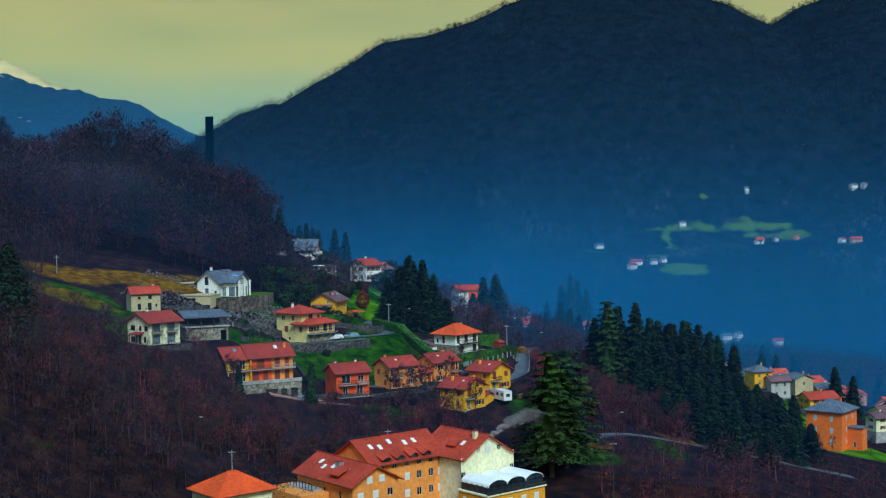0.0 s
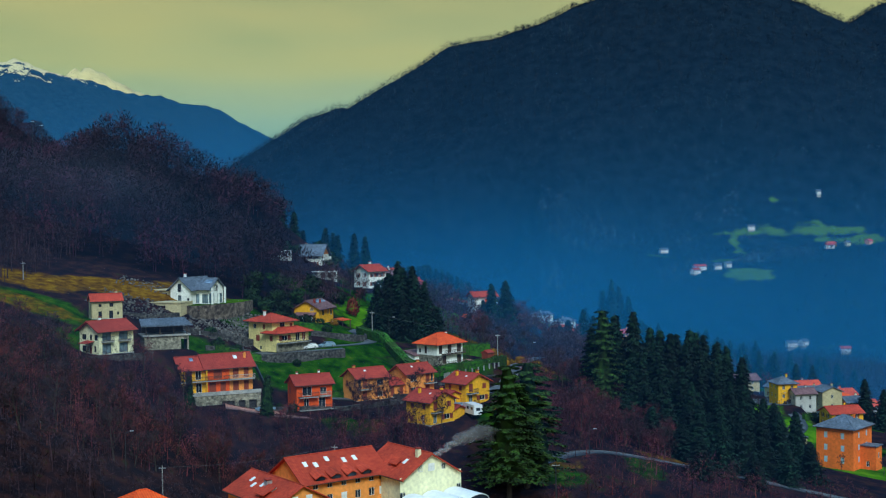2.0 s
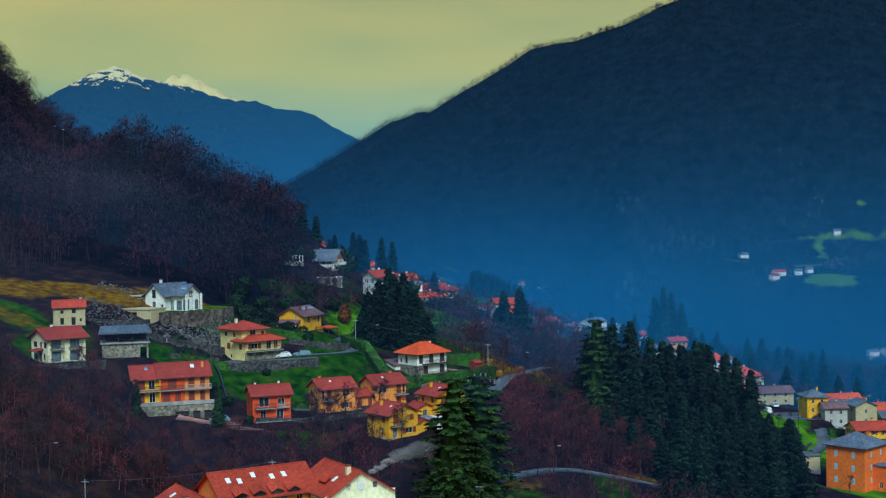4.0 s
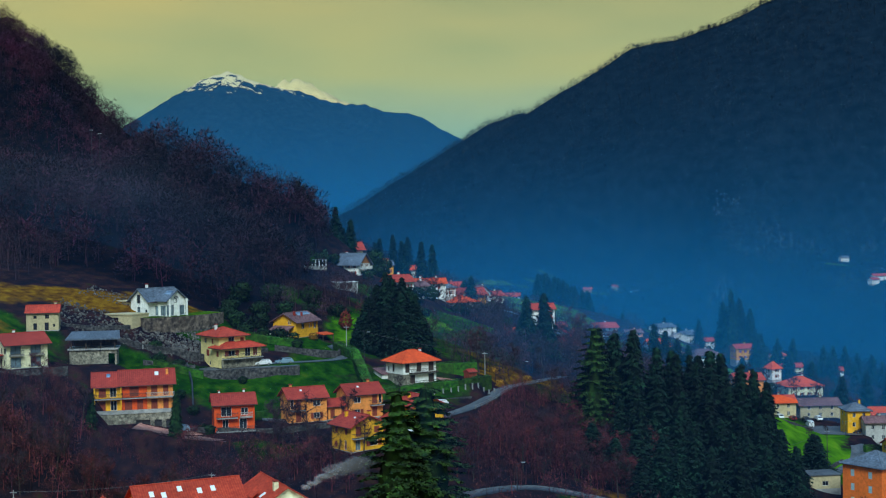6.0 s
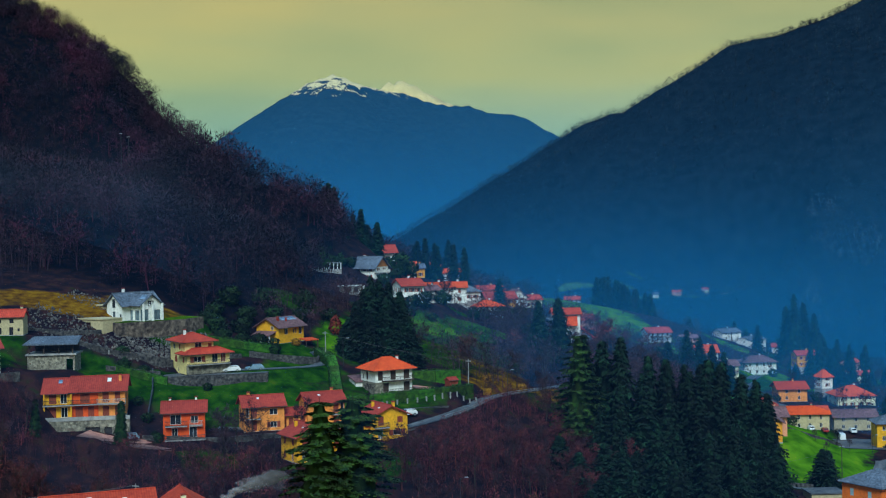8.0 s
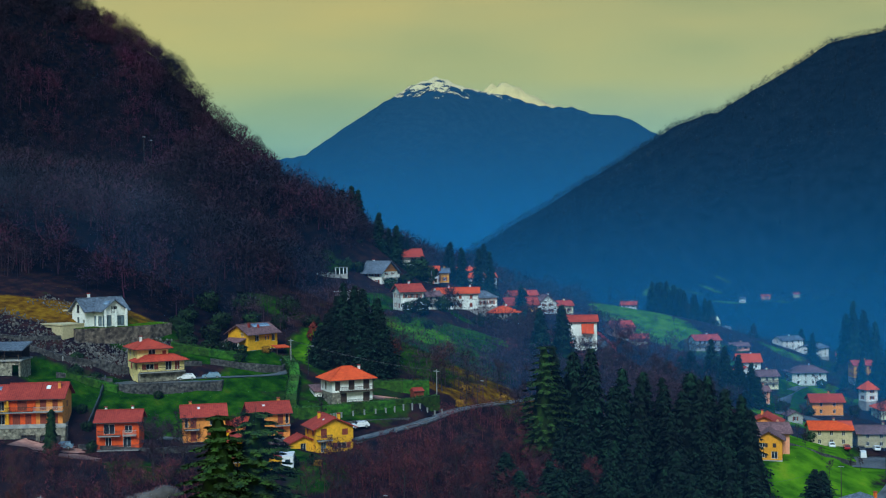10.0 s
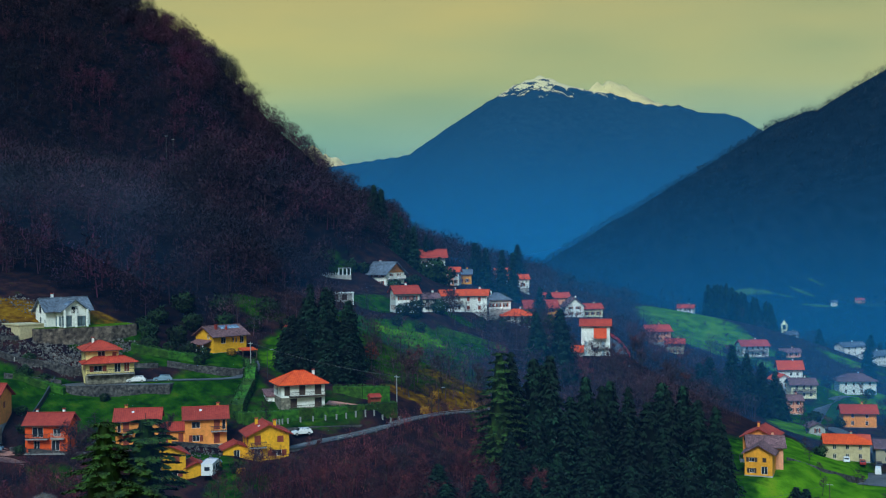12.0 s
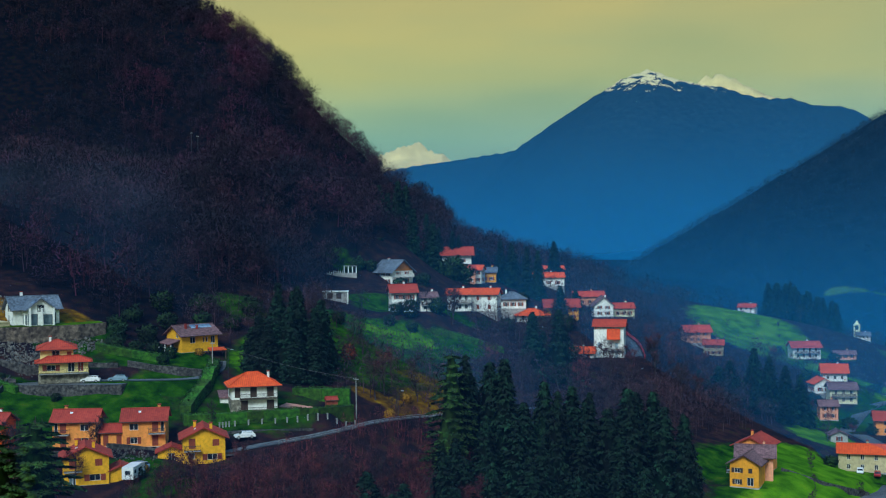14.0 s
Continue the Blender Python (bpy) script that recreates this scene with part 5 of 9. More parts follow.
def yellow_house():
    h = thing("house", site(-33.2, 356.2, 72.2, 76), "yellow gabled house with solar panels on its roof", "house", "houses on the slope")
    win = [("f", -2.0, 2.2, 1.4, 1.5, "glass"), ("f", 1.0, 2.3, 0.5, 1.2, "glass"), ("f", 1.9, 2.3, 0.5, 1.2, "glass"), ("f", 3.6, 2.0, 1.2, 1.7, "glass"), ("l", 1.6, 3.5, 1.0, 1.0, "glass"), ("l", -1.2, 0.3, 1.6, 2.0, "glass")]
    _, r = block(h, 10.0, 7.4, 4.3, wall=P_YELLOW, roof=R_BROWN, rise=2.0, over=0.8, windows=win, plinth=3)
    for i in range(5):
        skylight(r, -0.6 + i * 1.15, -0.9, 2.0, 7.4, 1.0, 1.5, SOLAR)
        skylight(r, -0.2 + i * 1.0, 1.0, 2.0, 7.4, 0.9, 1.4, MEMBRANE)
    chimney(r, -2.6, -1.4, 1.2, 0.9, 0.5, R_RED)
    chimney(r, 0.2, -1.8, 1.0, 0.7, 0.4, R_RED)
    g = Geo()
    g.slab([(-7.8, -3.0, 2.3), (-5.0, -3.0, 3.2), (-5.0, 3.2, 3.2), (-7.8, 3.2, 2.3)], 0.2)
    part("porch_roof", g, R_BROWN, h)
    for y in (-2.7, 0.1, 2.9):
        g = Geo()
        g.box(-7.6, -7.35, y - 0.12, y + 0.12, -1, 2.3)
        part("porch_post", g, P_WHITE, h)
    # the red-roofed car shelter below
    s = thing("carport", site(-25.2, 356.6, 71.0, 62), "small red-roofed shelter by the yellow house", "carport")
    g = Geo()
    g.slab([(-2.0, -1.5, 1.9), (2.0, -1.5, 1.9), (2.0, 1.5, 2.3), (-2.0, 1.5, 2.3)], 0.18)
    part("roof", g, R_ORANGE, s)
    for x in (-1.8, 1.8):
        for y in (-1.3, 1.3):
            g = Geo()
            g.box(x - 0.1, x + 0.1, y - 0.1, y + 0.1, -2.5, 1.95)
            part("post", g, WOOD_DARK, s)


white_villa()
cream_house()
modern_house()
west_house()
stone_house()
carport()
yellow_house()


def hotel():
    h = thing("hotel", site(0, 240, 41.5, 40), "large orange and cream hotel with red roofs and skylights", "hotel")
    win = []
    for z in (1.0, 4.3, 7.6):
        win += [("f", x, z, 1.2, 1.5, "glass" if (i + int(z)) % 3 else "shut") for i, x in enumerate((-6.4, -3.4, -0.4, 2.6, 5.6, 7.9))]
    win += [("f", x, 10.3, 1.1, 1.0, "glass") for x in (-6.4, -3.4, -0.4, 2.6, 5.6, 7.9)]
    _, r = block(h, 17.6, 12.0, 11.8, at=(-6.4, 9.6, 0), wall=P_PEACH, roof=R_RUST, rise=3.6, over=0.8, windows=win, shutter=FRAME_WHITE, plinth=4)
    for i, x in enumerate((-5.5, -2.2, 1.2, 4.4)):
        g = Geo()
        g.slab([(x - 1.3, -6.6, 0.35), (x, -6.6, 0.95), (x, -3.4, 1.75), (x - 1.3, -4.4, 1.1)], 0.12)
        g.slab([(x, -6.6, 0.95), (x + 1.3, -6.6, 0.35), (x + 1.3, -4.4, 1.1), (x, -3.4, 1.75)], 0.12)
        dr = part("dormer", g, R_RUST, r)
        g = Geo()
        g.box(x - 0.9, x + 0.9, -6.3, -5.9, -0.1, 0.55)
        part("dormer_window", g, GLASS, dr)
    for x, y in ((-6.4, -2.2), (-4.4, -2.6), (1.8, -2.4), (4.2, -2.2), (-1.5, -1.6)):
        skylight(r, x, y, 3.6, 12.0, 0.8, 1.3)
    win = [("l", -6.2, z, 1.2, 1.5, "glass") for z in (1.0, 4.3, 7.6)] + [("l", 6.6, z, 1.0, 1.5, "glass") for z in (4.3, 7.6)] + [("l", -2.2, 12.4, 1.0, 1.2, "glass"), ("l", 0.2, 12.3, 1.4, 1.4, "shut"), ("l", 3.0, 12.3, 0.9, 1.1, "glass")]
    _, r = block(h, 13.4, 12.0, 11.8, at=(7.3, 2.8, 0), turn=90, wall=P_PALE, roof=R_RUST, rise=3.7, over=0.8, windows=win, shutter=FRAME_WHITE, plinth=4)
    skylight(r, -3.0, 3.0, 3.7, 12.0, 0.8, 1.3)
    skylight(r, 0.6, 3.4, 3.7, 12.0, 0.8, 1.3)
    chimney(r, -4.6, 1.2, 2.6, 1.6, 0.8, P_PALE)
    for y in (2.2, -1.4):
        g = Geo()
        g.slab([(y * 0 - 2.6, y + 2.6, 1.5), (0.2, y + 2.6, 1.5), (0.2, y + 1.2, 2.6), (-2.6, y + 1.2, 2.6)], 0.15)
        part("dormer", g, R_RUST, r)
    win = [("l", a, z, 1.3, 1.4, "glass" if a > 0 else "shut") for z in (4.0, 7.2) for a in (-3.4, 0.0, 3.4)] + [("l", a, 10.0, 1.2, 1.3, "shut") for a in (-1.4, 1.4)] + [("f", a, 6.0, 0.6, 2.2, "glass") for a in (-6, -3)] + [("b", a, 7.0, 0.8, 1.6, "glass") for a in (-5, 0, 5)]
    _, r = block(h, 18.0, 10.4, 10.2, at=(-19.4, 6.0, 0), turn=90, wall=P_PEACH, roof=R_RUST, rise=2.8, over=0.8, windows=win, shutter=FRAME_WHITE, plinth=4)
    for x, y in ((-3.5, 2.6), (-1.0, 3.0), (0.8, 2.4), (3.2, 3.0), (5.4, 2.0)):
        skylight(r, x, y, 2.8, 10.4, 0.8, 1.2)
    chimney(r, -0.5, 2.0, 1.6, 0.9, 1.1, METAL)
    g = Geo()
    g.slab([(-4.5, 5.2, 0.9), (-1.5, 5.2, 0.9), (-1.5, 2.4, 2.1), (-4.5, 2.4, 2.1)], 0.15)
    part("dormer", g, R_RUST, r)
    for x in (-11.5, -8.0):
        g = Geo()
        g.slab([(x - 2.4, 14.5, 12.8), (x, 14.5, 14.6), (x, 9.4, 15.4), (x - 2.4, 9.4, 13.6)], 0.15)
        g.slab([(x, 14.5, 14.6), (x + 2.4, 14.5, 12.8), (x + 2.4, 9.4, 13.6), (x, 9.4, 15.4)], 0.15)
        part("cross_roof", g, R_RUST, h)
    # the annex with a glazed storey under three white barrel vaults
    win = [("f", a, z, 1.3, 1.3, "shut") for z in (0.6, 3.6) for a in (-5.2, -1.7, 1.8, 5.2)] + [("l", a, z, 0.9, 1.3, "shut") for z in (0.6, 3.6) for a in (-2.4, 1.2)]
    block(h, 15.0, 8.4, 5.6, at=(7.4, -8.0, 0), wall=P_AMBER, roof=P_PALE, kind="flat", over=0.25, windows=win, shutter=FRAME_WHITE, plinth=4)
    g = Geo()
    g.box(0.3, 14.5, -11.8, -4.4, 5.9, 7.6)
    part("glazing", g, GLASS, h, "dark glazed storey")
    g = Geo()
    for i in range(10):
        x = 0.3 + i * 14.2 / 9
        g.box(x - 0.08, x + 0.08, -11.9, -11.7, 5.9, 7.7)
    for i in range(6):
        y = -11.8 + i * 7.4 / 5
        g.box(0.2, 0.36, y - 0.08, y + 0.08, 5.9, 7.7)
    part("glazing_bars", g, METAL_DARK, h)
    for i in range(3):
        g = Geo()
        x0 = 0.2 + i * 4.8
        n = 8
        pts = [(x0 + 2.4 - 2.4 * math.cos(math.pi * k / n), 7.6 + 1.15 * math.sin(math.pi * k / n)) for k in range(n + 1)]
        k = len(pts)
        g.v += [(xa, y, za + dz) for y in (-12.2, -4.2) for dz in (0, -0.12) for xa, za in pts]
        for j in range(k - 1):
            g.f += [(j, j + 1, j + 1 + 2 * k, j + 2 * k), (j + 1 + k, j + k, j + 3 * k, j + 1 + 3 * k), (j + 1, j, j + k, j + 1 + k), (j + 2 * k, j + 1 + 2 * k, j + 1 + 3 * k, j + 3 * k)]
        v = part("vault", g, MEMBRANE, h, "white membrane barrel vault")
        g = Geo()
        for (xa, za), (xb, zb) in zip(pts, pts[1:]):
            g.poly((xa, -12.05, 7.6), (xb, -12.05, 7.6), (xb, -12.05, zb - 0.1), (xa, -12.05, za - 0.1))
        part("vault_end", g, GLASS, v)
    g = Geo()
    g.box(-0.3, 15.1, -12.4, -12.3, 5.9, 6.7)
    part("parapet", g, METAL_DARK, h)
    # roof terrace between the wings
    g = Geo()
    g.box(-27.5, -24.9, 6.0, 14.0, 8.0, 8.3)
    tr = part("roof_terrace", g, CONCRETE, h)
    g = Geo()
    for i in range(9):
        g.box(-27.45, -27.35, 6.0 + i, 6.1 + i, 8.3, 9.4)
    g.box(-27.45, -27.35, 6, 14.1, 9.35, 9.45)
    part("railing", g, METAL_DARK, tr)
    g = Geo()
    g.box(-31, -24.9, 4.0, 16.0, -4, 8.0)
    part("wall", g, P_PEACH, h)
    n = thing("house", site(-37.0, 212.5, 46.0, 40), "house with a bright red hipped roof below the hotel", "house")
    block(n, 10.5, 9.0, 7.8, wall=P_PALE, roof=R_ORANGE, kind="hip", rise=2.6, over=0.7, plinth=5, windows=row_of("f", 3, 10, 4.6, 1.2, 1.4, "open"))


hotel()

# ---- the hamlet on the shoulder and the village in the valley ----
def plain_house(x, y, z, turn, w, d, h, label, wall, roof, kind="gable", rise=1.8, over=0.6, floors=2, cols=3, side=2, shut="open", group="houses of the hamlet", plinth=3.5, chim=((1.5, 0.8),), balc=False, shutter=None):
    t = thing("house", site(x, y, z, turn), label, "house", group)
    win = []
    for k in range(floors):
        s = 0.8 + k * h / floors
        hh = min(1.35, h / floors - 1.15)
        win += [(f, a, s, ww, q, kk) for f, a, s, ww, q, kk in row_of("f", cols, w * 0.86, s, 0.95, hh, shut)]
        if side:
            win += row_of("l", side, d * 0.8, s, 0.9, hh, shut) + row_of("r", side, d * 0.8, s, 0.9, hh, shut)
    block(t, w, d, h, wall=wall, roof=roof, kind=kind, rise=rise, over=over, windows=win, chimneys=chim, plinth=plinth, shutter=shutter or WOOD_RED)
    if balc:
        balcony(t, pose(0, -d / 2, h / 2), w * 0.9, 1.1, rail_mat=WOOD_DARK, solid=True)
    return t


W, R = P_WHITE, R_RUST
chalet = plain_house(-51.5, 462.5, 84.0, -8, 8.4, 9.4, 4.6, "white chalet with a slate roof and orange wooden gable", W, R_SLATE, rise=3.4, over=1.0, chim=((-3, 1),))
g = Geo()
g.poly((4.26, -4.6, 4.6), (4.26, 4.6, 4.6), (4.26, 0, 7.95))
g.poly((4.24, 0, 7.95), (4.24, 4.6, 4.6), (4.24, -4.6, 4.6))
part("gable_boards", g, WOOD_ORANGE, chalet, "orange varnished gable boards")
balcony(chalet, pose(4.2, 0, 2.6, 0, 0, 90), 8.4, 1.2, rail_mat=FRAME_WHITE, solid=True)
plain_house(-27.4, 435.0, 77.6, 44, 7.2, 8.4, 5.9, "white house with a rust red roof and brown shutters", W, R, rise=1.9, over=0.8, cols=3, chim=((0.5, 0.6),))
plain_house(-22.2, 440.4, 77.4, 44, 5.0, 6.6, 4.3, "low white wing with brown roof and dark loggia among bare trees", W, R_BROWN, rise=1.3, over=0.6, cols=2, shut="glass", balc=True)
plain_house(-30.0, 468.6, 75.8, 40, 7.0, 7.0, 5.4, "white house with an orange roof and deep shaded loggia", W, R_ORANGE, rise=1.5, over=0.7, cols=3, shut="glass", balc=True)
plain_house(-27.4, 480.4, 75.2, 22, 8.6, 7.6, 5.6, "white house with an orange roof and red shutters", W, R_ORANGE, rise=1.6, over=0.7, cols=2, shut="shut", side=3)
plain_house(-80.0, 541.0, 88.6, 36, 11.4, 8.4, 4.0, "white house with a wide pale red roof above the hamlet", W, R, rise=2.6, over=1.2, floors=1, cols=2, plinth=5)
plain_house(-61.4, 521.0, 81.8, 44, 4.6, 6.0, 5.6, "narrow salmon house with white trim", P_PINK, R, rise=1.2, cols=2, shut="shut", shutter=FRAME_WHITE, chim=())
plain_house(-61.4, 527.0, 81.8, 20, 4.8, 6.0, 5.2, "small white house with an orange roof beside firs", W, R_ORANGE, rise=1.5, cols=2, chim=())
plain_house(-62.0, 536.0, 81.9, 30, 6.0, 6.0, 4.0, "orange house with a blue-grey roof", P_AMBER, R_SLATE, rise=1.5, cols=2, floors=1)
plain_house(-28.8, 499.0, 75.0, 38, 8.6, 7.0, 3.4, "low house with a green-grey hipped roof", P_WHITE, R_SLATE, kind="hip", rise=2.0, floors=1, chim=((-2.0, 0.5),))
plain_house(-24.6, 480.0, 65.9, 40, 9.0, 7.0, 4.4, "house with an orange hipped roof below a hedge", P_PALE, R_ORANGE, kind="hip", rise=1.6, plinth=2)
plain_house(-21.4, 499.5, 68.4, 36, 10.2, 8.0, 4.8, "white house with an orange hipped roof and dark loggia", W, R_ORANGE, kind="hip", rise=1.7, over=0.9, cols=4, shut="glass", balc=True)
plain_house(-24.0, 524.0, 69.5, 36, 11.6, 8.0, 5.0, "amber house with a broad red roof", P_AMBER, R, rise=2.3, over=0.9, cols=4)
plain_house(-28.0, 563.0, 68.4, -54, 7.4, 7.4, 4.6, "white gabled house with dark barge boards", W, R_BROWN, rise=3.0, over=0.8)
plain_house(-24.6, 573.0, 67.9, 38, 8.0, 7.0, 3.4, "pale yellow house with a faded red roof", P_PALE, R, rise=1.7, floors=1)
plain_house(-47.4, 588.0, 71.0, 40, 12.0, 8.0, 3.6, "long house with a red roof among trees", P_PINK, R, rise=1.8, floors=1)
plain_house(-68.0, 591.0, 78.2, 38, 13.0, 7.0, 3.8, "white house with a red roof behind a fir", W, R_ORANGE, rise=1.7, floors=1)
plain_house(-95.0, 640.0, 78.5, 38, 12.0, 8.0, 5.0, "far red-roofed house behind firs", P_PINK, R_ORANGE, rise=1.6)


def tower_house():
    t = thing("house", site(8.8, 497.5, 60.0, 22), "tall white house with a red tiled stair wing and blue shutters", "house", "houses of the hamlet")
    win = [("f", -3.2, z, 0.9, 1.3, "shut") for z in (1.0, 4.0)] + [("f", 2.4, z, 1.0, 1.9, "shut") for z in (0.6, 3.4)] + [("r", a, z, 0.9, 1.3, "shut") for z in (1, 4, 7) for a in (-2, 2)]
    block(t, 9.4, 8.0, 10.6, wall=W, roof=R, rise=1.7, over=0.7, windows=win, shutter=SHUT_BLUE, plinth=4)
    g = Geo()
    g.slab([(-0.6, -5.6, 6.6), (3.6, -5.6, 6.6), (3.6, -4.1, 9.8), (-0.6, -4.1, 9.8)], 0.2)
    part("stair_roof", g, R_ORANGE, t)
    balcony(t, pose(1.4, -4.0, 3.2), 5.4, 1.2)
    balcony(t, pose(1.4, -4.0, 0.4), 5.4, 1.2)
    plain_house(3.0, 487.0, 60.0, 24, 10.0, 6.0, 2.6, "low outbuilding with an orange roof among trees", P_GREY, R_ORANGE, rise=1.5, floors=1, side=0)


tower_house()
plain_house(-11.6, 613.0, 55.4, 40, 10.0, 8.0, 4.6, "brick-red house with a broad roof by the woods", P_PINK, R, rise=2.2, over=0.9)
plain_house(-1.3, 606.5, 51.0, 20, 7.6, 6.0, 4.6, "ochre house with a brown roof by the woods", P_BEIGE, R, rise=1.6)
plain_house(11.5, 677.0, 44.4, 34, 12.0, 9.0, 5.2, "white two-storey house with a red roof below the meadow", W, R, rise=2.1, over=0.9, cols=4, shut="glass", balc=True, group="houses of the valley")
plain_house(25.0, 690.0, 43.4, 30, 9.0, 6.0, 2.4, "low red-roofed barn beside a white house", P_PINK, R_BROWN, rise=1.4, floors=1, group="houses of the valley")
plain_house(42.5, 619.0, 42.5, 24, 9.0, 8.0, 3.6, "white house with a wide orange roof", W, R_ORANGE, rise=2.6, over=0.9, floors=1, cols=3, shut="glass", group="houses of the valley")
plain_house(44.4, 597.0, 40.4, -52, 7.0, 7.0, 3.6, "white gabled house with an orange roof", W, R_ORANGE, rise=1.9, floors=1, group="houses of the valley")
plain_house(53.8, 591.5, 37.9, 28, 9.4, 8.0, 5.4, "cream house with a brown-purple roof on two levels", P_PALE, R_BROWN, rise=1.8, over=0.8, shut="glass", balc=True, group="houses of the valley")
plain_house(56.5, 567.0, 35.4, 28, 6.0, 6.0, 4.8, "salmon house with a brown roof and dark shutters", P_PINK, R_BROWN, rise=1.5, cols=2, group="houses of the valley")
plain_house(62.0, 651.0, 33.0, 25, 15.0, 9.0, 6.0, "white villa with a brown hipped roof on a lawn", W, R_BROWN, kind="hip", rise=2.2, over=1.0, cols=4, shut="glass", group="houses of the valley")
plain_house(82.4, 551.0, 34.6, 20, 10.8, 9.0, 5.0, "salmon house with a red gabled roof and loggia", P_PEACH, R, rise=2.0, over=0.9, cols=2, shut="glass", group="houses of the valley")
plain_house(77.2, 511.0, 37.0, -60, 4.4, 5.0, 2.6, "small grey gabled store beside the street", P_GREY, R_BROWN, rise=1.2, floors=1, cols=1, side=1, chim=(), group="houses of the valley")
plain_house(80.0, 705.0, 31.0, 25, 10.0, 8.0, 6.0, "amber house with red roofs in the valley", P_AMBER, R, rise=1.8, group="houses of the valley")
plain_house(93.3, 593.0, 34.4, 40, 5.0, 5.0, 5.0, "slender white house with a pointed red roof", W, R_ORANGE, kind="hip", rise=2.4, cols=1, side=1, group="houses of the valley", chim=())
plain_house(92.0, 484.5, 34.6, 18, 12.4, 7.0, 5.2, "long yellow house with an orange tiled roof by the car park", P_BEIGE, R_ORANGE, rise=1.9, shut="glass", group="houses of the valley")
plain_house(106.0, 489.5, 34.0, 18, 14.0, 7.0, 4.6, "long yellow building with a brown-purple roof", P_BEIGE, R_BROWN, rise=1.8, shut="glass", group="houses of the valley")
plain_house(118.0, 481.0, 33.0, -70, 6.0, 5.4, 4.0, "small cream gabled house by the car park", P_PALE, R_SLATE, rise=1.6, cols=1, side=1, floors=1, group="houses of the valley")
plain_house(104.0, 586.0, 28.6, 22, 15.0, 12.0, 4.6, "large cream house with an orange hipped roof", P_PALE, R_ORANGE, kind="hip", rise=3.2, cols=4, group="houses of the valley")
plain_house(131.0, 500.0, 30.5, 15, 15.0, 8.0, 4.0, "house with a long orange roof by the car park", P_GREY, R_ORANGE, rise=2.0, group="houses of the valley")
plain_house(129.5, 474.0, 31.8, 10, 10.0, 7.0, 4.2, "grey gabled house with a slate roof", P_BEIGE, R_SLATE, rise=1.9, group="houses of the valley")
plain_house(116.0, 456.5, 33.0, 12, 7.0, 8.0, 8.8, "tall ochre house with a grey slate roof", P_YELLOW, R_SLATE, kind="hip", rise=1.8, floors=3, cols=2, shut="glass", group="houses of the valley")
plain_house(121.5, 451.5, 32.8, 12, 7.5, 6.0, 6.0, "grey rendered house with a brown-purple roof", P_GREY, R_BROWN, rise=1.4, shut="glass", cols=2, group="houses of the valley")
plain_house(132.5, 461.5, 31.6, -75, 7.0, 7.5, 6.6, "tall beige stone house with a slate gable", P_BEIGE, R_SLATE, rise=1.6, shut="glass", cols=1, side=1, group="houses of the valley")
plain_house(140.0, 478.0, 29.5, 20, 12.0, 8.0, 5.0, "vermilion-roofed house behind the stone house", P_ORANGE, R_ORANGE, rise=1.8, group="houses of the valley")
plain_house(142.0, 464.0, 29.0, 15, 8.0, 7.0, 5.0, "cream house with a slate roof", P_PALE, R_SLATE, rise=1.6, group="houses of the valley")
plain_house(127.0, 420.0, 32.2, 15, 11.0, 8.0, 4.8, "ochre house with a pale red roof behind a hedge", P_YELLOW, R, rise=1.8, group="houses of the valley")
plain_house(145.0, 405.0, 29.6, 20, 9.0, 7.0, 5.0, "beige house with a brown roof beside a playground", P_PALE, R_BROWN, rise=1.6, group="houses of the valley")
plain_house(152.0, 392.0, 28.8, 20, 9.0, 8.0, 5.4, "white house with a brown roof beside a garden", W, R_BROWN, rise=1.8, group="houses of the valley")
plain_house(155.0, 420.0, 28.6, 15, 10.0, 8.0, 4.4, "cream house with a bright orange roof", P_PALE, R_ORANGE, rise=2.2, group="houses of the valley")
plain_house(136.0, 388.0, 31.0, 20, 5.0, 5.0, 4.4, "small pale outbuilding with a brown roof", P_PALE, R_BROWN, rise=1.2, cols=1, side=1, group="houses of the valley")
plain_house(152.0, 345.0, 25.4, 20, 8.0, 7.0, 4.4, "white garden house with a brown roof", W, R_BROWN, rise=1.4, group="houses of the valley")
for i, (x, y, w, r, l) in enumerate(((155, 500, W, R_ORANGE, "white"), (168, 520, P_PINK, R, "salmon"), (182, 505, W, R_ORANGE, "white"), (175, 540, P_YELLOW, R, "yellow"), (196, 540, P_PALE, R_ORANGE, "cream"), (160, 560, W, R, "white"), (205, 520, P_PALE, R_ORANGE, "cream"),
                                  (190, 570, P_PINK, R_ORANGE, "salmon"), (215, 560, W, R, "white"), (150, 585, P_AMBER, R_ORANGE, "amber"), (178, 450, W, R, "white"), (190, 475, P_PALE, R_ORANGE, "cream"))):
    plain_house(x, y, ground_z(x, y) - 0.2, 10 + 23 * (i % 4), 9 + i % 3, 8, 5.2, l + " village house with a tiled roof in the valley", w, r, rise=1.9, group="houses of the valley")
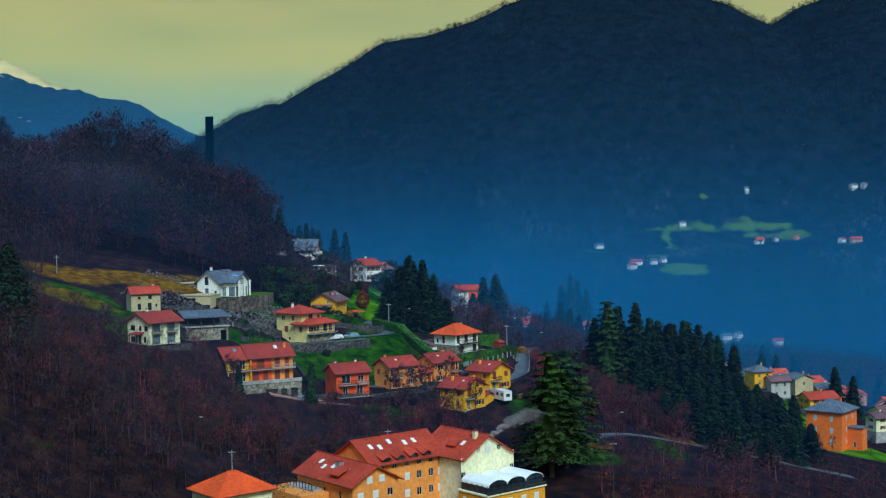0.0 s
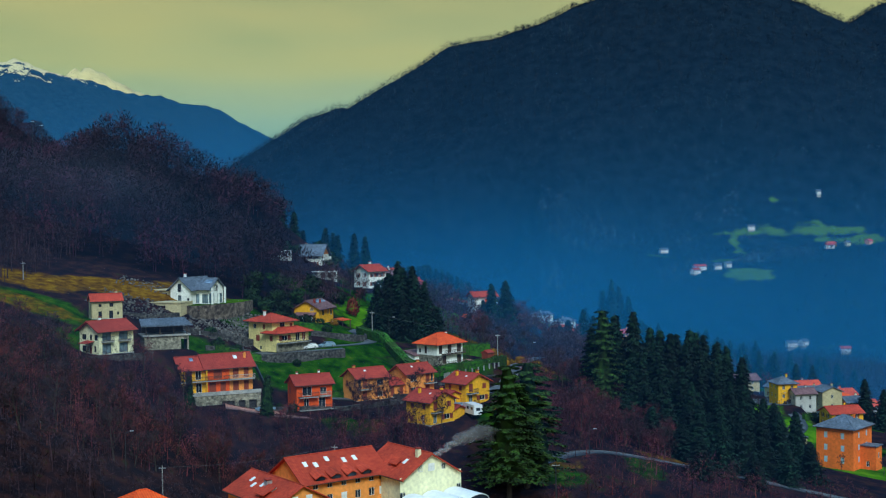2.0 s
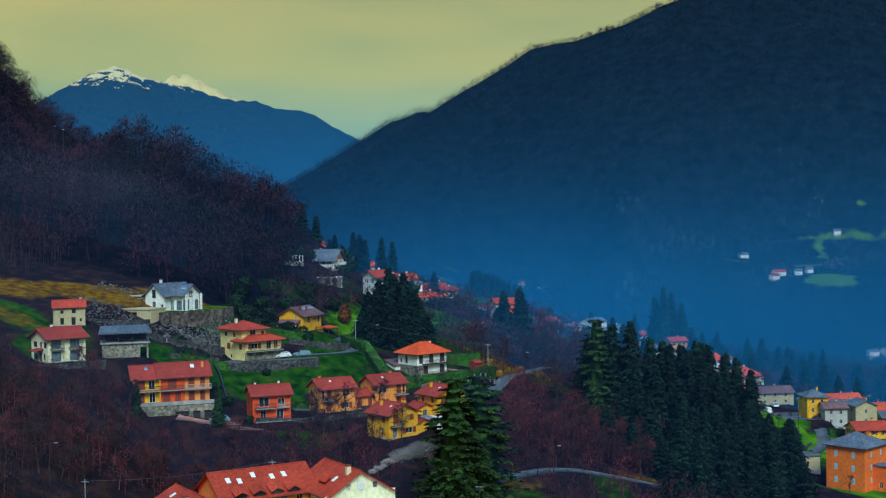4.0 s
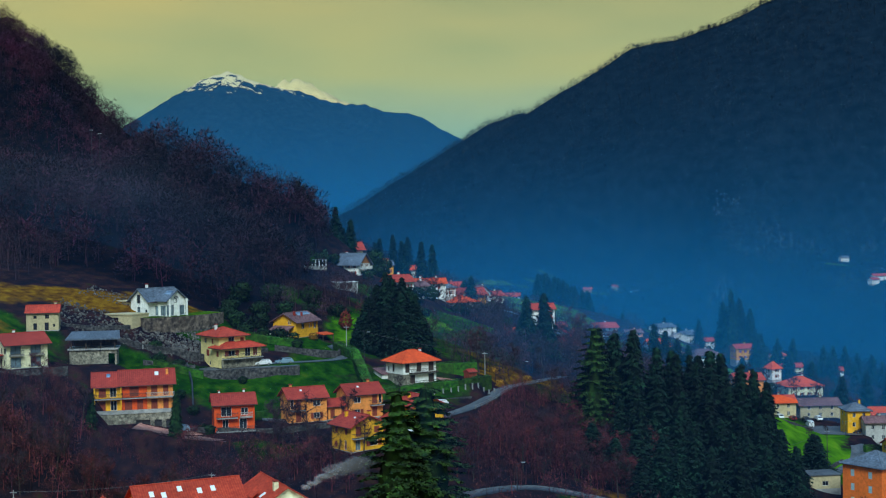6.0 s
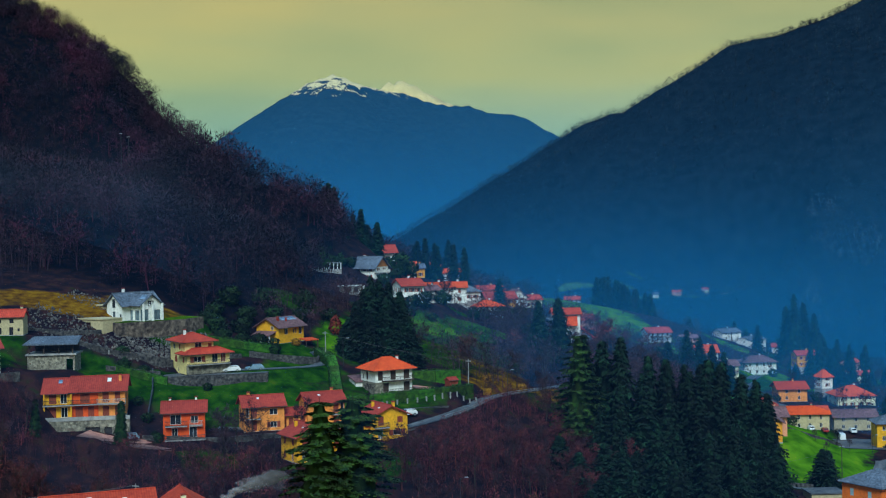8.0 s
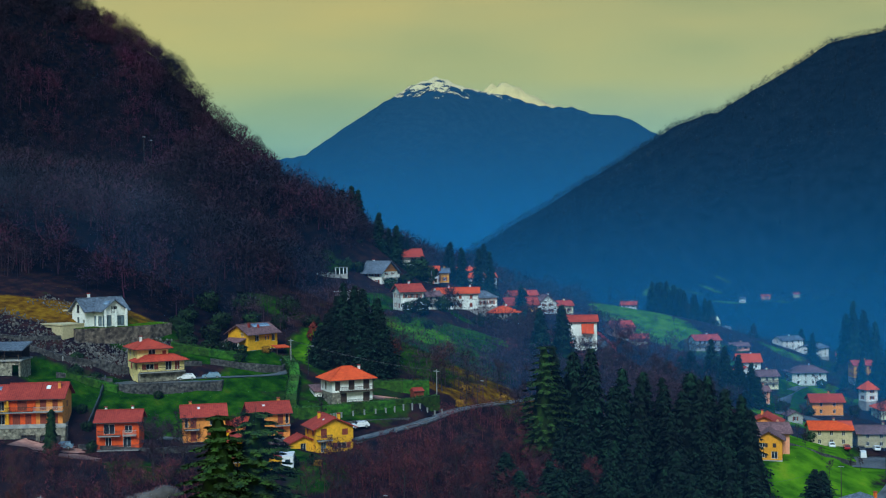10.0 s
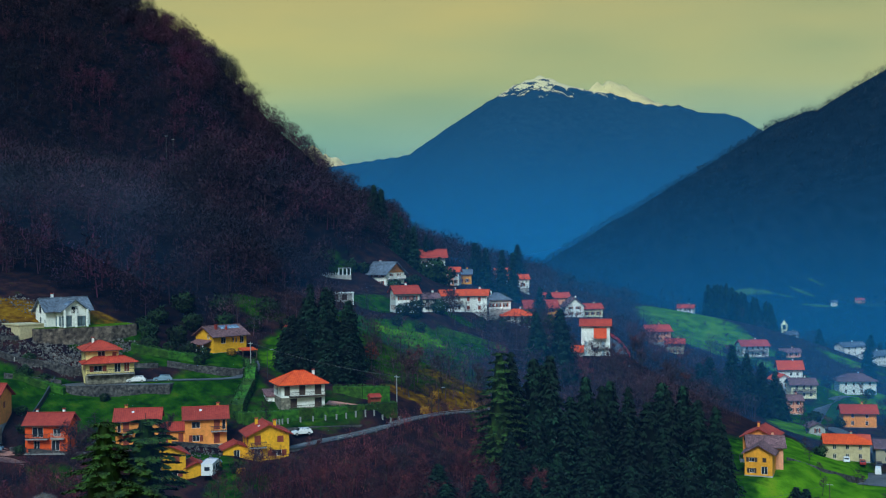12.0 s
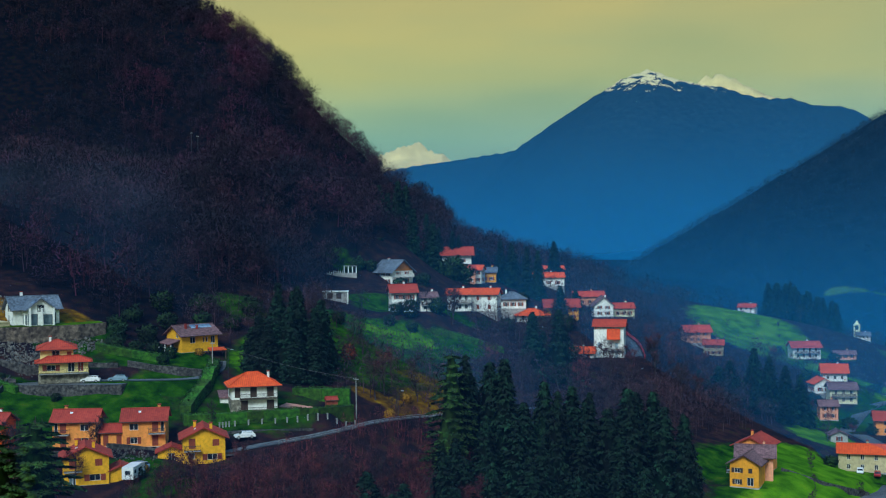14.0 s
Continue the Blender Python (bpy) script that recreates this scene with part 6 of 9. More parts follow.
for i, (x, y, w, r, l, s) in enumerate(((-56, 786, W, R, "white", 6), (-42, 795, W, R_SLATE, "white", 6), (34, 782, W, R_SLATE, "long white", 9), (48, 776, W, R_SLATE, "long white", 10), (62, 800, W, R, "white", 6), (-18, 868, W, R_SLATE, "white", 5), (75, 860, W, R_SLATE, "white", 8),
                                     (100, 830, P_PINK, R_ORANGE, "salmon", 7), (130, 790, W, R, "white", 7), (105, 740, P_PALE, R, "cream", 8), (165, 660, W, R_ORANGE, "white", 8), (60, 930, W, R_SLATE, "white", 9))):
    plain_house(x, y, ground_z(x, y) - 0.2, 8 + 19 * (i % 4), s * 1.5, s, 4.8, l + " house seen through the valley haze", w, r, rise=1.8, cols=3, side=1, group="houses of the valley", shut="glass")
for i, (x, y, s, w, r, l) in enumerate(((-106, 1538, 13, P_PINK, R_ORANGE, "salmon"), (-77, 1570, 9, P_PALE, R, "cream"), (-50, 1545, 11, W, R_SLATE, "white"), (-118, 1460, 8, W, R_SLATE, "white"), (208, 1338, 17, W, R, "white"), (202, 1325, 12, W, R_RUST, "white"), (228, 1342, 9, W, R_SLATE, "white"), (240, 1352, 8, W, R_SLATE, "white"),
                                     (385, 1506, 16, P_YELLOW, R_ORANGE, "yellow"), (381, 1495, 13, W, R_RUST, "white"), (404, 1505, 7, P_PALE, R_SLATE, "cream"), (428, 1502, 9, P_PINK, R, "salmon"), (302, 1562, 10, W, R_SLATE, "white"), (184, 1462, 12, W, R_SLATE, "white"), (465, 1443, 10, W, R, "white"), (479, 1436, 16, P_PINK, R_ORANGE, "salmon"),
                                     (526, 1586, 12, W, R_SLATE, "white"), (538, 1582, 9, P_GREY, R_SLATE, "grey"), (392, 1598, 6, W, R_SLATE, "white"), (279, 1223, 13, W, R_SLATE, "white"), (291, 1224, 10, W, R_SLATE, "white"), (328, 1216, 12, W, R, "white"))):
    z = max(ground_z(x, y), float(right_mountain(np.array(x, float), np.array(y, float))))
    plain_house(x, y, z, 5 + 17 * (i % 3), s * 0.8, 6, 4.4, l + " farmhouse on the far mountainside", w, r, rise=1.8, cols=3, side=0, group="houses of the far hamlet", shut="glass", chim=())


def triple_house():
    t = thing("house", site(84.0, 422.6, 41.4, 20), "amber and pink house with a cluster of brown gables", "house", "houses of the valley")
    win = [("l", -1.6, 0.6, 1.1, 1.2, "open"), ("l", 1.4, 0.4, 1.5, 1.9, "glass"), ("l", -1.6, 3.3, 1.3, 1.1, "open"), ("l", 1.4, 3.3, 0.9, 1.1, "shut")]
    block(t, 7.5, 6.6, 5.6, at=(-0.6, -5.0, 0), turn=78, wall=P_AMBER, roof=R_BROWN, rise=1.8, over=0.8, windows=win, shutter=WOOD_DARK, plinth=3)
    block(t, 8.2, 8.6, 6.2, at=(1.0, 1.6, 0), turn=0, wall=P_PINK, roof=R_BROWN, rise=1.9, over=0.8, windows=row_of("l", 2, 7, 3.6, 1.0, 1.2, "shut"), plinth=3, chimneys=[(2, 1)])
    block(t, 9.0, 8.0, 6.6, at=(1.0, 8.4, 1.0), turn=75, wall=P_PEACH, roof=R_RED, rise=1.9, over=0.8, windows=[("l", 1.8, 3.6, 1.1, 1.2, "shut"), ("l", -1.8, 3.6, 1.1, 1.2, "shut")], plinth=3, chimneys=[(1, 1)])
    balcony(t, pose(-4.3, -4.2, 2.9, 0, 0, -90), 4.0, 1.2, rail_mat=WOOD_DARK)


def orange_block():
    t = thing("house", site(113.4, 362.0, 30.8, -38), "tall orange apartment house with a slate hipped roof and blue shutters", "house", "houses of the valley")
    win = [("f", a, z, 0.95, 1.6, "shut") for z in (1.9, 5.2, 8.6) for a in (-2.6, 2.2)] + [("r", a, z, 0.8, 1.5, "shut") for z in (2.2, 5.5, 8.8) for a in (-2.5, 2.5)]
    block(t, 10.6, 12.0, 11.6, wall=P_ORANGE, roof=R_SLATE, kind="hip", rise=2.6, over=0.7, windows=win, shutter=SHUT_BLUE, plinth=4, plinth_mat=P_ORANGE, chimneys=[(2, 2)])
    block(t, 4.4, 4.0, 6.4, at=(7.4, 0.5, 0), wall=P_ORANGE, roof=R_SLATE, kind="flat", over=0.3, windows=[("f", 0, 1.0, 0.9, 1.5, "glass"), ("r", 0, 3.4, 0.9, 1.5, "glass")], plinth=4)
    s = thing("shed", site(101.0, 374.5, 33.4, 22), "low concrete shed with a flat grey roof", "shed")
    block(s, 8.0, 6.0, 3.2, wall=P_BEIGE, roof=ASPHALT, kind="flat", over=0.3, plinth=2, windows=[("f", 0, 0.8, 1.6, 1.2, "glass")])


triple_house()
orange_block()


def belfry():
    t = thing("bell_tower", site(-24.5, 878, 33.5, 20), "pale church bell tower with a small spire", "tower")
    g = Geo()
    g.box(-1.7, 1.7, -1.7, 1.7, -2, 8)
    part("shaft", g, P_PALE, t)
    g = Geo()
    for sx in (-1, 1):
        for sy in (-1, 1):
            g.box(sx * 1.4 - 0.35, sx * 1.4 + 0.35, sy * 1.4 - 0.35, sy * 1.4 + 0.35, 8, 11)
    g.box(-1.9, 1.9, -1.9, 1.9, 11, 11.4)
    part("belfry", g, P_PALE, t)
    g = Geo()
    for i in range(8):
        a, b = 2 * math.pi * i / 8, 2 * math.pi * (i + 1) / 8
        g.poly((1.5 * math.cos(a), 1.5 * math.sin(a), 11.4), (1.5 * math.cos(b), 1.5 * math.sin(b), 11.4), (0, 0, 14))
    part("spire", g, P_PALE, t)


belfry()

# ---- trees ----
rng = np.random.default_rng(7)
YARDS = np.array([ob.matrix_world.translation[:2] for ob in scene.objects if ob.parent is None and ob.name.split(".")[0] in ("house", "carport", "terrace_wall", "hotel") and not (20 < ob.matrix_world.translation.x < 34 and 515 < ob.matrix_world.translation.y < 530)])


YARDS = np.concatenate([YARDS, [(-40, 281), (-34, 283), (-28, 286), (-50, 321)]])


def garden(x, y, wide=8.5):
    """True where a house, or the open garden on its south side, keeps trees away."""
    x, y = np.atleast_1d(x), np.atleast_1d(y)
    out = np.zeros(len(x), bool)
    for hx, hy in YARDS:
        k = (np.abs(x - hx) < 30) & (np.abs(y - hy) < 30)
        deep = 6.0 if hy < 320 and hx > -30 else 13.0
        s = np.clip((hy - y[k]) / deep, 0, 1)
        out[k] |= np.hypot(x[k] - hx - 3 * s, y[k] - hy + deep * s) < wide * (1 - 0.25 * s)
    return out


def tri_mesh(name, tris, material, round_to=None):
    """tris: n x 3 x 3 corners, each a loose leaf or twig. round_to: the way out of the crown at each of them."""
    t = np.asarray(tris, np.float32)
    if round_to is not None:
        way = np.repeat(round_to[:, None], 3, axis=1) if round_to.ndim == 2 else round_to
        way = way / (np.linalg.norm(way, axis=2, keepdims=True) + 1e-9)
        turned = (np.cross(t[:, 1] - t[:, 0], t[:, 2] - t[:, 0]) * way.mean(axis=1)).sum(axis=1) < 0
        t[turned], way[turned] = t[turned][:, ::-1], way[turned][:, ::-1]
        return np_mesh(name, t.reshape(-1, 3), np.arange(len(t) * 3).reshape(-1, 3), material, normals=way.reshape(-1, 3))
    return np_mesh(name, t.reshape(-1, 3), np.arange(len(t) * 3).reshape(-1, 3), material)


def ribbons(p, d, w, q):
    """Twigs from p along d, w wide, as pointed slips that face any way."""
    side = np.cross(d, q.normal(size=d.shape))
    side /= np.linalg.norm(side, axis=1, keepdims=True) + 1e-9
    side *= np.reshape(w, (-1, 1)) / 2
    return np.stack([p - side, p + side, p + d], axis=1)


def conifer_meshes(seed, h, r, material, kind="spruce"):
    """Trunk and crown of a conifer: tiers of boughs round a dark heart, each hung with fine pointed sprays."""
    q = np.random.default_rng(seed)
    g = Geo()
    bend = q.normal(0, 0.01, 2)
    top = (bend[0] * h, bend[1] * h, h)
    g.tube((0, 0, -1), (top[0] / 2, top[1] / 2, h / 2), 0.020 * h, 0.012 * h, 7)
    g.tube((top[0] / 2, top[1] / 2, h / 2), top, 0.012 * h, 0.001 * h, 7)
    trunk = g.mesh("trunk", BARK)
    cedar = kind == "cedar"
    step = h * 0.052 if cedar else h * 0.020 + 0.10
    zs, z = [], h * (0.14 if cedar else 0.03)
    while z < h * 0.985:
        zs.append(z)
        z += step * q.uniform(0.8, 1.2)
    reach = lambda f: r * (np.clip(1.02 - f, 0, 1) ** 0.62 if cedar else np.clip(1 - f, 0, 1) ** 0.94) * (np.clip(0.62 + 2.2 * f, 0, 1) if cedar else 1.0)
    n, k = (12, 74) if cedar else (11, 11)
    z0 = np.repeat(np.array(zs), n)
    m = len(z0)
    if not cedar:
        z0 = z0 + q.uniform(-0.5, 0.5, m) * step
    L = reach(z0 / h) * q.uniform(0.62, 1.14, m) * np.repeat(q.uniform(0.82, 1.12, len(zs)), n) + 0.12
    a = q.uniform(0, 2 * math.pi, m)
    z0, L, a = (np.repeat(v, k) for v in (z0, L, a))
    m = len(z0)
    out, side = np.c_[np.cos(a), np.sin(a), 0 * a], np.c_[-np.sin(a), np.cos(a), 0 * a]
    t = q.uniform(0.15, 1.0, m) ** 0.7
    off = np.clip(q.normal(0, 0.5, m), -1, 1) * (0.36 if cedar else 0.30) * L * (1.12 - t)
    fall = (0.02 * t + 0.10 * t ** 3 if cedar else 0.46 * t ** 1.4 - 0.10 * t * t) * L
    p = out * (L * t)[:, None] + side * off[:, None]
    p[:, 0] += bend[0] * z0
    p[:, 1] += bend[1] * z0
    p[:, 2] += z0 - fall + q.normal(0, 0.05 if cedar else 0.10, m) * (0.5 + 0.06 * L)
    d = out * q.uniform(0.3, 0.9, (m, 1)) + side * (np.sign(off) * q.uniform(0.1, 0.6, m))[:, None] + q.normal(0, 0.25, (m, 3)) * (1, 1, 0.3)
    d[:, 2] -= 0.10 if cedar else q.uniform(0.25, 0.95, m)
    d *= (q.uniform(0.35, 0.75, m) * (1.15 if cedar else 1.0))[:, None]
    tris = ribbons(p, d, q.uniform(0.28, 0.50, m), q)
    way = out * (0.25 + 0.75 * t)[:, None] + side * (0.5 * off / (0.3 * L + 0.1))[:, None] + q.normal(0, 0.16, (m, 3))
    way[:, 2] += 0.55 if cedar else 0.35
    # the dark heart of the crown
    rings, spokes = (9, 12) if cedar else (14, 16)
    heart = []
    for i in range(rings + 1):
        f = (0.16 if cedar else 0.03) + (0.80 if cedar else 0.92) * i / rings
        w = 2 * math.pi * (np.arange(spokes) + 0.5 * (i % 2)) / spokes
        rad = reach(np.full(spokes, f)) * (0.42 if cedar else 0.62) * q.uniform(0.7, 1.2, spokes)
        heart.append(np.c_[np.cos(w) * rad + bend[0] * f * h, np.sin(w) * rad + bend[1] * f * h, np.full(spokes, f * h) - rad * 0.25])
    core = []
    for lo, hi in zip(heart, heart[1:]):
        for j in range(spokes):
            core += [(lo[j], lo[(j + 1) % spokes], hi[j]), (hi[j], lo[(j + 1) % spokes], hi[(j + 1) % spokes])]
    core = np.array(core)
    mid = core.mean(axis=1) * (1, 1, 0)
    return trunk, tri_mesh("crown", np.concatenate([tris, core]), material, np.concatenate([way, mid / (np.linalg.norm(mid, axis=1, keepdims=True) + 1e-9) - (0, 0, 0.5)]))


def bare_meshes(seed, h, spread, twig, n_limb=12, twigs=560, wide=0.09):
    """Trunk with limbs, and a crown of fine bare twigs."""
    q = np.random.default_rng(seed)
    g = Geo()
    lean = q.normal(0, 0.05, 2)
    mid = (lean[0] * h, lean[1] * h, h * 0.45)
    tip = (lean[0] * h * 1.3, lean[1] * h * 1.3, h * 0.86)
    g.tube((0, 0, -1), mid, 0.016 * h + 0.03, 0.010 * h, 6)
    g.tube(mid, tip, 0.010 * h, 0.002 * h, 5)
    ends = []
    for i in range(n_limb):
        f = q.uniform(0.22, 0.8)
        a = 2 * math.pi * (i / n_limb + q.uniform(0, 0.12))
        base = np.array((lean[0] * h * min(f * 2.2, 1.3), lean[1] * h * min(f * 2.2, 1.3), f * h * 0.95))
        L = spread * (1.15 - 0.55 * f) * q.uniform(0.7, 1.1)
        e = base + np.array((math.cos(a) * L * 0.75, math.sin(a) * L * 0.75, L * q.uniform(0.5, 1.1)))
        m = (base + e) / 2 + np.array((0, 0, -0.08 * L))
        g.tube(base, m, 0.005 * h + 0.02, 0.0035 * h + 0.01, 4)
        g.tube(m, e, 0.0035 * h + 0.01, 0.012, 4)
        ends += [(base, m), (m, e), (m, e)]
        for _ in range(3):
            t = q.uniform(0.3, 0.95)
            s = m + (e - m) * t
            e2 = s + q.normal(0, 0.32, 3) * L * 0.7 + np.array((0, 0, 0.22 * L))
            g.tube(s, e2, 0.0025 * h, 0.01, 3)
            ends += [(s, e2), (s, e2)]
    ends.append((np.array(mid), np.array(tip)))
    ends = np.array(ends)
    pick = ends[q.integers(0, len(ends), twigs)]
    t = q.uniform(0.2, 1.0, (twigs, 1))
    p = pick[:, 0] + (pick[:, 1] - pick[:, 0]) * t
    d = q.normal(0, 1, (twigs, 3)) * np.array((1, 1, 0.8)) + np.array((0, 0, 0.55))
    d *= (spread * q.uniform(0.10, 0.30, (twigs, 1))) / np.linalg.norm(d, axis=1, keepdims=True)
    tr = ribbons(p, d, q.uniform(0.6, 1.3, twigs) * wide, q)
    p2 = p + d * q.uniform(0.3, 0.9, (twigs, 1))
    d2 = d * 0.4 + q.normal(0, 0.12, (twigs, 3)) * spread
    tr = np.concatenate([tr, ribbons(p2, d2, q.uniform(0.5, 1.0, twigs) * wide * 0.8, q)])
    return g.mesh("trunk", BARK), tri_mesh("crown", tr, twig)


def leafy_mesh(seed, r, h, n, leaf, material):
    """A shrub's crown of small leaves, thick at its rim."""
    q = np.random.default_rng(seed)
    p = q.normal(size=(n, 3))
    p /= np.linalg.norm(p, axis=1, keepdims=True)
    lump = 1 + 0.22 * np.sin(3.1 * p[:, :1] + seed) * np.sin(2.7 * p[:, 1:2] + 2 * seed) + 0.15 * np.sin(5 * p[:, 2:3] + seed)
    p = p * lump * q.uniform(0.55, 1.0, (n, 1)) ** 0.5 * np.array((r, r, h / 2)) + np.array((0, 0, h / 2))
    d = q.normal(size=(n, 3)) * leaf
    return tri_mesh("crown", ribbons(p, d, np.full(n, leaf * 1.1), q), material, p - np.array((0, 0, h * 0.4)) + q.normal(0, 0.2, (n, 3)))


def plant(name, trunk, crown, x, y, z, s, label, category, group, sz=1.0, turn=None):
    t = thing(name, Matrix.Translation((x, y, z)) @ Euler((0, 0, rng.uniform(0, 6.28) if turn is None else turn)).to_matrix().to_4x4() @ Matrix.Diagonal((s, s, s * sz, 1)), label, category, group)
    if trunk:
        part("trunk", trunk, None, t)
    part("crown", crown, None, t)
    return t


SPRUCES = [conifer_meshes(11 + i, 20.0, r, CONIFER) for i, r in enumerate((5.4, 4.8, 6.0, 5.2))]
SLIM = [conifer_meshes(31 + i, 20.0, r, CONIFER) for i, r in enumerate((3.2, 3.6))]
CEDARS = [conifer_meshes(41 + i, 24.0, 8.4, CEDAR, "cedar") for i in range(2)]


def spruce(x, y, top, label="tall dark green spruce", group="conifers", slim=False, wide=1.0, base=None):
    z = ground_z(x, y) if base is None else base
    s = (top - z) / 20.0
    wide = wide * 1.32
    k = rng.integers(0, 2 if slim else 4)
    tr, cr = (SLIM if slim else SPRUCES)[k]
    t = plant("spruce", tr, cr, x, y, z, 1.0, label, "tree", group)
    f = wide * (0.55 + 0.45 * s)
    t.matrix_world = Matrix.Translation((x, y, z)) @ Euler((0, 0, rng.uniform(0, 6.28))).to_matrix().to_4x4() @ Matrix.Diagonal((f, f, s, 1))


# the dense clump behind the villa
for x, y, top in ((-9.8, 362, 89), (-13.5, 364, 86), (-6.5, 365, 87.5), (-16.5, 367, 82), (-3.2, 367, 83), (-11.0, 370, 88), (-6.0, 374, 85), (-14.5, 358, 79), (-2.0, 359, 78), (-8.0, 356, 80), (-12.0, 357, 82), (-5.0, 360, 84), (-9.0, 366, 87), (-17.5, 362, 77), (0.5, 363, 76)):
    spruce(x, y, top, "dark green spruce in a dense clump", "clump of spruces", wide=0.95)
# twin firs and those of the hamlet
for x, y, top, s in ((14.3, 440, 78.5, 0), (19.2, 446, 79.5, 0), (10.5, 452, 72, 0), (-59.9, 541, 98.3, 1), (-54.9, 541, 95.1, 1), (-47.5, 540, 95.7, 1), (-42.7, 540, 94.4, 1), (-57.5, 546, 96, 1), (-70, 600, 97, 0), (-76, 575, 97, 1), (-80, 583, 95, 1), (-22, 520, 82, 0), (-31, 548, 79, 0), (-86, 500, 119, 1), (-80, 497, 116, 1), (-71, 500, 110, 1), (-67, 507, 105, 1), (-74, 515, 104, 1), (-65, 473, 92, 1), (-57, 508, 93, 0)):
    spruce(x, y, top, "dark fir beside the hamlet's houses", "firs of the hamlet", slim=bool(s))
# firs on the edge of the wooded hill
for x, y, top in ((-94.8, 522, 121.6), (-93.4, 526, 120.2), (-87.4, 532, 108.7), (-84.7, 536, 103.0), (-81.2, 540, 101.4), (-79.4, 542, 100.0)):
    spruce(x, y, top, "dark fir standing out of the leafless hillside woods", "firs of the hillside", wide=0.8)
# the long row that runs down to the valley
ROW = [(47.3, 357, 75), (51.5, 361, 74), (55.5, 359, 74.5), (60, 366, 70), (64, 372, 68), (72.7, 379, 68), (69, 371, 67), (77, 374, 66.5), (81, 380, 64), (85, 383, 62.5), (79, 365, 60), (74, 358, 61), (68, 352, 60), (88, 376, 60),
       (62, 352, 63), (57, 349, 64), (86, 360, 54), (77, 350, 54), (71, 344, 54), (58, 341, 57), (91, 361, 50), (66, 362, 68), (76, 386, 66), (70, 390, 65), (44, 364, 70), (49, 369, 71),
       (61, 357, 66), (54, 343, 60), (71, 365, 66), (75, 369, 65), (82, 358, 55), (68, 348, 57), (80, 344, 50), (73, 336, 50)]
for i, (x, y, top) in enumerate(ROW):
    spruce(x, y, top, "tall dark green spruce in a long row", "row of spruces", wide=0.9 + 0.2 * (i % 3) / 2)
plant("cedar", *CEDARS[0], 46.5, 353.0, ground_z(46.5, 353), 1.0, "broad cedar with layered boughs in the row", "tree", "conifers", sz=1.16)
plant("cedar", *CEDARS[1], 25.9, 265.4, 46.0, 1.36, "great spreading cedar with layered boughs by the road", "tree", "conifers", sz=0.80)
plant("cedar", *CEDARS[0], 22.4, 260.6, 45.6, 1.22, "great spreading cedar with layered boughs beside its twin", "tree", "conifers", sz=0.90)
# scattered conifers of the valley
for x, y, top in ((144, 455, 43), (149, 451, 40), (39, 512, 58), (43, 514, 60), (49, 518, 63.5), (53, 520, 61), (57, 523, 58), (61, 525, 55), (46, 507, 56), (51, 510, 58), (56, 513, 56), (60, 515, 53), (64, 520, 51), (36, 505, 57), (42, 499, 55), (48, 502, 54), (54, 505, 53), (62, 508, 50), (74, 725, 66), (79, 731, 62), (70, 734, 60), (84, 728, 56), (-36, 765, 74), (-37, 775, 73), (-29, 757, 72), (-43, 809, 72), (-38, 801, 73), (-31, 789, 71), (-23, 769, 70), (-21, 772, 68), (-31, 810, 68), (-28, 805, 67), (-17, 782, 66), (-22, 800, 65), (-23, 812, 64), (-16, 803, 63), (-12, 798, 62), (-10, 790, 62), (-33, 770, 74), (-26, 775, 71),
                  (110, 600, 42), (120, 640, 40), (100, 620, 42), (130, 580, 40), (95, 650, 42), (88, 690, 46), (160, 620, 34), (145, 540, 38), (136, 530, 40), (118, 545, 42), (170, 600, 32), (125, 710, 38), (108, 800, 34), (70, 900, 30), (30, 860, 42), (5, 840, 46), (40, 830, 40), (58, 700, 52)):
    spruce(x, y, top, "dark conifer in the hazy valley", "conifers of the valley")
grow = np.random.default_rng(31)
for _ in range(46):
    x, y = grow.uniform(78, 230), grow.uniform(590, 900)
    spruce(x, y, ground_z(x, y) + grow.uniform(9, 19), "dark conifer among the hazy valley's bare trees", "conifers of the valley")
for x, y, top in ((64, 288, 53), (70, 296, 55), (76, 306, 55), (82, 314, 53), (88, 322, 52), (94, 332, 51), (72, 316, 57), (80, 328, 54), (66, 306, 57), (90, 340, 50), (84, 336, 52), (76, 290, 48), (86, 304, 47), (94, 316, 46), (60, 330, 60), (68, 334, 58)):
    spruce(x, y, top, "tall dark spruce low on the slope", "row of spruces", wide=0.95)
# dark young spruces by the low road
for x, y, top in ((60, 318, 56), (66, 322, 54), (56, 312, 55), (73, 326, 50), (62, 305, 52), (50, 320, 57), (100, 392, 44), (101, 396, 43), (-88, 250, 96), (-93, 257, 95), (-90, 262, 93)):
    spruce(x, y, top, "young spruce by the low road", "young spruces", wide=1.2)

BARE = [bare_meshes(61 + i, 12.0, s, m) for i, (s, m) in enumerate(((4.2, TWIG), (3.6, TWIG), (4.8, TWIG), (4.2, TWIG_RED), (3.8, TWIG_RED), (4.6, TWIG_RED)))]


def bare(x, y, h, red=False, label="", group="bare trees"):
    k = rng.integers(0, 3) + (3 if red else 0)
    z = ground_z(x, y)
    plant("bare_tree", *BARE[k], x, y, z, h / 12.0, label or ("leafless tree with russet twigs" if red else "leafless tree with brown twigs"), "tree", group)


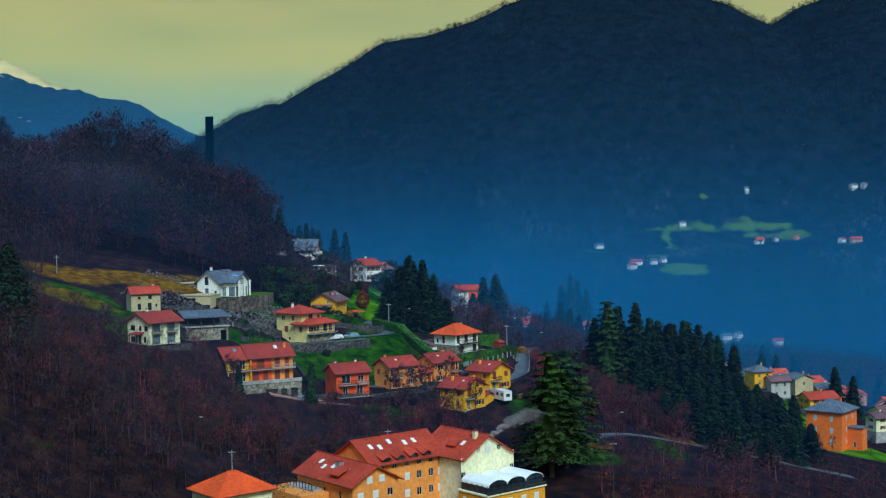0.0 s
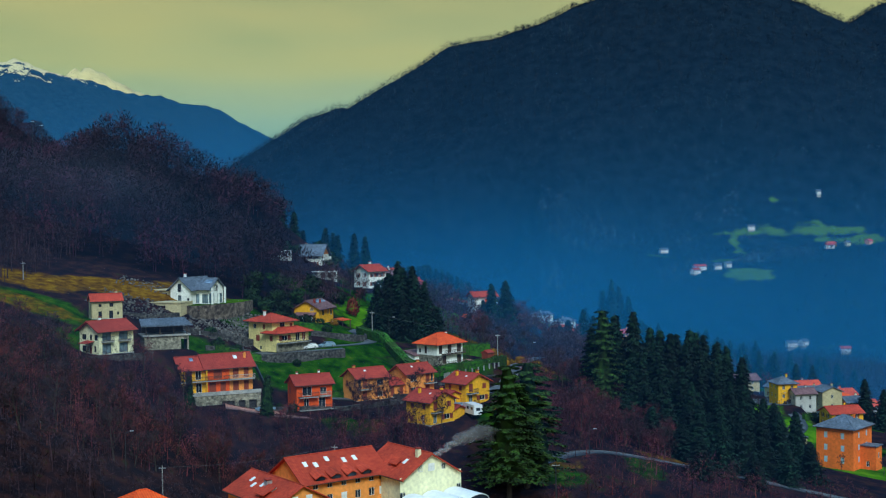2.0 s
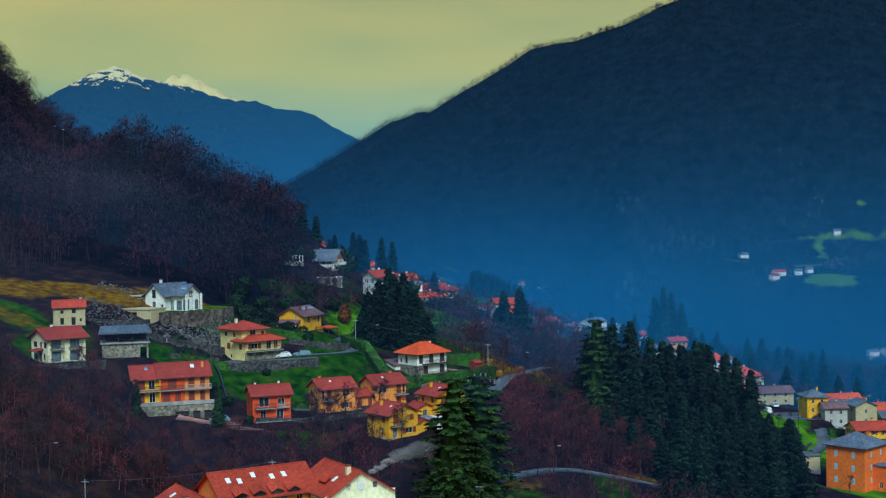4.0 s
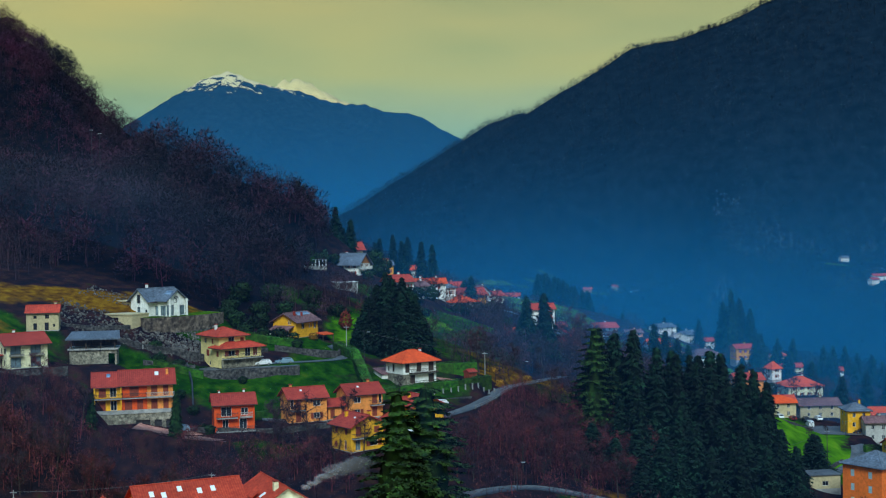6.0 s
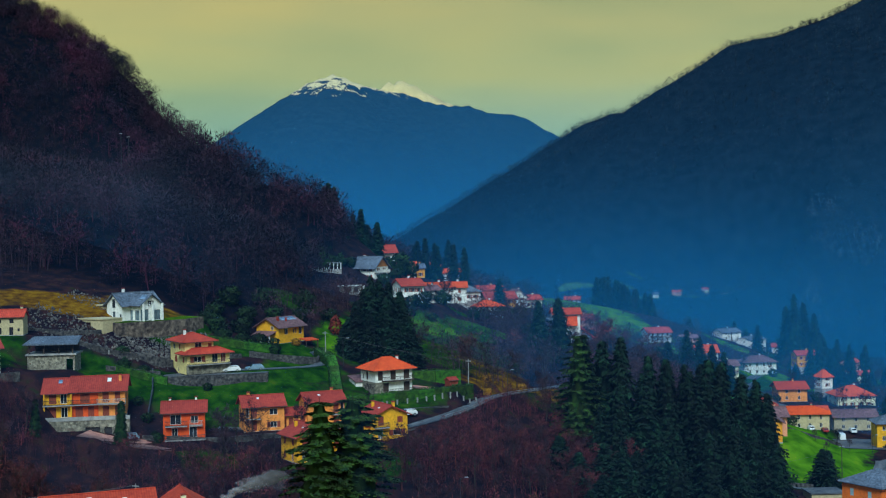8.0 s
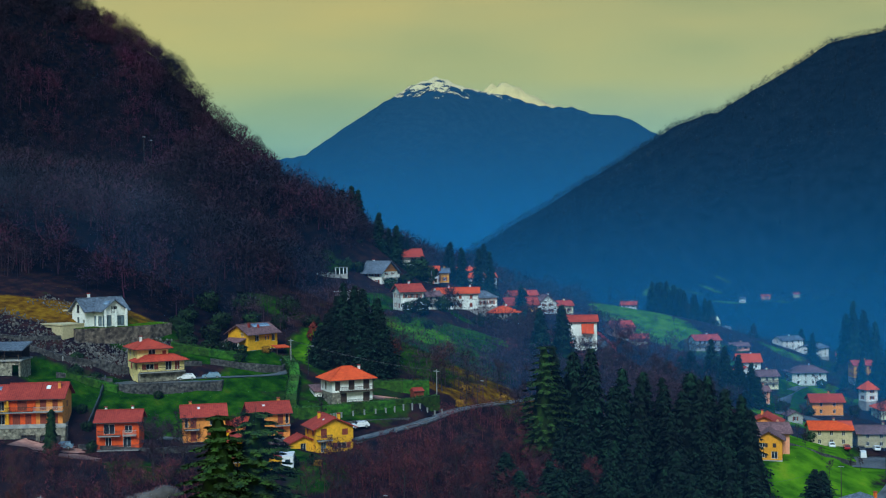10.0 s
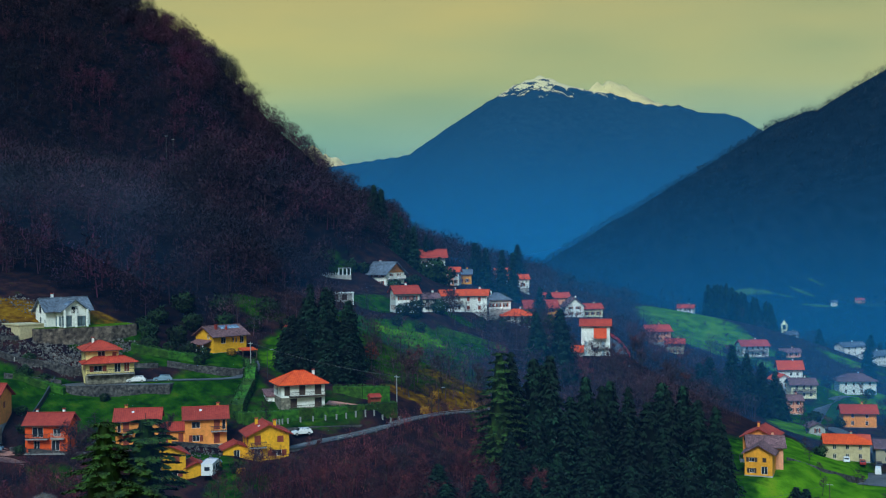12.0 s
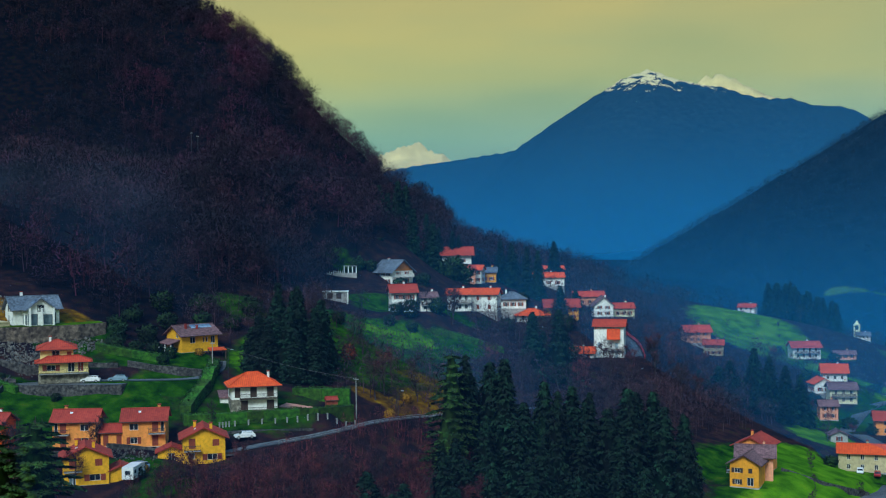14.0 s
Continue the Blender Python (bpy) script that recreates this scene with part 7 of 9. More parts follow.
def spread_trees(n, x0, x1, y0, y1, keep, gap=2.6, tries=40):
    """Places for n trees on the plan, apart from one another, where keep allows it."""
    out = []
    for _ in range(n * tries):
        if len(out) >= n:
            break
        x, y = rng.uniform(x0, x1), rng.uniform(y0, y1)
        if keep(x, y) and not garden(x, y)[0] and all((x - a) ** 2 + (y - b) ** 2 > gap * gap for a, b in out):
            out.append((x, y))
    return out


def inside(x, y, pts):
    c = False
    for (x0, y0), (x1, y1) in zip(pts, pts[1:] + pts[:1]):
        if (y0 > y) != (y1 > y) and x < (x1 - x0) * (y - y0) / (y1 - y0) + x0:
            c = not c
    return c


WEST_BANK = [(-62, 232), (-36, 250), (-10, 263), (10, 277), (6, 285), (-12, 283), (-28, 281), (-40, 274), (-54, 269), (-78, 268), (-95, 280), (-110, 270), (-95, 235)]
EAST_BANK = [(30, 312), (36, 322), (42, 372), (58, 372), (62, 340), (60, 300), (46, 296), (32, 286), (22, 283), (20, 300)]
for x, y in spread_trees(95, -100, 12, 228, 290, lambda x, y: inside(x, y, WEST_BANK), 3.4):
    bare(x, y, rng.uniform(6, 11), rng.random() < 0.45, group="bare trees of the west bank")
for x, y in spread_trees(80, 18, 64, 280, 374, lambda x, y: inside(x, y, EAST_BANK), 3.0):
    bare(x, y, rng.uniform(5, 10), rng.random() < 0.65, group="bare trees of the east bank")
for x, y in spread_trees(50, -30, 50, 362, 500, lambda x, y: meadow(np.array(x), np.array(y)) < 0.4 and math.hypot(x + 8, y - 364) > 13 and math.hypot(x + 24, y - 440) > 16 and x > -42 + (y - 360) * 0.1, 4.5):
    bare(x, y, rng.uniform(7, 12), rng.random() < 0.25, group="bare trees below the hamlet")
for x, y in spread_trees(45, 15, 130, 500, 700, lambda x, y: meadow(np.array(x), np.array(y)) < 0.35, 6):
    bare(x, y, rng.uniform(7, 11), rng.random() < 0.3, group="bare trees of the valley")
for x, y, h, r in ((-12, 376, 9, 1), (-24, 384, 6, 1), (0, 300, 11, 0), (-3, 286, 13, 0), (-6, 284, 12, 0), (-10, 285, 12, 0), (4, 326, 6, 0), (121, 351, 6, 0), (109, 348, 5, 0), (100, 418, 5, 0), (106, 436, 4, 0), (-20, 437, 7, 0), (-13, 440, 7, 0), (-19, 447, 9, 0), (-21, 452, 9, 0), (-24, 457, 8, 0), (-17, 446, 8, 0), (-17, 444, 6, 0), (8, 482, 8, 0), (14, 484, 8, 0), (20, 760, 7, 0), (-10, 735, 8, 0), (66, 712, 9, 0), (71, 706, 9, 0), (77, 712, 8, 0), (62, 704, 8, 0), (84, 716, 8, 0), (-8, 283, 9, 0), (-2, 281, 8, 0), (3, 283, 9, 0), (-13, 288, 9, 0), (7, 288, 8, 1), (18, 488, 8, 1), (24, 482, 9, 1), (21, 500, 8, 1), (27, 492, 8, 0), (16, 478, 8, 0), (25, 508, 8, 1), (30, 500, 9, 1), (12, 486, 7, 0), (34, 512, 9, 1), (20, 520, 8, 1), (27, 514, 7, 1), (-18, 700, 4, 0), (-26, 684, 4, 0), (-10, 706, 5, 0), (-30, 712, 5, 0), (-4, 690, 4, 0), (90, 448, 4, 0), (97, 430, 4, 0), (102, 448, 4, 0), (86, 460, 5, 0), (76, 505, 6, 0), (79, 520, 6, 1), (68, 530, 7, 0), (62, 600, 7, 0), (70, 620, 6, 0), (80, 650, 6, 0), (58, 628, 7, 0)):
    bare(x, y, h, bool(r))

SHRUBS = [leafy_mesh(81 + i, 1.0, 1.7, 650, 0.17, SHRUB) for i in range(3)]
REDS, GOLDS = leafy_mesh(91, 1.0, 1.9, 600, 0.16, SHRUB_RED), leafy_mesh(92, 1.0, 1.6, 600, 0.16, SHRUB_GOLD)


def shrub(x, y, s, mesh=None, label="rounded dark evergreen garden shrub", sz=1.0):
    plant("shrub", None, mesh or SHRUBS[rng.integers(0, 3)], x, y, ground_z(x, y) - 0.15, s, label, "shrub", "shrubs", sz)


for x, y, s in ((-40, 338, 2.2), (-36, 341, 1.8), (-33, 344, 2.0), (-44, 342, 2.4), (-48, 345, 2.2), (-40, 348, 2.6), (-30, 346, 1.6), (-27, 341, 1.5), (-35, 372, 2.2), (-40, 366, 2.4), (-44, 358, 2.6), (-50, 352, 2.4), (-30, 380, 2.2), (-46, 372, 3.0), (-52, 364, 3.0), (-38, 382, 3.0),
                (-30, 313, 1.1), (-44, 309, 1.3), (-48, 307, 1.5), (-51, 311, 1.6), (-38, 297, 1.2), (-33, 293, 1.2), (-30, 291, 1.0), (-26, 286, 1.2), (102, 380, 1.8), (105, 384, 1.6), (-27, 405, 2.0), (-21, 420, 1.8), (-15, 423, 1.6), (6, 478, 2.2), (100, 412, 1.2), (14, 297, 1.3), (17, 300, 1.2), (-12, 455, 2.2), (-35, 450, 2.4), (-60, 455, 2.4), (120, 425, 2.2), (126, 410, 1.8), (-19.5, 427.5, 2.9), (-23, 426, 2.0), (-58, 505, 4.6), (-55, 508, 4.0), (-17, 438, 2.6), (-36, 466, 2.6), (-13, 470, 2.2), (-31, 508, 3.0), (-36, 505, 2.6), (-14, 494, 2.6), (-10, 503, 3.0), (0, 480, 2.4), (-57, 458, 2.0), (-44, 456, 2.2), (-45, 470, 2.4), (-62, 515, 3.0), (-78, 542, 3.2), (-88, 540, 3.0), (46, 585, 2.2), (66, 560, 2.4), (70, 640, 2.4), (52, 640, 2.6), (92, 556, 2.2), (78, 545, 2.0), (88, 470, 1.8), (80, 440, 2.0), (34, 612, 2.4), (4, 665, 2.6), (24, 680, 2.6)):
    shrub(x, y, s)
shrub(-24.5, 372, 2.0, REDS, "bright red-leaved ornamental shrub", 1.3)
shrub(-8, 386, 2.0, REDS, "red-leaved ornamental shrub on the meadow")
for x, y, s in ((-27, 352.5, 1.1), (12, 300, 1.0), (18, 300, 0.9), (20, 366, 1.2), (24, 384, 1.4), (16, 378, 1.2), (14, 311, 0.8)):
    shrub(x, y, s, GOLDS, "small golden-leaved garden shrub")
ivy = conifer_meshes(55, 9.0, 1.5, SHRUB)
plant("ivy_tree", *ivy, -30.4, 279.0, ground_z(-30.4, 279), 1.0, "trunk wrapped in dark green ivy", "tree", "bare trees")
plant("ivy_tree", *ivy, -45.5, 272.0, ground_z(-45.5, 272), 0.8, "trunk wrapped in dark green ivy", "tree", "bare trees")


# ---- woods: too many trees to count ----
def woods(name, pts, heights, slips, material, label, wide, q, low=0.22, crown=0.42, yards=True):
    """Leafless trees, each a stem and a crown of slips, in one mesh. yards: keep clear of the gardens."""
    open_air = ~garden(pts[:, 0], pts[:, 1]) if yards else np.ones(len(pts), bool)
    pts, heights = pts[open_air], heights[open_air]
    n = len(pts)
    stem_d = np.c_[q.normal(0, 0.04, (n, 2)) * heights[:, None], heights * 0.8]
    tr = [ribbons(pts - np.array((0, 0, 0.5)), stem_d, 0.022 * heights + 0.10, q)]
    way = [np.c_[q.normal(0, 1, (n, 2)), np.full(n, 0.2)]]
    # each crown is made of some rounded heads of twigs
    heads = max(3, min(9, slips // 9))
    f = q.uniform(low + 0.08, 0.86, (n, heads))
    a = 2 * math.pi * (np.arange(heads)[None] / heads + q.uniform(0, 0.3, (n, heads)))
    far = crown * heights[:, None] * np.sin(np.pi * np.clip(f * 0.86 + 0.06, 0, 1)) * q.uniform(0.25, 0.75, (n, heads))
    head = np.stack([np.cos(a) * far, np.sin(a) * far, f * heights[:, None]], axis=2)
    each = slips // heads
    c = np.repeat(head, each, axis=1).reshape(-1, 3)
    base = np.repeat(pts, heads * each, axis=0)
    hh = np.repeat(heights, heads * each)
    m = len(base)
    o = q.normal(0, 1, (m, 3))
    o *= (q.uniform(0.25, 1.0, m) ** 0.5 / np.linalg.norm(o, axis=1))[:, None]
    p = base + c + o * (crown * 0.46 * hh)[:, None] * (1, 1, 0.85)
    p[:, 2] = np.maximum(p[:, 2], base[:, 2] + 0.2)
    d = o * 0.6 + q.normal(0, 0.45, (m, 3)) + (0, 0, 0.35)
    d *= (hh * q.uniform(0.06, 0.13, m))[:, None]
    tr.append(ribbons(p, d, wide * q.uniform(0.6, 1.4, m) * hh / 12, q))
    way.append(o + c / (crown * hh)[:, None] * (0.9, 0.9, 0.35) + q.normal(0, 0.08, (m, 3)))
    way = [np.repeat(v[:, None], 3, axis=1) for v in way]
    me = tri_mesh(name, np.concatenate(tr), material, np.concatenate(way))
    own = np.clip(0.5 + 0.34 * rough(pts[:, 0], pts[:, 1], 34.0, 5.0) + 0.20 * rough(pts[:, 0], pts[:, 1], 12.0, 3.0) + q.uniform(-0.28, 0.28, n), 0, 1)
    me.attributes.new("tree", "FLOAT", "POINT").data.foreach_set("value", np.repeat(np.r_[own, np.repeat(own, heads * each)], 3).astype(np.float32))
    ob = new(name, me)
    return tagged(ob, label, "woods", kind="stuff")


q = np.random.default_rng(21)
n = 6000
x = q.uniform(-560, -20, n)
y = q.uniform(330, 780, n)
z = ground(x, y)
near = (x > -330) | (y > 560)
wood_edge = 344 + 0.05 * (x + 60) + 5 * rough(x, y, 25.0)
keep = (y > wood_edge) & (x < -34 - (y - 360) * 0.20 - 10 * (y > 430)) & near & (np.hypot(x + 50, y - 459) > 13) & (np.hypot(x + 79, y - 538) > 13) & (np.hypot(x + 60, y - 525) > 14) & (np.hypot(x + 74, y - 455) > 8) & (np.hypot(x + 35, y - 357) > 16) & (np.hypot(x + 56, y - 328) > 17)
pts = np.c_[x, y, z][keep]
woods("hillside_woods", pts, q.uniform(8, 14, len(pts)), 132, WOODS, "dense leafless brown and purple woods on the hillside", 0.26, q, low=0.1, crown=0.42)
crest = np.array(HILL_CREST)
n = 420
x = q.uniform(-430, -150, n)
y = np.interp(x, crest[:, 0], crest[:, 1]) + q.uniform(-16, 6, n)
woods("ridge_woods", np.c_[x, y, ground(x, y) - 1.5], q.uniform(8, 14, n), 360, WOODS, "close leafless trees along the ridge", 0.24, q, low=0.08, crown=0.45)
n = 1100
x, y = q.uniform(-250, -50, n), q.uniform(395, 520, n)
keep = (x < -44 - (y - 360) * 0.20) & (np.hypot(x + 50, y - 459) > 13) & (np.hypot(x + 74, y - 455) > 8)
pts = np.c_[x, y, ground(x, y)][keep]
woods("knoll_woods", pts, q.uniform(9, 15, len(pts)), 324, WOODS, "close leafless purple brown woods on the rounded knoll", 0.26, q, low=0.12, crown=0.42)
n = 1500
x, y = q.uniform(-190, -66, n), q.uniform(225, 360, n)
z = ground(x, y)
keep = (np.hypot(x + 66, y - 285) > 16) & (np.hypot(x + 72, y - 300) > 15) & (meadow(x, y) < 0.3) & ((x < -96) | (y < 262)) & (np.hypot(x + 62, y - 325) > 18)
pts = np.c_[x, y, z][keep]
woods("west_woods", pts, q.uniform(6, 11, len(pts)), 80, TWIG, "leafless brown woods and thicket on the west slope", 0.15, q)
n = 22000
x, y = q.uniform(-760, 1150, n), q.uniform(1160, 2108, n)
z = right_mountain(x, y)
keep = (z > ground(x, y) - 2) & (clearings(x, y) < 0.35)
pts = np.c_[x, y, z][keep]
woods("mountain_woods", pts, q.uniform(8, 14, len(pts)), 9, WOODS_FAR, "far woods on the mountainside, coloured dark haze blue", 1.3, q)
# paler groves low on the mountain, haze blue mixed into their darker tone
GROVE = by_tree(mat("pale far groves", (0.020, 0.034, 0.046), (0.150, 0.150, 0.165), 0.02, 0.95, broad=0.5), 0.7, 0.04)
n = 5000
x, y = q.uniform(40, 800, n), q.uniform(1165, 1640, n)
z = right_mountain(x, y)
keep = (z > ground(x, y) - 2) & (clearings(x, y) < 0.35) & (rough(x, y, 34.0, 6.0) > 0.15)
pts = np.c_[x, y, z][keep]
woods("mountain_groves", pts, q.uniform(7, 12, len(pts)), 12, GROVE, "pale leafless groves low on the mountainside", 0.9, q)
crest = np.array(RIGHT_CREST)
n = 1500
x = q.uniform(-620, 800, n)
y = np.interp(x, crest[:, 0], crest[:, 1]) + q.uniform(-14, 6, n)
pts = np.c_[x, y, right_mountain(x, y) - 3.5]
woods("crest_woods", pts, q.uniform(6, 13, n), 60, WOODS_FAR, "leafless trees along the mountain crest", 0.8, q, low=0.0)
n = 4600
x, y = q.uniform(-130, 420, n), q.uniform(560, 1250, n)
z = ground(x, y)
keep = (meadow(x, y) < 0.3) & ((x > 130) | (y > 820) | (x < -40)) & (np.hypot(x + 90, y - 640) > 14)
pts = np.c_[x, y, z][keep]
# twigs with the valley's blue haze put into their colour
VALLEY_WOOD = island(mat("haze blue valley twigs", (0.005, 0.013, 0.020), (0.022, 0.032, 0.040), 0.08, 0.95, broad=0.5), 0.5, 0.03)
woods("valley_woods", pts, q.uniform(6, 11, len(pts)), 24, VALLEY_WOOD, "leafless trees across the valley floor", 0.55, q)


def thicket(name, n, x0, x1, y0, y1, keep, lo, hi, slips, material, label, wide):
    x, y = q.uniform(x0, x1, n), q.uniform(y0, y1, n)
    k = keep(x, y)
    x, y = x[k], y[k]
    woods(name, np.c_[x, y, ground(x, y)], q.uniform(lo, hi, len(x)), slips, material, label, wide, q)


def within(pts):
    return lambda x, y: np.array([inside(a, b, pts) for a, b in zip(x, y)])


SCRUB = [(-74, 262), (-56, 266), (-42, 268), (-22, 274), (8, 281), (7, 287), (-12, 284), (-20, 281.5), (-30, 276.5), (-44, 272), (-50, 277), (-57, 280), (-66, 268)]
x, y = q.uniform(-75, 10, 2600), q.uniform(261, 289, 2600)
k = within(SCRUB)(x, y)
woods("yard_scrub", np.c_[x, y, ground(x, y)][k], q.uniform(1.2, 3.6, k.sum()), 60, TWIG_RED, "low russet scrub on the bank below the houses", 0.22, q, yards=False)
x, y = q.uniform(20, 48, 900), q.uniform(292, 372, 900)
k = (np.abs(x - 27.5) < 5.5) & (x > 24.5)
woods("road_scrub", np.c_[x, y, ground(x, y)][k], q.uniform(1.5, 4.5, k.sum()), 80, TWIG_RED, "russet scrub on the bank below the road", 0.2, q, yards=False)
thicket("west_thicket", 1500, -112, 12, 228, 290, within(WEST_BANK), 3, 7.5, 110, TWIG_RED, "russet leafless thicket on the west bank", 0.17)
thicket("east_thicket", 1300, 18, 64, 280, 374, within(EAST_BANK), 3, 7.5, 110, TWIG_RED, "russet leafless thicket on the east bank", 0.17)
OPEN_WOOD = lambda x, y: (meadow(x, y) < 0.55) & (np.hypot(x + 8, y - 364) > 12) & (np.hypot(x + 24, y - 440) > 15) & (np.hypot(x - 3, y - 340) > 18) & (np.abs(x - 24 - (y - 370) * 0.06) > 4) & (np.hypot(x - 9, y - 497) > 10) & (x > -46 + 0.12 * (y - 360))
thicket("hamlet_thicket", 1500, -45, 62, 362, 520, OPEN_WOOD, 4, 10, 90, TWIG, "leafless trees and brush below the hamlet", 0.20)
thicket("low_thicket", 700, 30, 110, 180, 292, lambda x, y: (np.hypot(x - 27, y - 266) > 7) & (y < 288) & (y > 190 + 0.3 * x), 3, 8, 90, TWIG_RED, "russet leafless thicket below the low road", 0.17)
thicket("hamlet_back_woods", 900, -120, 60, 520, 720, lambda x, y: (meadow(x, y) < 0.3) & (np.hypot(x + 28, y - 531) > 12) & (np.hypot(x + 33, y - 575) > 14) & (np.hypot(x + 60, y - 527) > 16) & (np.hypot(x + 84, y - 549) > 14) & (np.hypot(x - 12, y - 676) > 16) & (np.hypot(x - 50, y - 600) > 22) & (np.hypot(x + 18, y - 580) > 9) & (np.hypot(x - 27, y - 524) > 11) & (y > 500 - 1.2 * x), 5, 10, 80, TWIG, "leafless trees round the hamlet", 0.26)
thicket("near_thicket", 900, -120, 0, 165, 240, lambda x, y: (np.hypot(x + 37, y - 212) > 14) & (y < 236 + 0.0 * x) & (x < -24 + (225 - y) * 0.2), 4, 9, 90, TWIG, "leafless brown thicket beside the hotel", 0.16)

# ---- roads, walls, hedges ----
def strip(name, key, material, label, category="road", lift=0.12):
    """The surface of a road, yard or lane along its centre line."""
    w, path, z = LINES[key]
    d = np.gradient(path, axis=0)
    d /= np.linalg.norm(d, axis=1, keepdims=True)
    nrm = np.c_[-d[:, 1], d[:, 0]] * w / 2
    z = z + lift
    v = np.concatenate([np.c_[path - nrm, z], np.c_[path + nrm, z], np.c_[path - nrm, z - 0.6], np.c_[path + nrm, z - 0.6]])
    m = len(path)
    i = np.arange(m - 1)
    f = np.concatenate([np.c_[i + 1, i, i + m, i + m + 1][:, ::-1], np.c_[i + 1, i + 1 + 2 * m, i + 2 * m, i], np.c_[i + m, i + 3 * m, i + 1 + 3 * m, i + 1 + m]])
    return tagged(new(name, np_mesh(name, v, f, material)), label, category, kind="structure")


strip("road", "slope", ASPHALT, "grey asphalt road along the slope")
strip("road", "railed", ASPHALT, "narrow grey road past the tall white house")
strip("road", "low", ASPHALT, "grey asphalt road below the hotel")
strip("road", "lane", ASPHALT, "narrow asphalt lane between the houses")
strip("road", "car_park", ASPHALT, "asphalt car park in the village")
strip("road", "street", ASPHALT, "pale asphalt village street", lift=0.16)
strip("lane", "cream_lane", ASPHALT, "grey asphalt lane past the parked cars")
strip("yard", "yard", PAVING, "reddish paved yard before the garages", "yard")
strip("yard", "villa_yard", PAVING, "reddish gravel yard beside the villa", "yard")
strip("lane", "ramp", CONCRETE, "grey concrete ramp below the modern house")


def wall_run(name, pts, h, t, material, label, top=None, sink=1.2, group=""):
    """A wall along pts; it stands h over the ground, or up to the height top."""
    g = Geo()
    zs = [(ground_z(x, y) + h) if top is None else top for x, y in pts]
    for (a, b), (za, zb) in zip(zip(pts, pts[1:]), zip(zs, zs[1:])):
        dx, dy = b[0] - a[0], b[1] - a[1]
        L = math.hypot(dx, dy)
        nx, ny = -dy / L * t / 2, dx / L * t / 2
        la, lb = ground_z(*a) - sink, ground_z(*b) - sink
        k = len(g.v)
        g.v += [(a[0] - nx, a[1] - ny, la), (b[0] - nx, b[1] - ny, lb), (b[0] + nx, b[1] + ny, lb), (a[0] + nx, a[1] + ny, la), (a[0] - nx, a[1] - ny, za), (b[0] - nx, b[1] - ny, zb), (b[0] + nx, b[1] + ny, zb), (a[0] + nx, a[1] + ny, za)]
        g.f += [tuple(k + i for i in q) for q in ((4, 5, 6, 7), (0, 1, 5, 4), (1, 2, 6, 5), (2, 3, 7, 6), (3, 0, 4, 7))]
    return solo(name, g, material, label, "wall", group, "structure")


def terrace_plot(pts, top, depth, material, surface, label):
    """A level plot held up by a wall: its body of stone, a coping along its rim and what covers it."""
    t = thing("retaining_wall", Matrix.Identity(4), label, "wall", kind="structure")
    g = Geo()
    g.slab([(x, y, top) for x, y in pts], depth)
    part("wall", g, material, t)
    c = np.mean(pts, axis=0)
    inner = [(x + (c[0] - x) * 0.03, y + (c[1] - y) * 0.03, top + 0.02) for x, y in pts]
    g = Geo()
    g.slab(inner, 0.01)
    part("surface", g, surface, t)


LAWN = mat("short lawn", (0.014, 0.055, 0.003), (0.075, 0.150, 0.006), 0.5, 0.95, 0.5, 3.0, broad=0.35, spec=0.0)
terrace_plot([(-59.5, 319.5), (-56.9, 317.8), (-53.5, 321.8), (-50.4, 326.2), (-47.6, 333), (-47, 341), (-56, 346), (-66, 342), (-64, 330)], 79.62, 7, STONE_RUBBLE, LAWN, "lawn before the modern house, held by a bank of loose rubble")
terrace_plot([(-46, 313), (-41, 309.8), (-36.8, 309.9), (-30.9, 314.3), (-25.2, 318.2), (-19.4, 322), (-22, 328.5), (-31, 326), (-36, 329), (-44, 322)], 68.28, 5, STONE, ASPHALT, "paved plot of the cream house above a rubble wall")
wall_run("retaining_wall", [(-60, 306), (-52, 309), (-46, 313), (-42, 318)], 1.6, 0.6, STONE, "dark rubble terrace wall", sink=3)
wall_run("retaining_wall", [(-50, 303), (-44, 308), (-41, 311)], 1.3, 0.4, STONE, "grey concrete garden wall with dark streaks", sink=2)
wall_run("retaining_wall", [(-53, 308.5), (-49, 311.5), (-45.5, 315.5)], 1.0, 0.5, CONCRETE, "pale concrete terrace wall below the rubble bank", sink=3)
wall_run("retaining_wall", [(-42, 322), (-37, 327), (-31, 331)], 1.0, 0.5, STONE, "dark rubble wall behind the cream house", sink=2)
wall_run("retaining_wall", [(-30, 333), (-24, 336), (-17, 344), (-19, 352)], 1.4, 0.5, STONE, "rubble wall along the lane", sink=2)
wall_run("retaining_wall", [(-78, 282), (-73, 277), (-67, 270.5), (-61, 273), (-56, 281)], 0.7, 0.4, STONE, "low rubble wall round the house terrace", top=72.2, sink=3)
wall_run("retaining_wall", [(-31, 288), (-24, 287), (-16, 292), (-8, 299), (-3, 303)], 0.9, 0.5, STONE, "dark rubble wall under the houses", sink=2)
wall_run("retaining_wall", [(-8, 306), (-1, 308), (5, 312), (7, 318)], 0.8, 0.6, STONE, "rubble rockery wall beside the road", sink=2)
wall_run("retaining_wall", [(4, 321.5), (12, 329), (17.5, 342), (19.5, 356)], 0.5, 0.4, STONE, "low stone wall along the road", sink=2)
wall_run("retaining_wall", [(-33, 293), (-38, 303), (-43, 311)], 1.2, 0.3, METAL_DARK, "dark netting fence up the meadow")
wall_run("retaining_wall", [(-75, 305), (-66, 310), (-60, 316)], 1.0, 0.5, STONE, "rough stone bank beside the ramp")
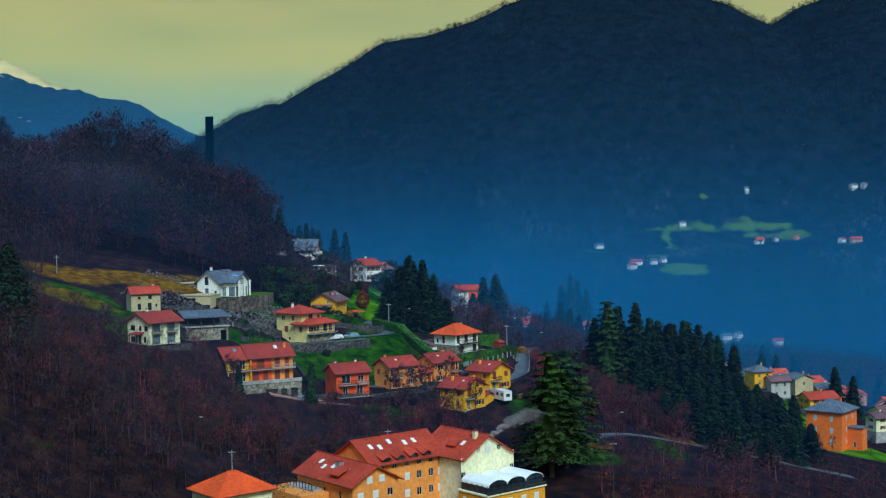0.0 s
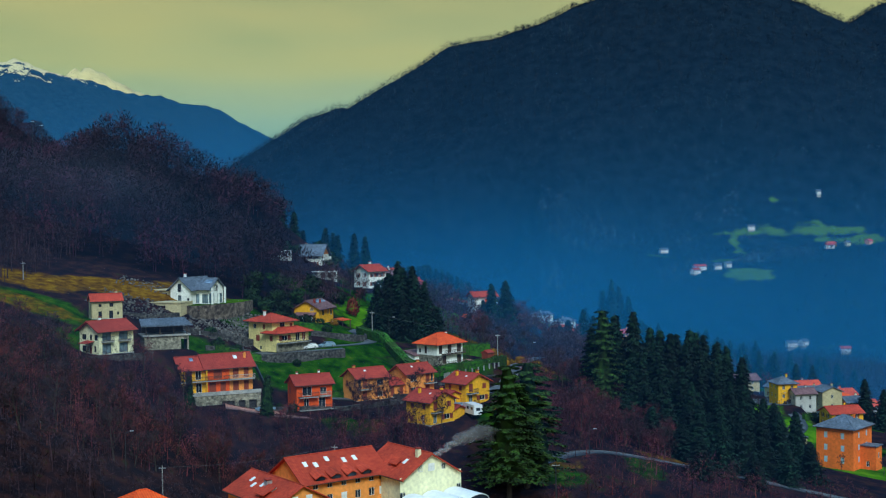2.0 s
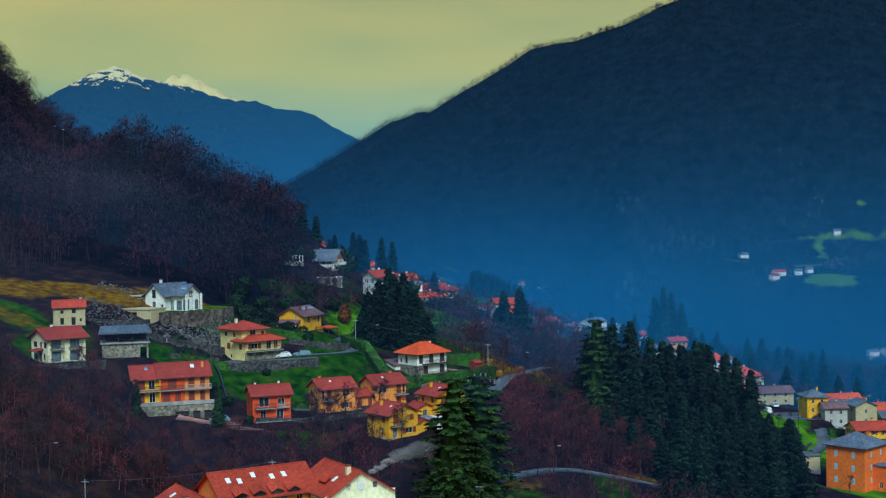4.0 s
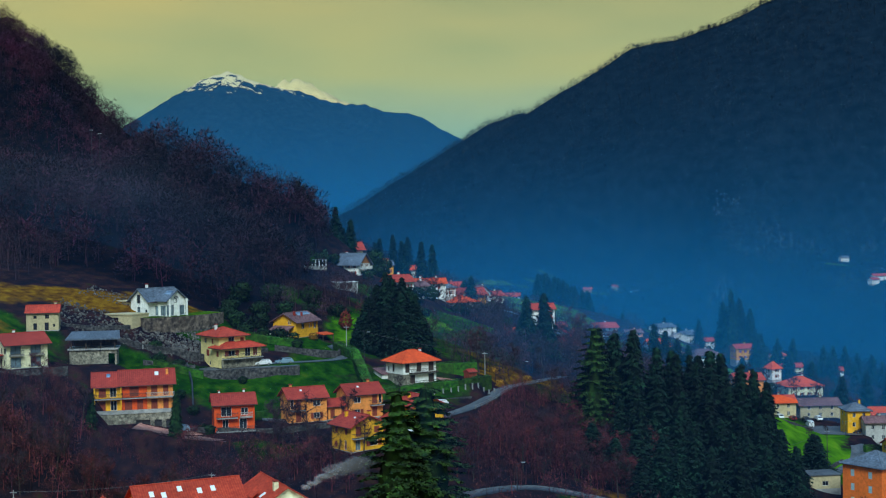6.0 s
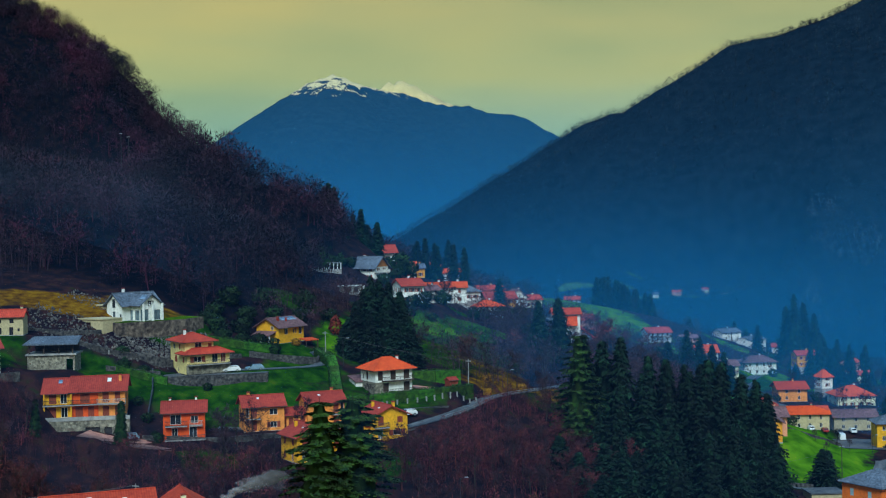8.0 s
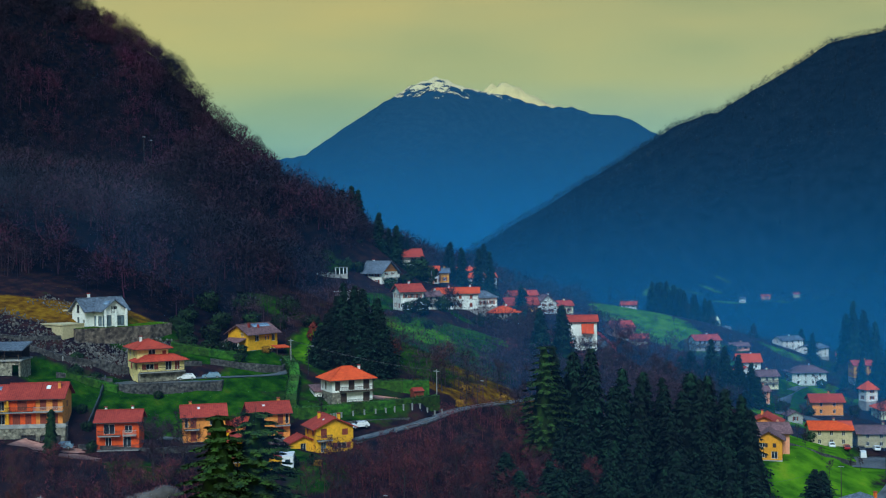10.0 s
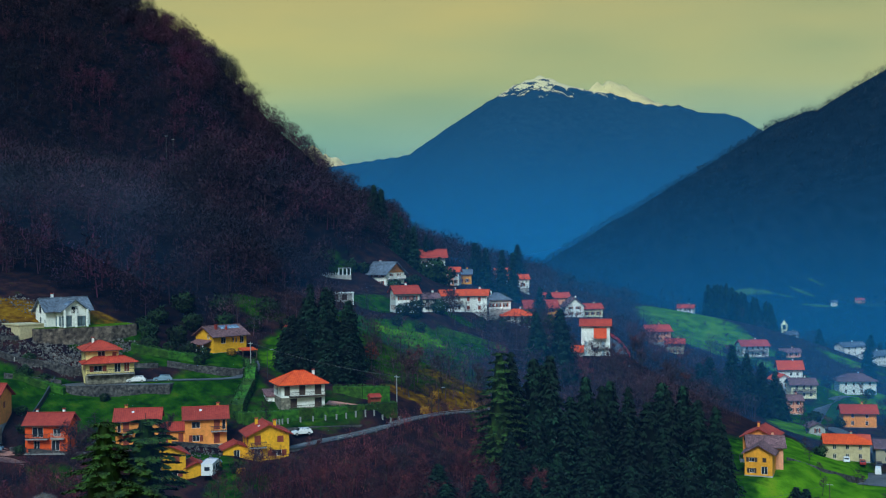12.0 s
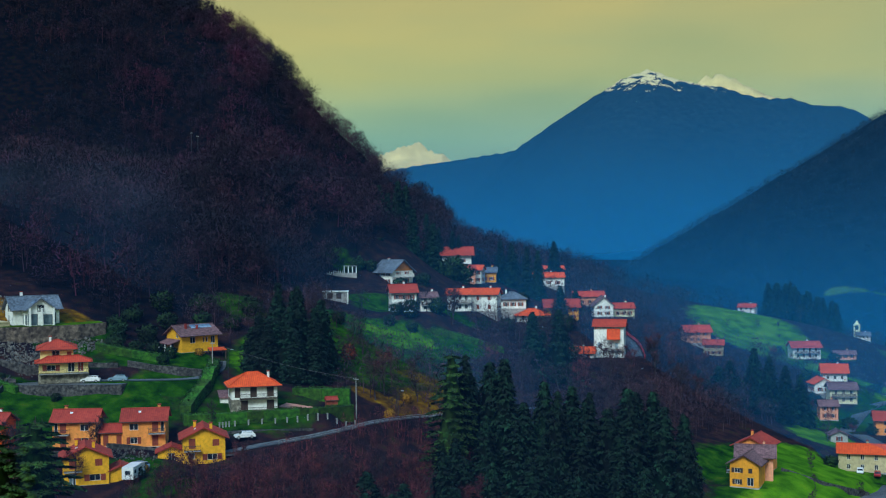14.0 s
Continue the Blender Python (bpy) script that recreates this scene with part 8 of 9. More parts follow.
wall_run("retaining_wall", [(72, 369), (86, 378), (103, 394), (109, 412)], 0.8, 0.3, STONE, "low wall along the lane")
wall_run("retaining_wall", [(88, 432), (97, 437), (103, 452)], 0.9, 0.4, STONE, "dark wall across the green")


def hedge(pts, h, w, label, seed, level=None):
    """A clipped hedge: a tight body and a skin of small leaves."""
    q = np.random.default_rng(seed)
    tris, ways, g = [], [], Geo()
    for a, b in zip(pts, pts[1:]):
        a, b = np.array(a, float), np.array(b, float)
        L = np.linalg.norm(b - a)
        d = (b - a) / L
        s = np.array((-d[1], d[0]))
        n = int(L * 120)
        t, u, v = q.uniform(0, 1, n), q.uniform(-1, 1, n), q.uniform(0, 1, n)
        face = q.integers(0, 3, n)
        u = np.where(face == 0, -1, np.where(face == 1, 1, u)) * (0.5 + 0.05 * np.sin(t * L * 1.7))
        v = np.where(face == 2, 1, v)
        xy = a + np.outer(t * L, d) + np.outer(u * w, s)
        foot = ground(xy[:, 0], xy[:, 1]) if level is None else np.full(n, level)
        p = np.c_[xy, foot + v * h * (1 + 0.05 * np.sin(t * L * 0.9 + seed))]
        tris.append(ribbons(p, q.normal(0, 0.16, (n, 3)), np.full(n, 0.2), q))
        out = np.outer(np.where(face == 0, -1.0, np.where(face == 1, 1.0, 0.0)), s)
        ways.append(np.c_[out, np.where(face == 2, 1.0, -0.25)] + q.normal(0, 0.25, (n, 3)))
        m = max(1, int(L / 3))
        for i in range(m):
            p0, p1 = a + d * L * i / m, a + d * L * (i + 1) / m
            z0, z1 = (ground_z(*p0), ground_z(*p1)) if level is None else (level, level)
            o = s * w * 0.46
            g.slab([(*(p0 - o), z0 + h * 0.95), (*(p1 - o), z1 + h * 0.95), (*(p1 + o), z1 + h * 0.95), (*(p0 + o), z0 + h * 0.95)], h + 0.6)
    t = thing("hedge", Matrix.Identity(4), label, "hedge", "hedges")
    part("body", g, HEDGE, t)
    part("leaves", tri_mesh("leaves", np.concatenate(tris), HEDGE, np.concatenate(ways)), None, t)


hedge([(-19.5, 350), (-14.5, 344.5), (-10, 338), (-6.5, 331), (-3.5, 325.5)], 2.4, 2.6, "tall clipped green hedge up the villa's lawn", 1)
hedge([(-3.5, 325.5), (-0.5, 323.5), (5, 330), (11, 339), (16.2, 345.5), (19.7, 353)], 2.9, 1.9, "tall clipped green hedge round the villa's plot", 11, 60.2)
hedge([(3.5, 352), (10, 354.5), (15.5, 357.5)], 3.7, 1.8, "tall clipped hedge behind the villa", 2, 62.3)
hedge([(-42, 334), (-34, 338), (-27, 342.5)], 1.8, 1.4, "clipped hedge below the yellow house", 3)
hedge([(-48, 304), (-42, 307.5), (-38, 309)], 1.5, 1.3, "dark hedge above the lawn", 4)
hedge([(-27, 297), (-18, 304), (-14, 309), (-7, 314), (-4, 320)], 1.6, 1.0, "dark hedge behind the terrace houses", 5)
hedge([(-12, 428), (-6, 436), (2, 444)], 1.5, 1.4, "clipped hedge below the hamlet", 6)
hedge([(116, 424), (124, 428), (132, 426)], 2.0, 1.6, "green hedge beside the village houses", 7)

# the pillared terrace at the wood's edge above the hamlet, and the long shed below it
t = thing("garden_pavilion", pose(-61.0, 450.0, ground_z(-61, 450) + 0.3, 0, 0, 40), "open white pillared pavilion on a low pale wall", "pavilion")
g = Geo()
g.box(-7.0, 3.4, -1.6, 1.6, -2.5, 0.2)
part("wall", g, CONCRETE, t)
for x in (-0.6, 0.7, 2.0, 3.2):
    g = Geo()
    g.box(x - 0.13, x + 0.13, -1.5, -1.24, 0.2, 2.3)
    part("post", g, P_WHITE, t)
g = Geo()
g.box(-0.9, 3.5, -1.7, 1.7, 2.3, 2.45)
part("roof", g, CONCRETE, t)
for i in range(9):
    g = Geo()
    g.box(-6.8 + i * 0.7, -6.66 + i * 0.7, -1.5, -1.36, 0.2, 0.95)
    part("baluster", g, P_WHITE, t)
t = thing("shed", pose(-40.5, 420.0, ground_z(-40.5, 420) + 0.1, 0, 0, 40), "long low grey shed with a pale flat roof", "shed")
g = Geo()
g.box(-3.6, 3.3, -1.5, 1.5, -2.0, 2.3)
part("wall", g, CONCRETE, t)
g = Geo()
g.box(-4.0, 3.8, -1.9, 1.9, 2.3, 2.5)
part("roof", g, P_WHITE, t)
for x in (-2.4, 0.2):
    g = Geo()
    g.box(x, x + 1.5, -1.56, -1.45, 0.3, 1.9)
    part("door", g, WOOD_DARK, t)
g = Geo()
g.box(3.35, 3.65, -1.75, -1.45, -1.5, 2.3)
part("post", g, P_WHITE, t)

# white posts along the road hedge
POST_LINE = [(3.5, 328.0), (5, 330), (11, 339), (16.2, 345.5), (19.7, 353)]
post_at = np.linspace(0, len(POST_LINE) - 1, 16)
for k in post_at:
    x = float(np.interp(k, range(len(POST_LINE)), [p[0] for p in POST_LINE])) + 1.6
    y = float(np.interp(k, range(len(POST_LINE)), [p[1] for p in POST_LINE])) - 1.0
    g = Geo()
    g.box(-0.13, 0.13, -0.13, 0.13, -0.5, 1.0)
    g.box(-0.17, 0.17, -0.17, 0.17, 1.0, 1.1)
    solo("fence_post", g, CONCRETE, "short white concrete post beside the road", "post", "white road posts", m=pose(x, y, ground_z(x, y), 0, 0, 60))


# ---- the pale rail on the valley side of the slope road ----
w, path, z = LINES["slope"]
k = [i for i in range(0, len(path), 2) if path[i][1] > 324 and path[i][1] < 392]
guard = thing("railing", Matrix.Identity(4), "low pale metal rail along the valley side of the road", "railing")
way = np.gradient(path, axis=0)
way /= np.linalg.norm(way, axis=1, keepdims=True)
rim = [Vector((path[i][0] + way[i][1] * (w / 2 + 0.2), path[i][1] - way[i][0] * (w / 2 + 0.2), z[i] + 0.1)) for i in k]
for p in rim:
    g = Geo()
    g.box(p.x - 0.06, p.x + 0.06, p.y - 0.06, p.y + 0.06, p.z - 0.9, p.z + 0.85)
    part("post", g, CONCRETE, guard)
for a, b in zip(rim, rim[1:]):
    for up in (0.45, 0.85):
        g = Geo()
        g.slab([(a.x, a.y, a.z + up), (b.x, b.y, b.z + up), (b.x + 0.06, b.y, b.z + up), (a.x + 0.06, a.y, a.z + up)], 0.10)
        part("rail", g, METAL, guard)


# ---- poles and wires ----
def pole(x, y, top, lamp=False, material=None, label="slender grey street lamp"):
    z = ground_z(x, y)
    h = top - z
    t = thing("street_lamp" if lamp else "utility_pole", pose(x, y, z), label, "lamp" if lamp else "pole", "street lamps" if lamp else "utility poles")
    g = Geo()
    g.tube((0, 0, -0.5), (0, 0, h), 0.09 if lamp else 0.13, 0.05 if lamp else 0.08, 8)
    part("mast", g, material or METAL_DARK, t)
    if lamp:
        g = Geo()
        g.tube((0, 0, h), (1.1, 0, h + 0.35), 0.05, 0.04, 6)
        a = part("arm", g, METAL_DARK, t)
        g = Geo()
        g.box(0.9, 1.6, -0.14, 0.14, h + 0.3, h + 0.42)
        part("lamp_head", g, METAL, a)
    else:
        g = Geo()
        g.box(-0.7, 0.7, -0.06, 0.06, h - 0.5, h - 0.38)
        part("crossarm", g, METAL, t)
    return (x, y, z + h - 0.3)


def wire(a, b, sag=0.9, r=0.025):
    """One sagging wire, a three-sided tube from end to end."""
    g = Geo()
    a, b = Vector(a), Vector(b)
    n = 14
    for i in range(n + 1):
        f = i / n
        p = a.lerp(b, f) - Vector((0, 0, 4 * sag * f * (1 - f)))
        way = (b - a).normalized()
        s = Vector((-way.y, way.x, 0)).normalized()
        g.v += [tuple(p + s * r), tuple(p - s * r), tuple(p + Vector((0, 0, r * 1.7)))]
    for i in range(n):
        k = 3 * i
        g.f += [(k + j, k + (j + 1) % 3, k + 3 + (j + 1) % 3, k + 3 + j) for j in range(3)]
    solo("wire", g, METAL_DARK, "thin dark overhead wire between poles", "wire", "overhead wires")


PALE_POLE = CONCRETE
p1 = pole(18.0, 356.5, 68.6, material=PALE_POLE, label="pale concrete utility pole by the road")
p2 = pole(-15.5, 345.5, 76.0, material=PALE_POLE, label="grey utility pole beside the lane")
p3 = pole(-41.4, 238.2, 55.4, material=PALE_POLE, label="pale utility pole above the hotel")
p4 = pole(-67.5, 258.0, 62.0, material=PALE_POLE, label="pale utility pole in the thicket")
p5 = pole(-12.0, 256.0, 56.0, material=PALE_POLE, label="pole behind the hotel roof")
p6 = pole(87.0, 364.0, 44.5, material=WOOD_DARK, label="dark wooden utility pole by the lane")
p7 = pole(104.5, 405.0, 43.0, material=WOOD_DARK, label="dark wooden pole on the green")
p8 = pole(-96.8, 309.4, 91.5, material=PALE_POLE, label="grey utility pole on the slope")
p9 = pole(31.0, 228.0, 58.0, material=METAL_DARK, label="dark grey pole below the cedar")
for x, y, top in ((-256, 722, 154.0), (-160.5, 482, 139.5), (-164, 482, 141.0)):
    pole(x, y, top, material=METAL_DARK, label="dark lattice mast among the trees of the ridge")
for a, b in ((p2, p1), (p3, p4), (p3, p5), (p6, p7), (p6, (101, 373, 37)), (p1, (40, 385, 66))):
    wire(a, b)
for x, y, top in ((39.5, 284.5, 54.0), (-48.7, 239.5, 61.3), (27.0, 360.0, 65.5), (112, 440, 40.0), (-11, 346, 74.0), (66, 600, 40)):
    pole(x, y, top, True)


# ---- the red railing on the road past the tall white house ----
RAIL_RED = paint("red railing paint", (0.70, 0.035, 0.020), rough=0.5)
rail = thing("railing", Matrix.Identity(4), "bright red metal railing along the curving road", "railing")
rail_pts = [Vector((x, y, ground_z(x, y))) for x, y in ((-3, 527), (4, 519), (7.5, 516), (11, 512.6), (14, 509.4), (17, 505), (20, 499.5))]
for p in rail_pts:
    g = Geo()
    g.tube(p - Vector((0, 0, 0.4)), p + Vector((0, 0, 1.3)), 0.08, 0.08)
    part("post", g, RAIL_RED, rail)
for a, b in zip(rail_pts, rail_pts[1:]):
    for h0 in (0.55, 1.1):
        g = Geo()
        g.slab([(a.x, a.y, a.z + h0 + 0.2), (b.x, b.y, b.z + h0 + 0.2), (b.x + 0.1, b.y + 0.06, b.z + h0 + 0.2), (a.x + 0.1, a.y + 0.06, a.z + h0 + 0.2)], 0.3)
        part("rail", g, RAIL_RED, rail)


# ---- cars ----
def car_meshes(paint_mat, van=False):
    g = Geo()
    prof = [(-2.1, 0.35), (-2.15, 0.75), (-1.95, 0.95), (-1.55, 1.42), (0.45, 1.46), (1.05, 1.0), (1.95, 0.82), (2.1, 0.6), (2.05, 0.35)]
    if van:
        prof = [(-2.4, 0.35), (-2.45, 1.0), (-2.4, 2.0), (-1.9, 2.1), (1.0, 2.08), (1.7, 1.25), (2.4, 1.05), (2.5, 0.6), (2.45, 0.35)]
    n = len(prof)
    for y, s in ((-0.85, 1), (0.85, 1)):
        g.v += [(x, y * (0.86 if z > 1.2 else 1.0), z) for x, z in prof]
    g.f += [tuple(range(n)), tuple(range(2 * n - 1, n - 1, -1))]
    for i in range(n):
        j = (i + 1) % n
        g.f.append((i, i + n, j + n, j))
    body = g.mesh("body", paint_mat)
    g = Geo()
    if van:
        for s in (-1, 1):
            g.box(0.1, 1.2, s * 0.76 - 0.02, s * 0.76 + 0.02, 1.3, 1.9)
        g.slab([(1.10, -0.66, 2.02), (1.72, -0.76, 1.3), (1.72, 0.76, 1.3), (1.10, 0.66, 2.02)], 0.02)
    else:
        for s in (-1, 1):
            g.poly((-1.6, s * 0.815, 0.98), (0.75, s * 0.815, 0.98), (0.35, s * 0.755, 1.38), (-1.35, s * 0.755, 1.38))
        g.slab([(0.52, -0.64, 1.45), (1.08, -0.76, 1.03), (1.08, 0.76, 1.03), (0.52, 0.64, 1.45)], 0.01)
        g.slab([(-1.62, 0.64, 1.42), (-1.95, 0.72, 1.02), (-1.95, -0.72, 1.02), (-1.62, -0.64, 1.42)], 0.01)
    glass = g.mesh("glazing", GLASS)
    return body, glass


g = Geo()
g.tube((0, -0.1, 0), (0, 0.1, 0), 0.33, 0.33, 14)
g.poly(*[(0.33 * math.cos(-6.283 * i / 14), -0.1, 0.33 * math.sin(6.283 * i / 14)) for i in range(14)])
TYRE = g.mesh("wheel", RUBBER)
g = Geo()
g.tube((0, -0.115, 0), (0, 0.115, 0), 0.2, 0.2, 10)
RIM = g.mesh("rim", METAL)
CARS = {}


def car(x, y, turn, paint_mat, label, van=False, z=None):
    key = (paint_mat.name, van)
    if key not in CARS:
        CARS[key] = car_meshes(paint_mat, van)
    t = thing("van" if van else "car", pose(x, y, (ground_z(x, y) + 0.2) if z is None else z, 0, 0, turn), label, "van" if van else "car", "parked cars")
    body, glass = CARS[key]
    b = part("body", body, None, t)
    part("glazing", glass, None, b)
    for wx in (-1.3, 1.35):
        for wy in (-0.78, 0.78):
            w = part("wheel", TYRE, None, t)
            w.matrix_local = pose(wx, wy, 0.33)
            part("rim", RIM, None, w)


car(-28.4, 321.0, 222, CAR_WHITE, "white estate car parked above the stone wall", z=68.35)
car(-24.6, 325.4, 222, CAR_BLUE, "blue grey estate car parked above the stone wall", z=68.3)
car(-31.8, 284.0, 215, CAR_BLUE, "blue grey hatchback in the paved yard")
car(13.6, 325.6, 235, CAR_WHITE, "white pickup parked on the road's edge")
car(9.6, 301.0, 190, CAR_BLUE, "pale blue hatchback beside the yellow house")
car(5.2, 298.0, 60, CAR_DARK, "dark car under the house's carport")
car(103.0, 473.0, 100, CAR_WHITE, "white van in the car park", True)
for i, (p, l) in enumerate(((CAR_DARK, "dark"), (CAR_WHITE, "white"), (CAR_BLUE, "blue grey"), (CAR_RED, "red"), (CAR_DARK, "dark"), (CAR_WHITE, "white"), (CAR_DARK, "dark"))):
    car(116.0 + 0.25 * i, 474.0 - 3.6 * i, 196, p, l + " car in the village car park")
for i, (p, l) in enumerate(((CAR_WHITE, "white"), (CAR_RED, "red"), (CAR_DARK, "dark"), (CAR_WHITE, "white"))):
    car(93.5 + 4.2 * i, 477.6 + 1.2 * i, 105, p, l + " car before the long house")
car(128, 444, 160, CAR_DARK, "dark car in the village lane")
car(124, 441, 160, CAR_BLUE, "blue grey car in the village lane")


def camper():
    t = thing("camper_van", pose(13.6, 296.3, ground_z(13.6, 296.3) + 0.1, 0, 0, 118), "white camper van parked on the grass", "camper")
    g = Geo()
    prof = [(-2.9, 0.5), (-2.9, 2.75), (1.9, 2.85), (2.9, 2.6), (2.95, 2.1), (2.3, 1.85), (3.0, 1.25), (3.1, 0.5)]
    n = len(prof)
    for y in (-1.1, 1.1):
        g.v += [(x, y, z) for x, z in prof]
    g.f += [tuple(range(n)), tuple(range(2 * n - 1, n - 1, -1))] + [(i, i + n, (i + 1) % n + n, (i + 1) % n) for i in range(n)]
    b = part("body", g, CAR_WHITE, t)
    for x, w in ((-1.9, 0.9), (0.2, 1.0)):
        g = Geo()
        g.box(x - w / 2, x + w / 2, -1.13, 1.13, 1.55, 2.2)
        part("window", g, GLASS, b)
    g = Geo()
    g.box(-2.93, -2.9, -0.5, 0.5, 1.4, 2.1)
    part("rear_window", g, GLASS, b)
    for wx in (-1.7, 2.0):
        for wy in (-1.0, 1.0):
            w = part("wheel", TYRE, None, t)
            w.matrix_local = pose(wx, wy, 0.33)


camper()
# small red hut beside the villa's yard
hut = thing("shed", pose(15.4, 351.0, ground_z(15.4, 351) - 0.2, 0, 0, 50), "small red wooden hut beside the hedge", "shed")
block(hut, 2.4, 2.2, 2.2, wall=WOOD_RED, roof=R_RED, rise=0.5, over=0.2, plinth=1)
# slide in the garden of the orange house
sl = thing("slide", pose(138.5, 372.0, ground_z(138.5, 372), 0, 0, 30), "orange playground slide on the lawn", "slide")
g = Geo()
g.slab([(-0.35, 0, 2.0), (0.35, 0, 2.0), (0.35, -3.2, 0.3), (-0.35, -3.2, 0.3)], 0.12)
part("chute", g, R_ORANGE, sl)
for x in (-0.35, 0.35):
    g = Geo()
    g.tube((x, 0.6, 0), (x, 0, 2.1), 0.05, 0.05)
    part("ladder_post", g, METAL, sl)


# ---- loose stones on the banks ----
def stones(name, boxes, label, seed, material):
    q = np.random.default_rng(seed)
    vs, fs, k = [], [], 0
    base = np.array([(1, 0, 0), (-1, 0, 0), (0, 1, 0), (0, -1, 0), (0, 0, 1), (0, 0, -1)], float)
    faces = np.array([(0, 2, 4), (2, 1, 4), (1, 3, 4), (3, 0, 4), (2, 0, 5), (1, 2, 5), (3, 1, 5), (0, 3, 5)])
    for x0, x1, y0, y1, n, s in boxes:
        for _ in range(n):
            x, y = q.uniform(x0, x1), q.uniform(y0, y1)
            v = base * q.uniform(0.5, 1.3, (6, 1)) * s * q.uniform(0.4, 1.2)
            vs.append(v + (x, y, ground_z(x, y) + 0.1 * s))
            fs.append(faces + k)
            k += 6
    tagged(new(name, np_mesh(name, np.concatenate(vs), np.concatenate(fs), material)), label, "stones", kind="stuff")


stones("boulders", [(-80, -64, 306, 320, 300, 0.42), (-66, -46, 310, 317, 200, 0.32), (-7, 7, 303, 310, 200, 0.32), (-50, -42, 330, 338, 90, 0.35), (-55, -42, 314, 331, 700, 0.34), (-66, -56, 306, 314, 260, 0.36), (-58, -47, 308, 320, 420, 0.40), (-49, -42, 318, 336, 320, 0.42), (-80, -60, 326, 334, 200, 0.35)], "loose grey boulders on the bank", 5, island(mat("boulder stone", (0.03, 0.032, 0.036), (0.14, 0.125, 0.105), 0.8, 0.95, 0.3), 0.4, 0.0))


# ---- mist, smoke and sheets painted as haze ----
def veil_material(name, c):
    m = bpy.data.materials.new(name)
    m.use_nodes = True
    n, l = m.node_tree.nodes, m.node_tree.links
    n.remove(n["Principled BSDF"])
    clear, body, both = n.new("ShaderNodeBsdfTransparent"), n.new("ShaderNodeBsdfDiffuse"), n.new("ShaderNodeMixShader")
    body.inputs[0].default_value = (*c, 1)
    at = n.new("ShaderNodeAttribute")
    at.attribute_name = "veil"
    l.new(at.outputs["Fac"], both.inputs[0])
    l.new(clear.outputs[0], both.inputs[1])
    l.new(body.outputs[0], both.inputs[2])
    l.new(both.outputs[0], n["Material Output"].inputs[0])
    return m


def veil(name, verts, faces, density, material, label):
    me = np_mesh(name, verts, faces, material, True)
    a = me.attributes.new("veil", "FLOAT", "POINT")
    a.data.foreach_set("value", np.clip(density, 0, 1).astype(np.float32))
    return tagged(new(name, me), label, "mist", kind="stuff")


def sheet(us, ws, fn):
    """A curved sheet for painted haze or mist: fn gives x, y, z for its two directions."""
    gu, gw = np.meshgrid(us, ws)
    v = np.stack(fn(gu.ravel(), gw.ravel()), axis=1)
    nu, nw = len(us), len(ws)
    i = (np.arange(nw - 1)[:, None] * nu + np.arange(nu - 1)[None]).ravel()
    return v, np.c_[i, i + 1, i + nu + 1, i + nu]


HAZE = veil_material("blue valley haze", (0.008, 0.185, 0.46))
# haze painted on a see-through blue sheet across the valley, before the mountain
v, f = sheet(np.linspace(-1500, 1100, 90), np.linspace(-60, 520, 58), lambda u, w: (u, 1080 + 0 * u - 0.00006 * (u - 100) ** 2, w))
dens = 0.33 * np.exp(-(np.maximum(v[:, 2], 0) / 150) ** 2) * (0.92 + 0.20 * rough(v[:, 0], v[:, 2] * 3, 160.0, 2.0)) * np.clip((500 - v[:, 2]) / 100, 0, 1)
veil("valley_haze", v, f, dens, HAZE, "see-through sheet tinted as blue haze across the valley")
# a nearer sheet of painted haze, over the village end of the valley
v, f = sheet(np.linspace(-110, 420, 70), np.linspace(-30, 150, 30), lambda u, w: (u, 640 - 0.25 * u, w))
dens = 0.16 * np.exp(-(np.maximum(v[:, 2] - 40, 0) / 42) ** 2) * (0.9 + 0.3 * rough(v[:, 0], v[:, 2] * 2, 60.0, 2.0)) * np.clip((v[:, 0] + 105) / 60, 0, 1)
veil("village_haze", v, f, dens, HAZE, "see-through sheet tinted as blue haze over the village")
# a brighter blue sheet painted as haze before the far alpine peak
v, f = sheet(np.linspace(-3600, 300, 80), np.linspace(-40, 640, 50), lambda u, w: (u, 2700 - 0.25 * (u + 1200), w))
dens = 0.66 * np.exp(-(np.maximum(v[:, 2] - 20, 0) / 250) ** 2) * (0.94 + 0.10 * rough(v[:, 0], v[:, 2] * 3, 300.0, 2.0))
veil("far_haze", v, f, dens, veil_material("far blue haze", (0.009, 0.225, 0.56)), "see-through sheet tinted as blue haze before the far mountain")
# thin blue sheets painted as haze behind the villa, and again behind the hamlet
for y0, lean, d0, x0, x1 in ((402, -0.12, 0.14, -85, 75), (504, -0.2, 0.17, -100, 330), (580, -0.2, 0.13, -120, 330)):
    v, f = sheet(np.linspace(x0, x1, 70), np.linspace(0, 150, 30), lambda u, w: (u, y0 + lean * u, w))
    dens = d0 * np.exp(-(np.maximum(v[:, 2] - 62, 0) / 34) ** 2) * (0.9 + 0.3 * rough(v[:, 0], v[:, 2] * 2, 45.0, y0)) * np.clip((v[:, 0] - x0) / 45, 0, 1) * np.clip((x1 - v[:, 0]) / 55, 0, 1)
    veil("slope_haze", v, f, dens, HAZE, "see-through sheet tinted as blue haze over the slope")
# blue haze painted on a see-through sheet before the wooded hill
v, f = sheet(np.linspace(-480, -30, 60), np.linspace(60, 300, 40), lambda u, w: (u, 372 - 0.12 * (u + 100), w))
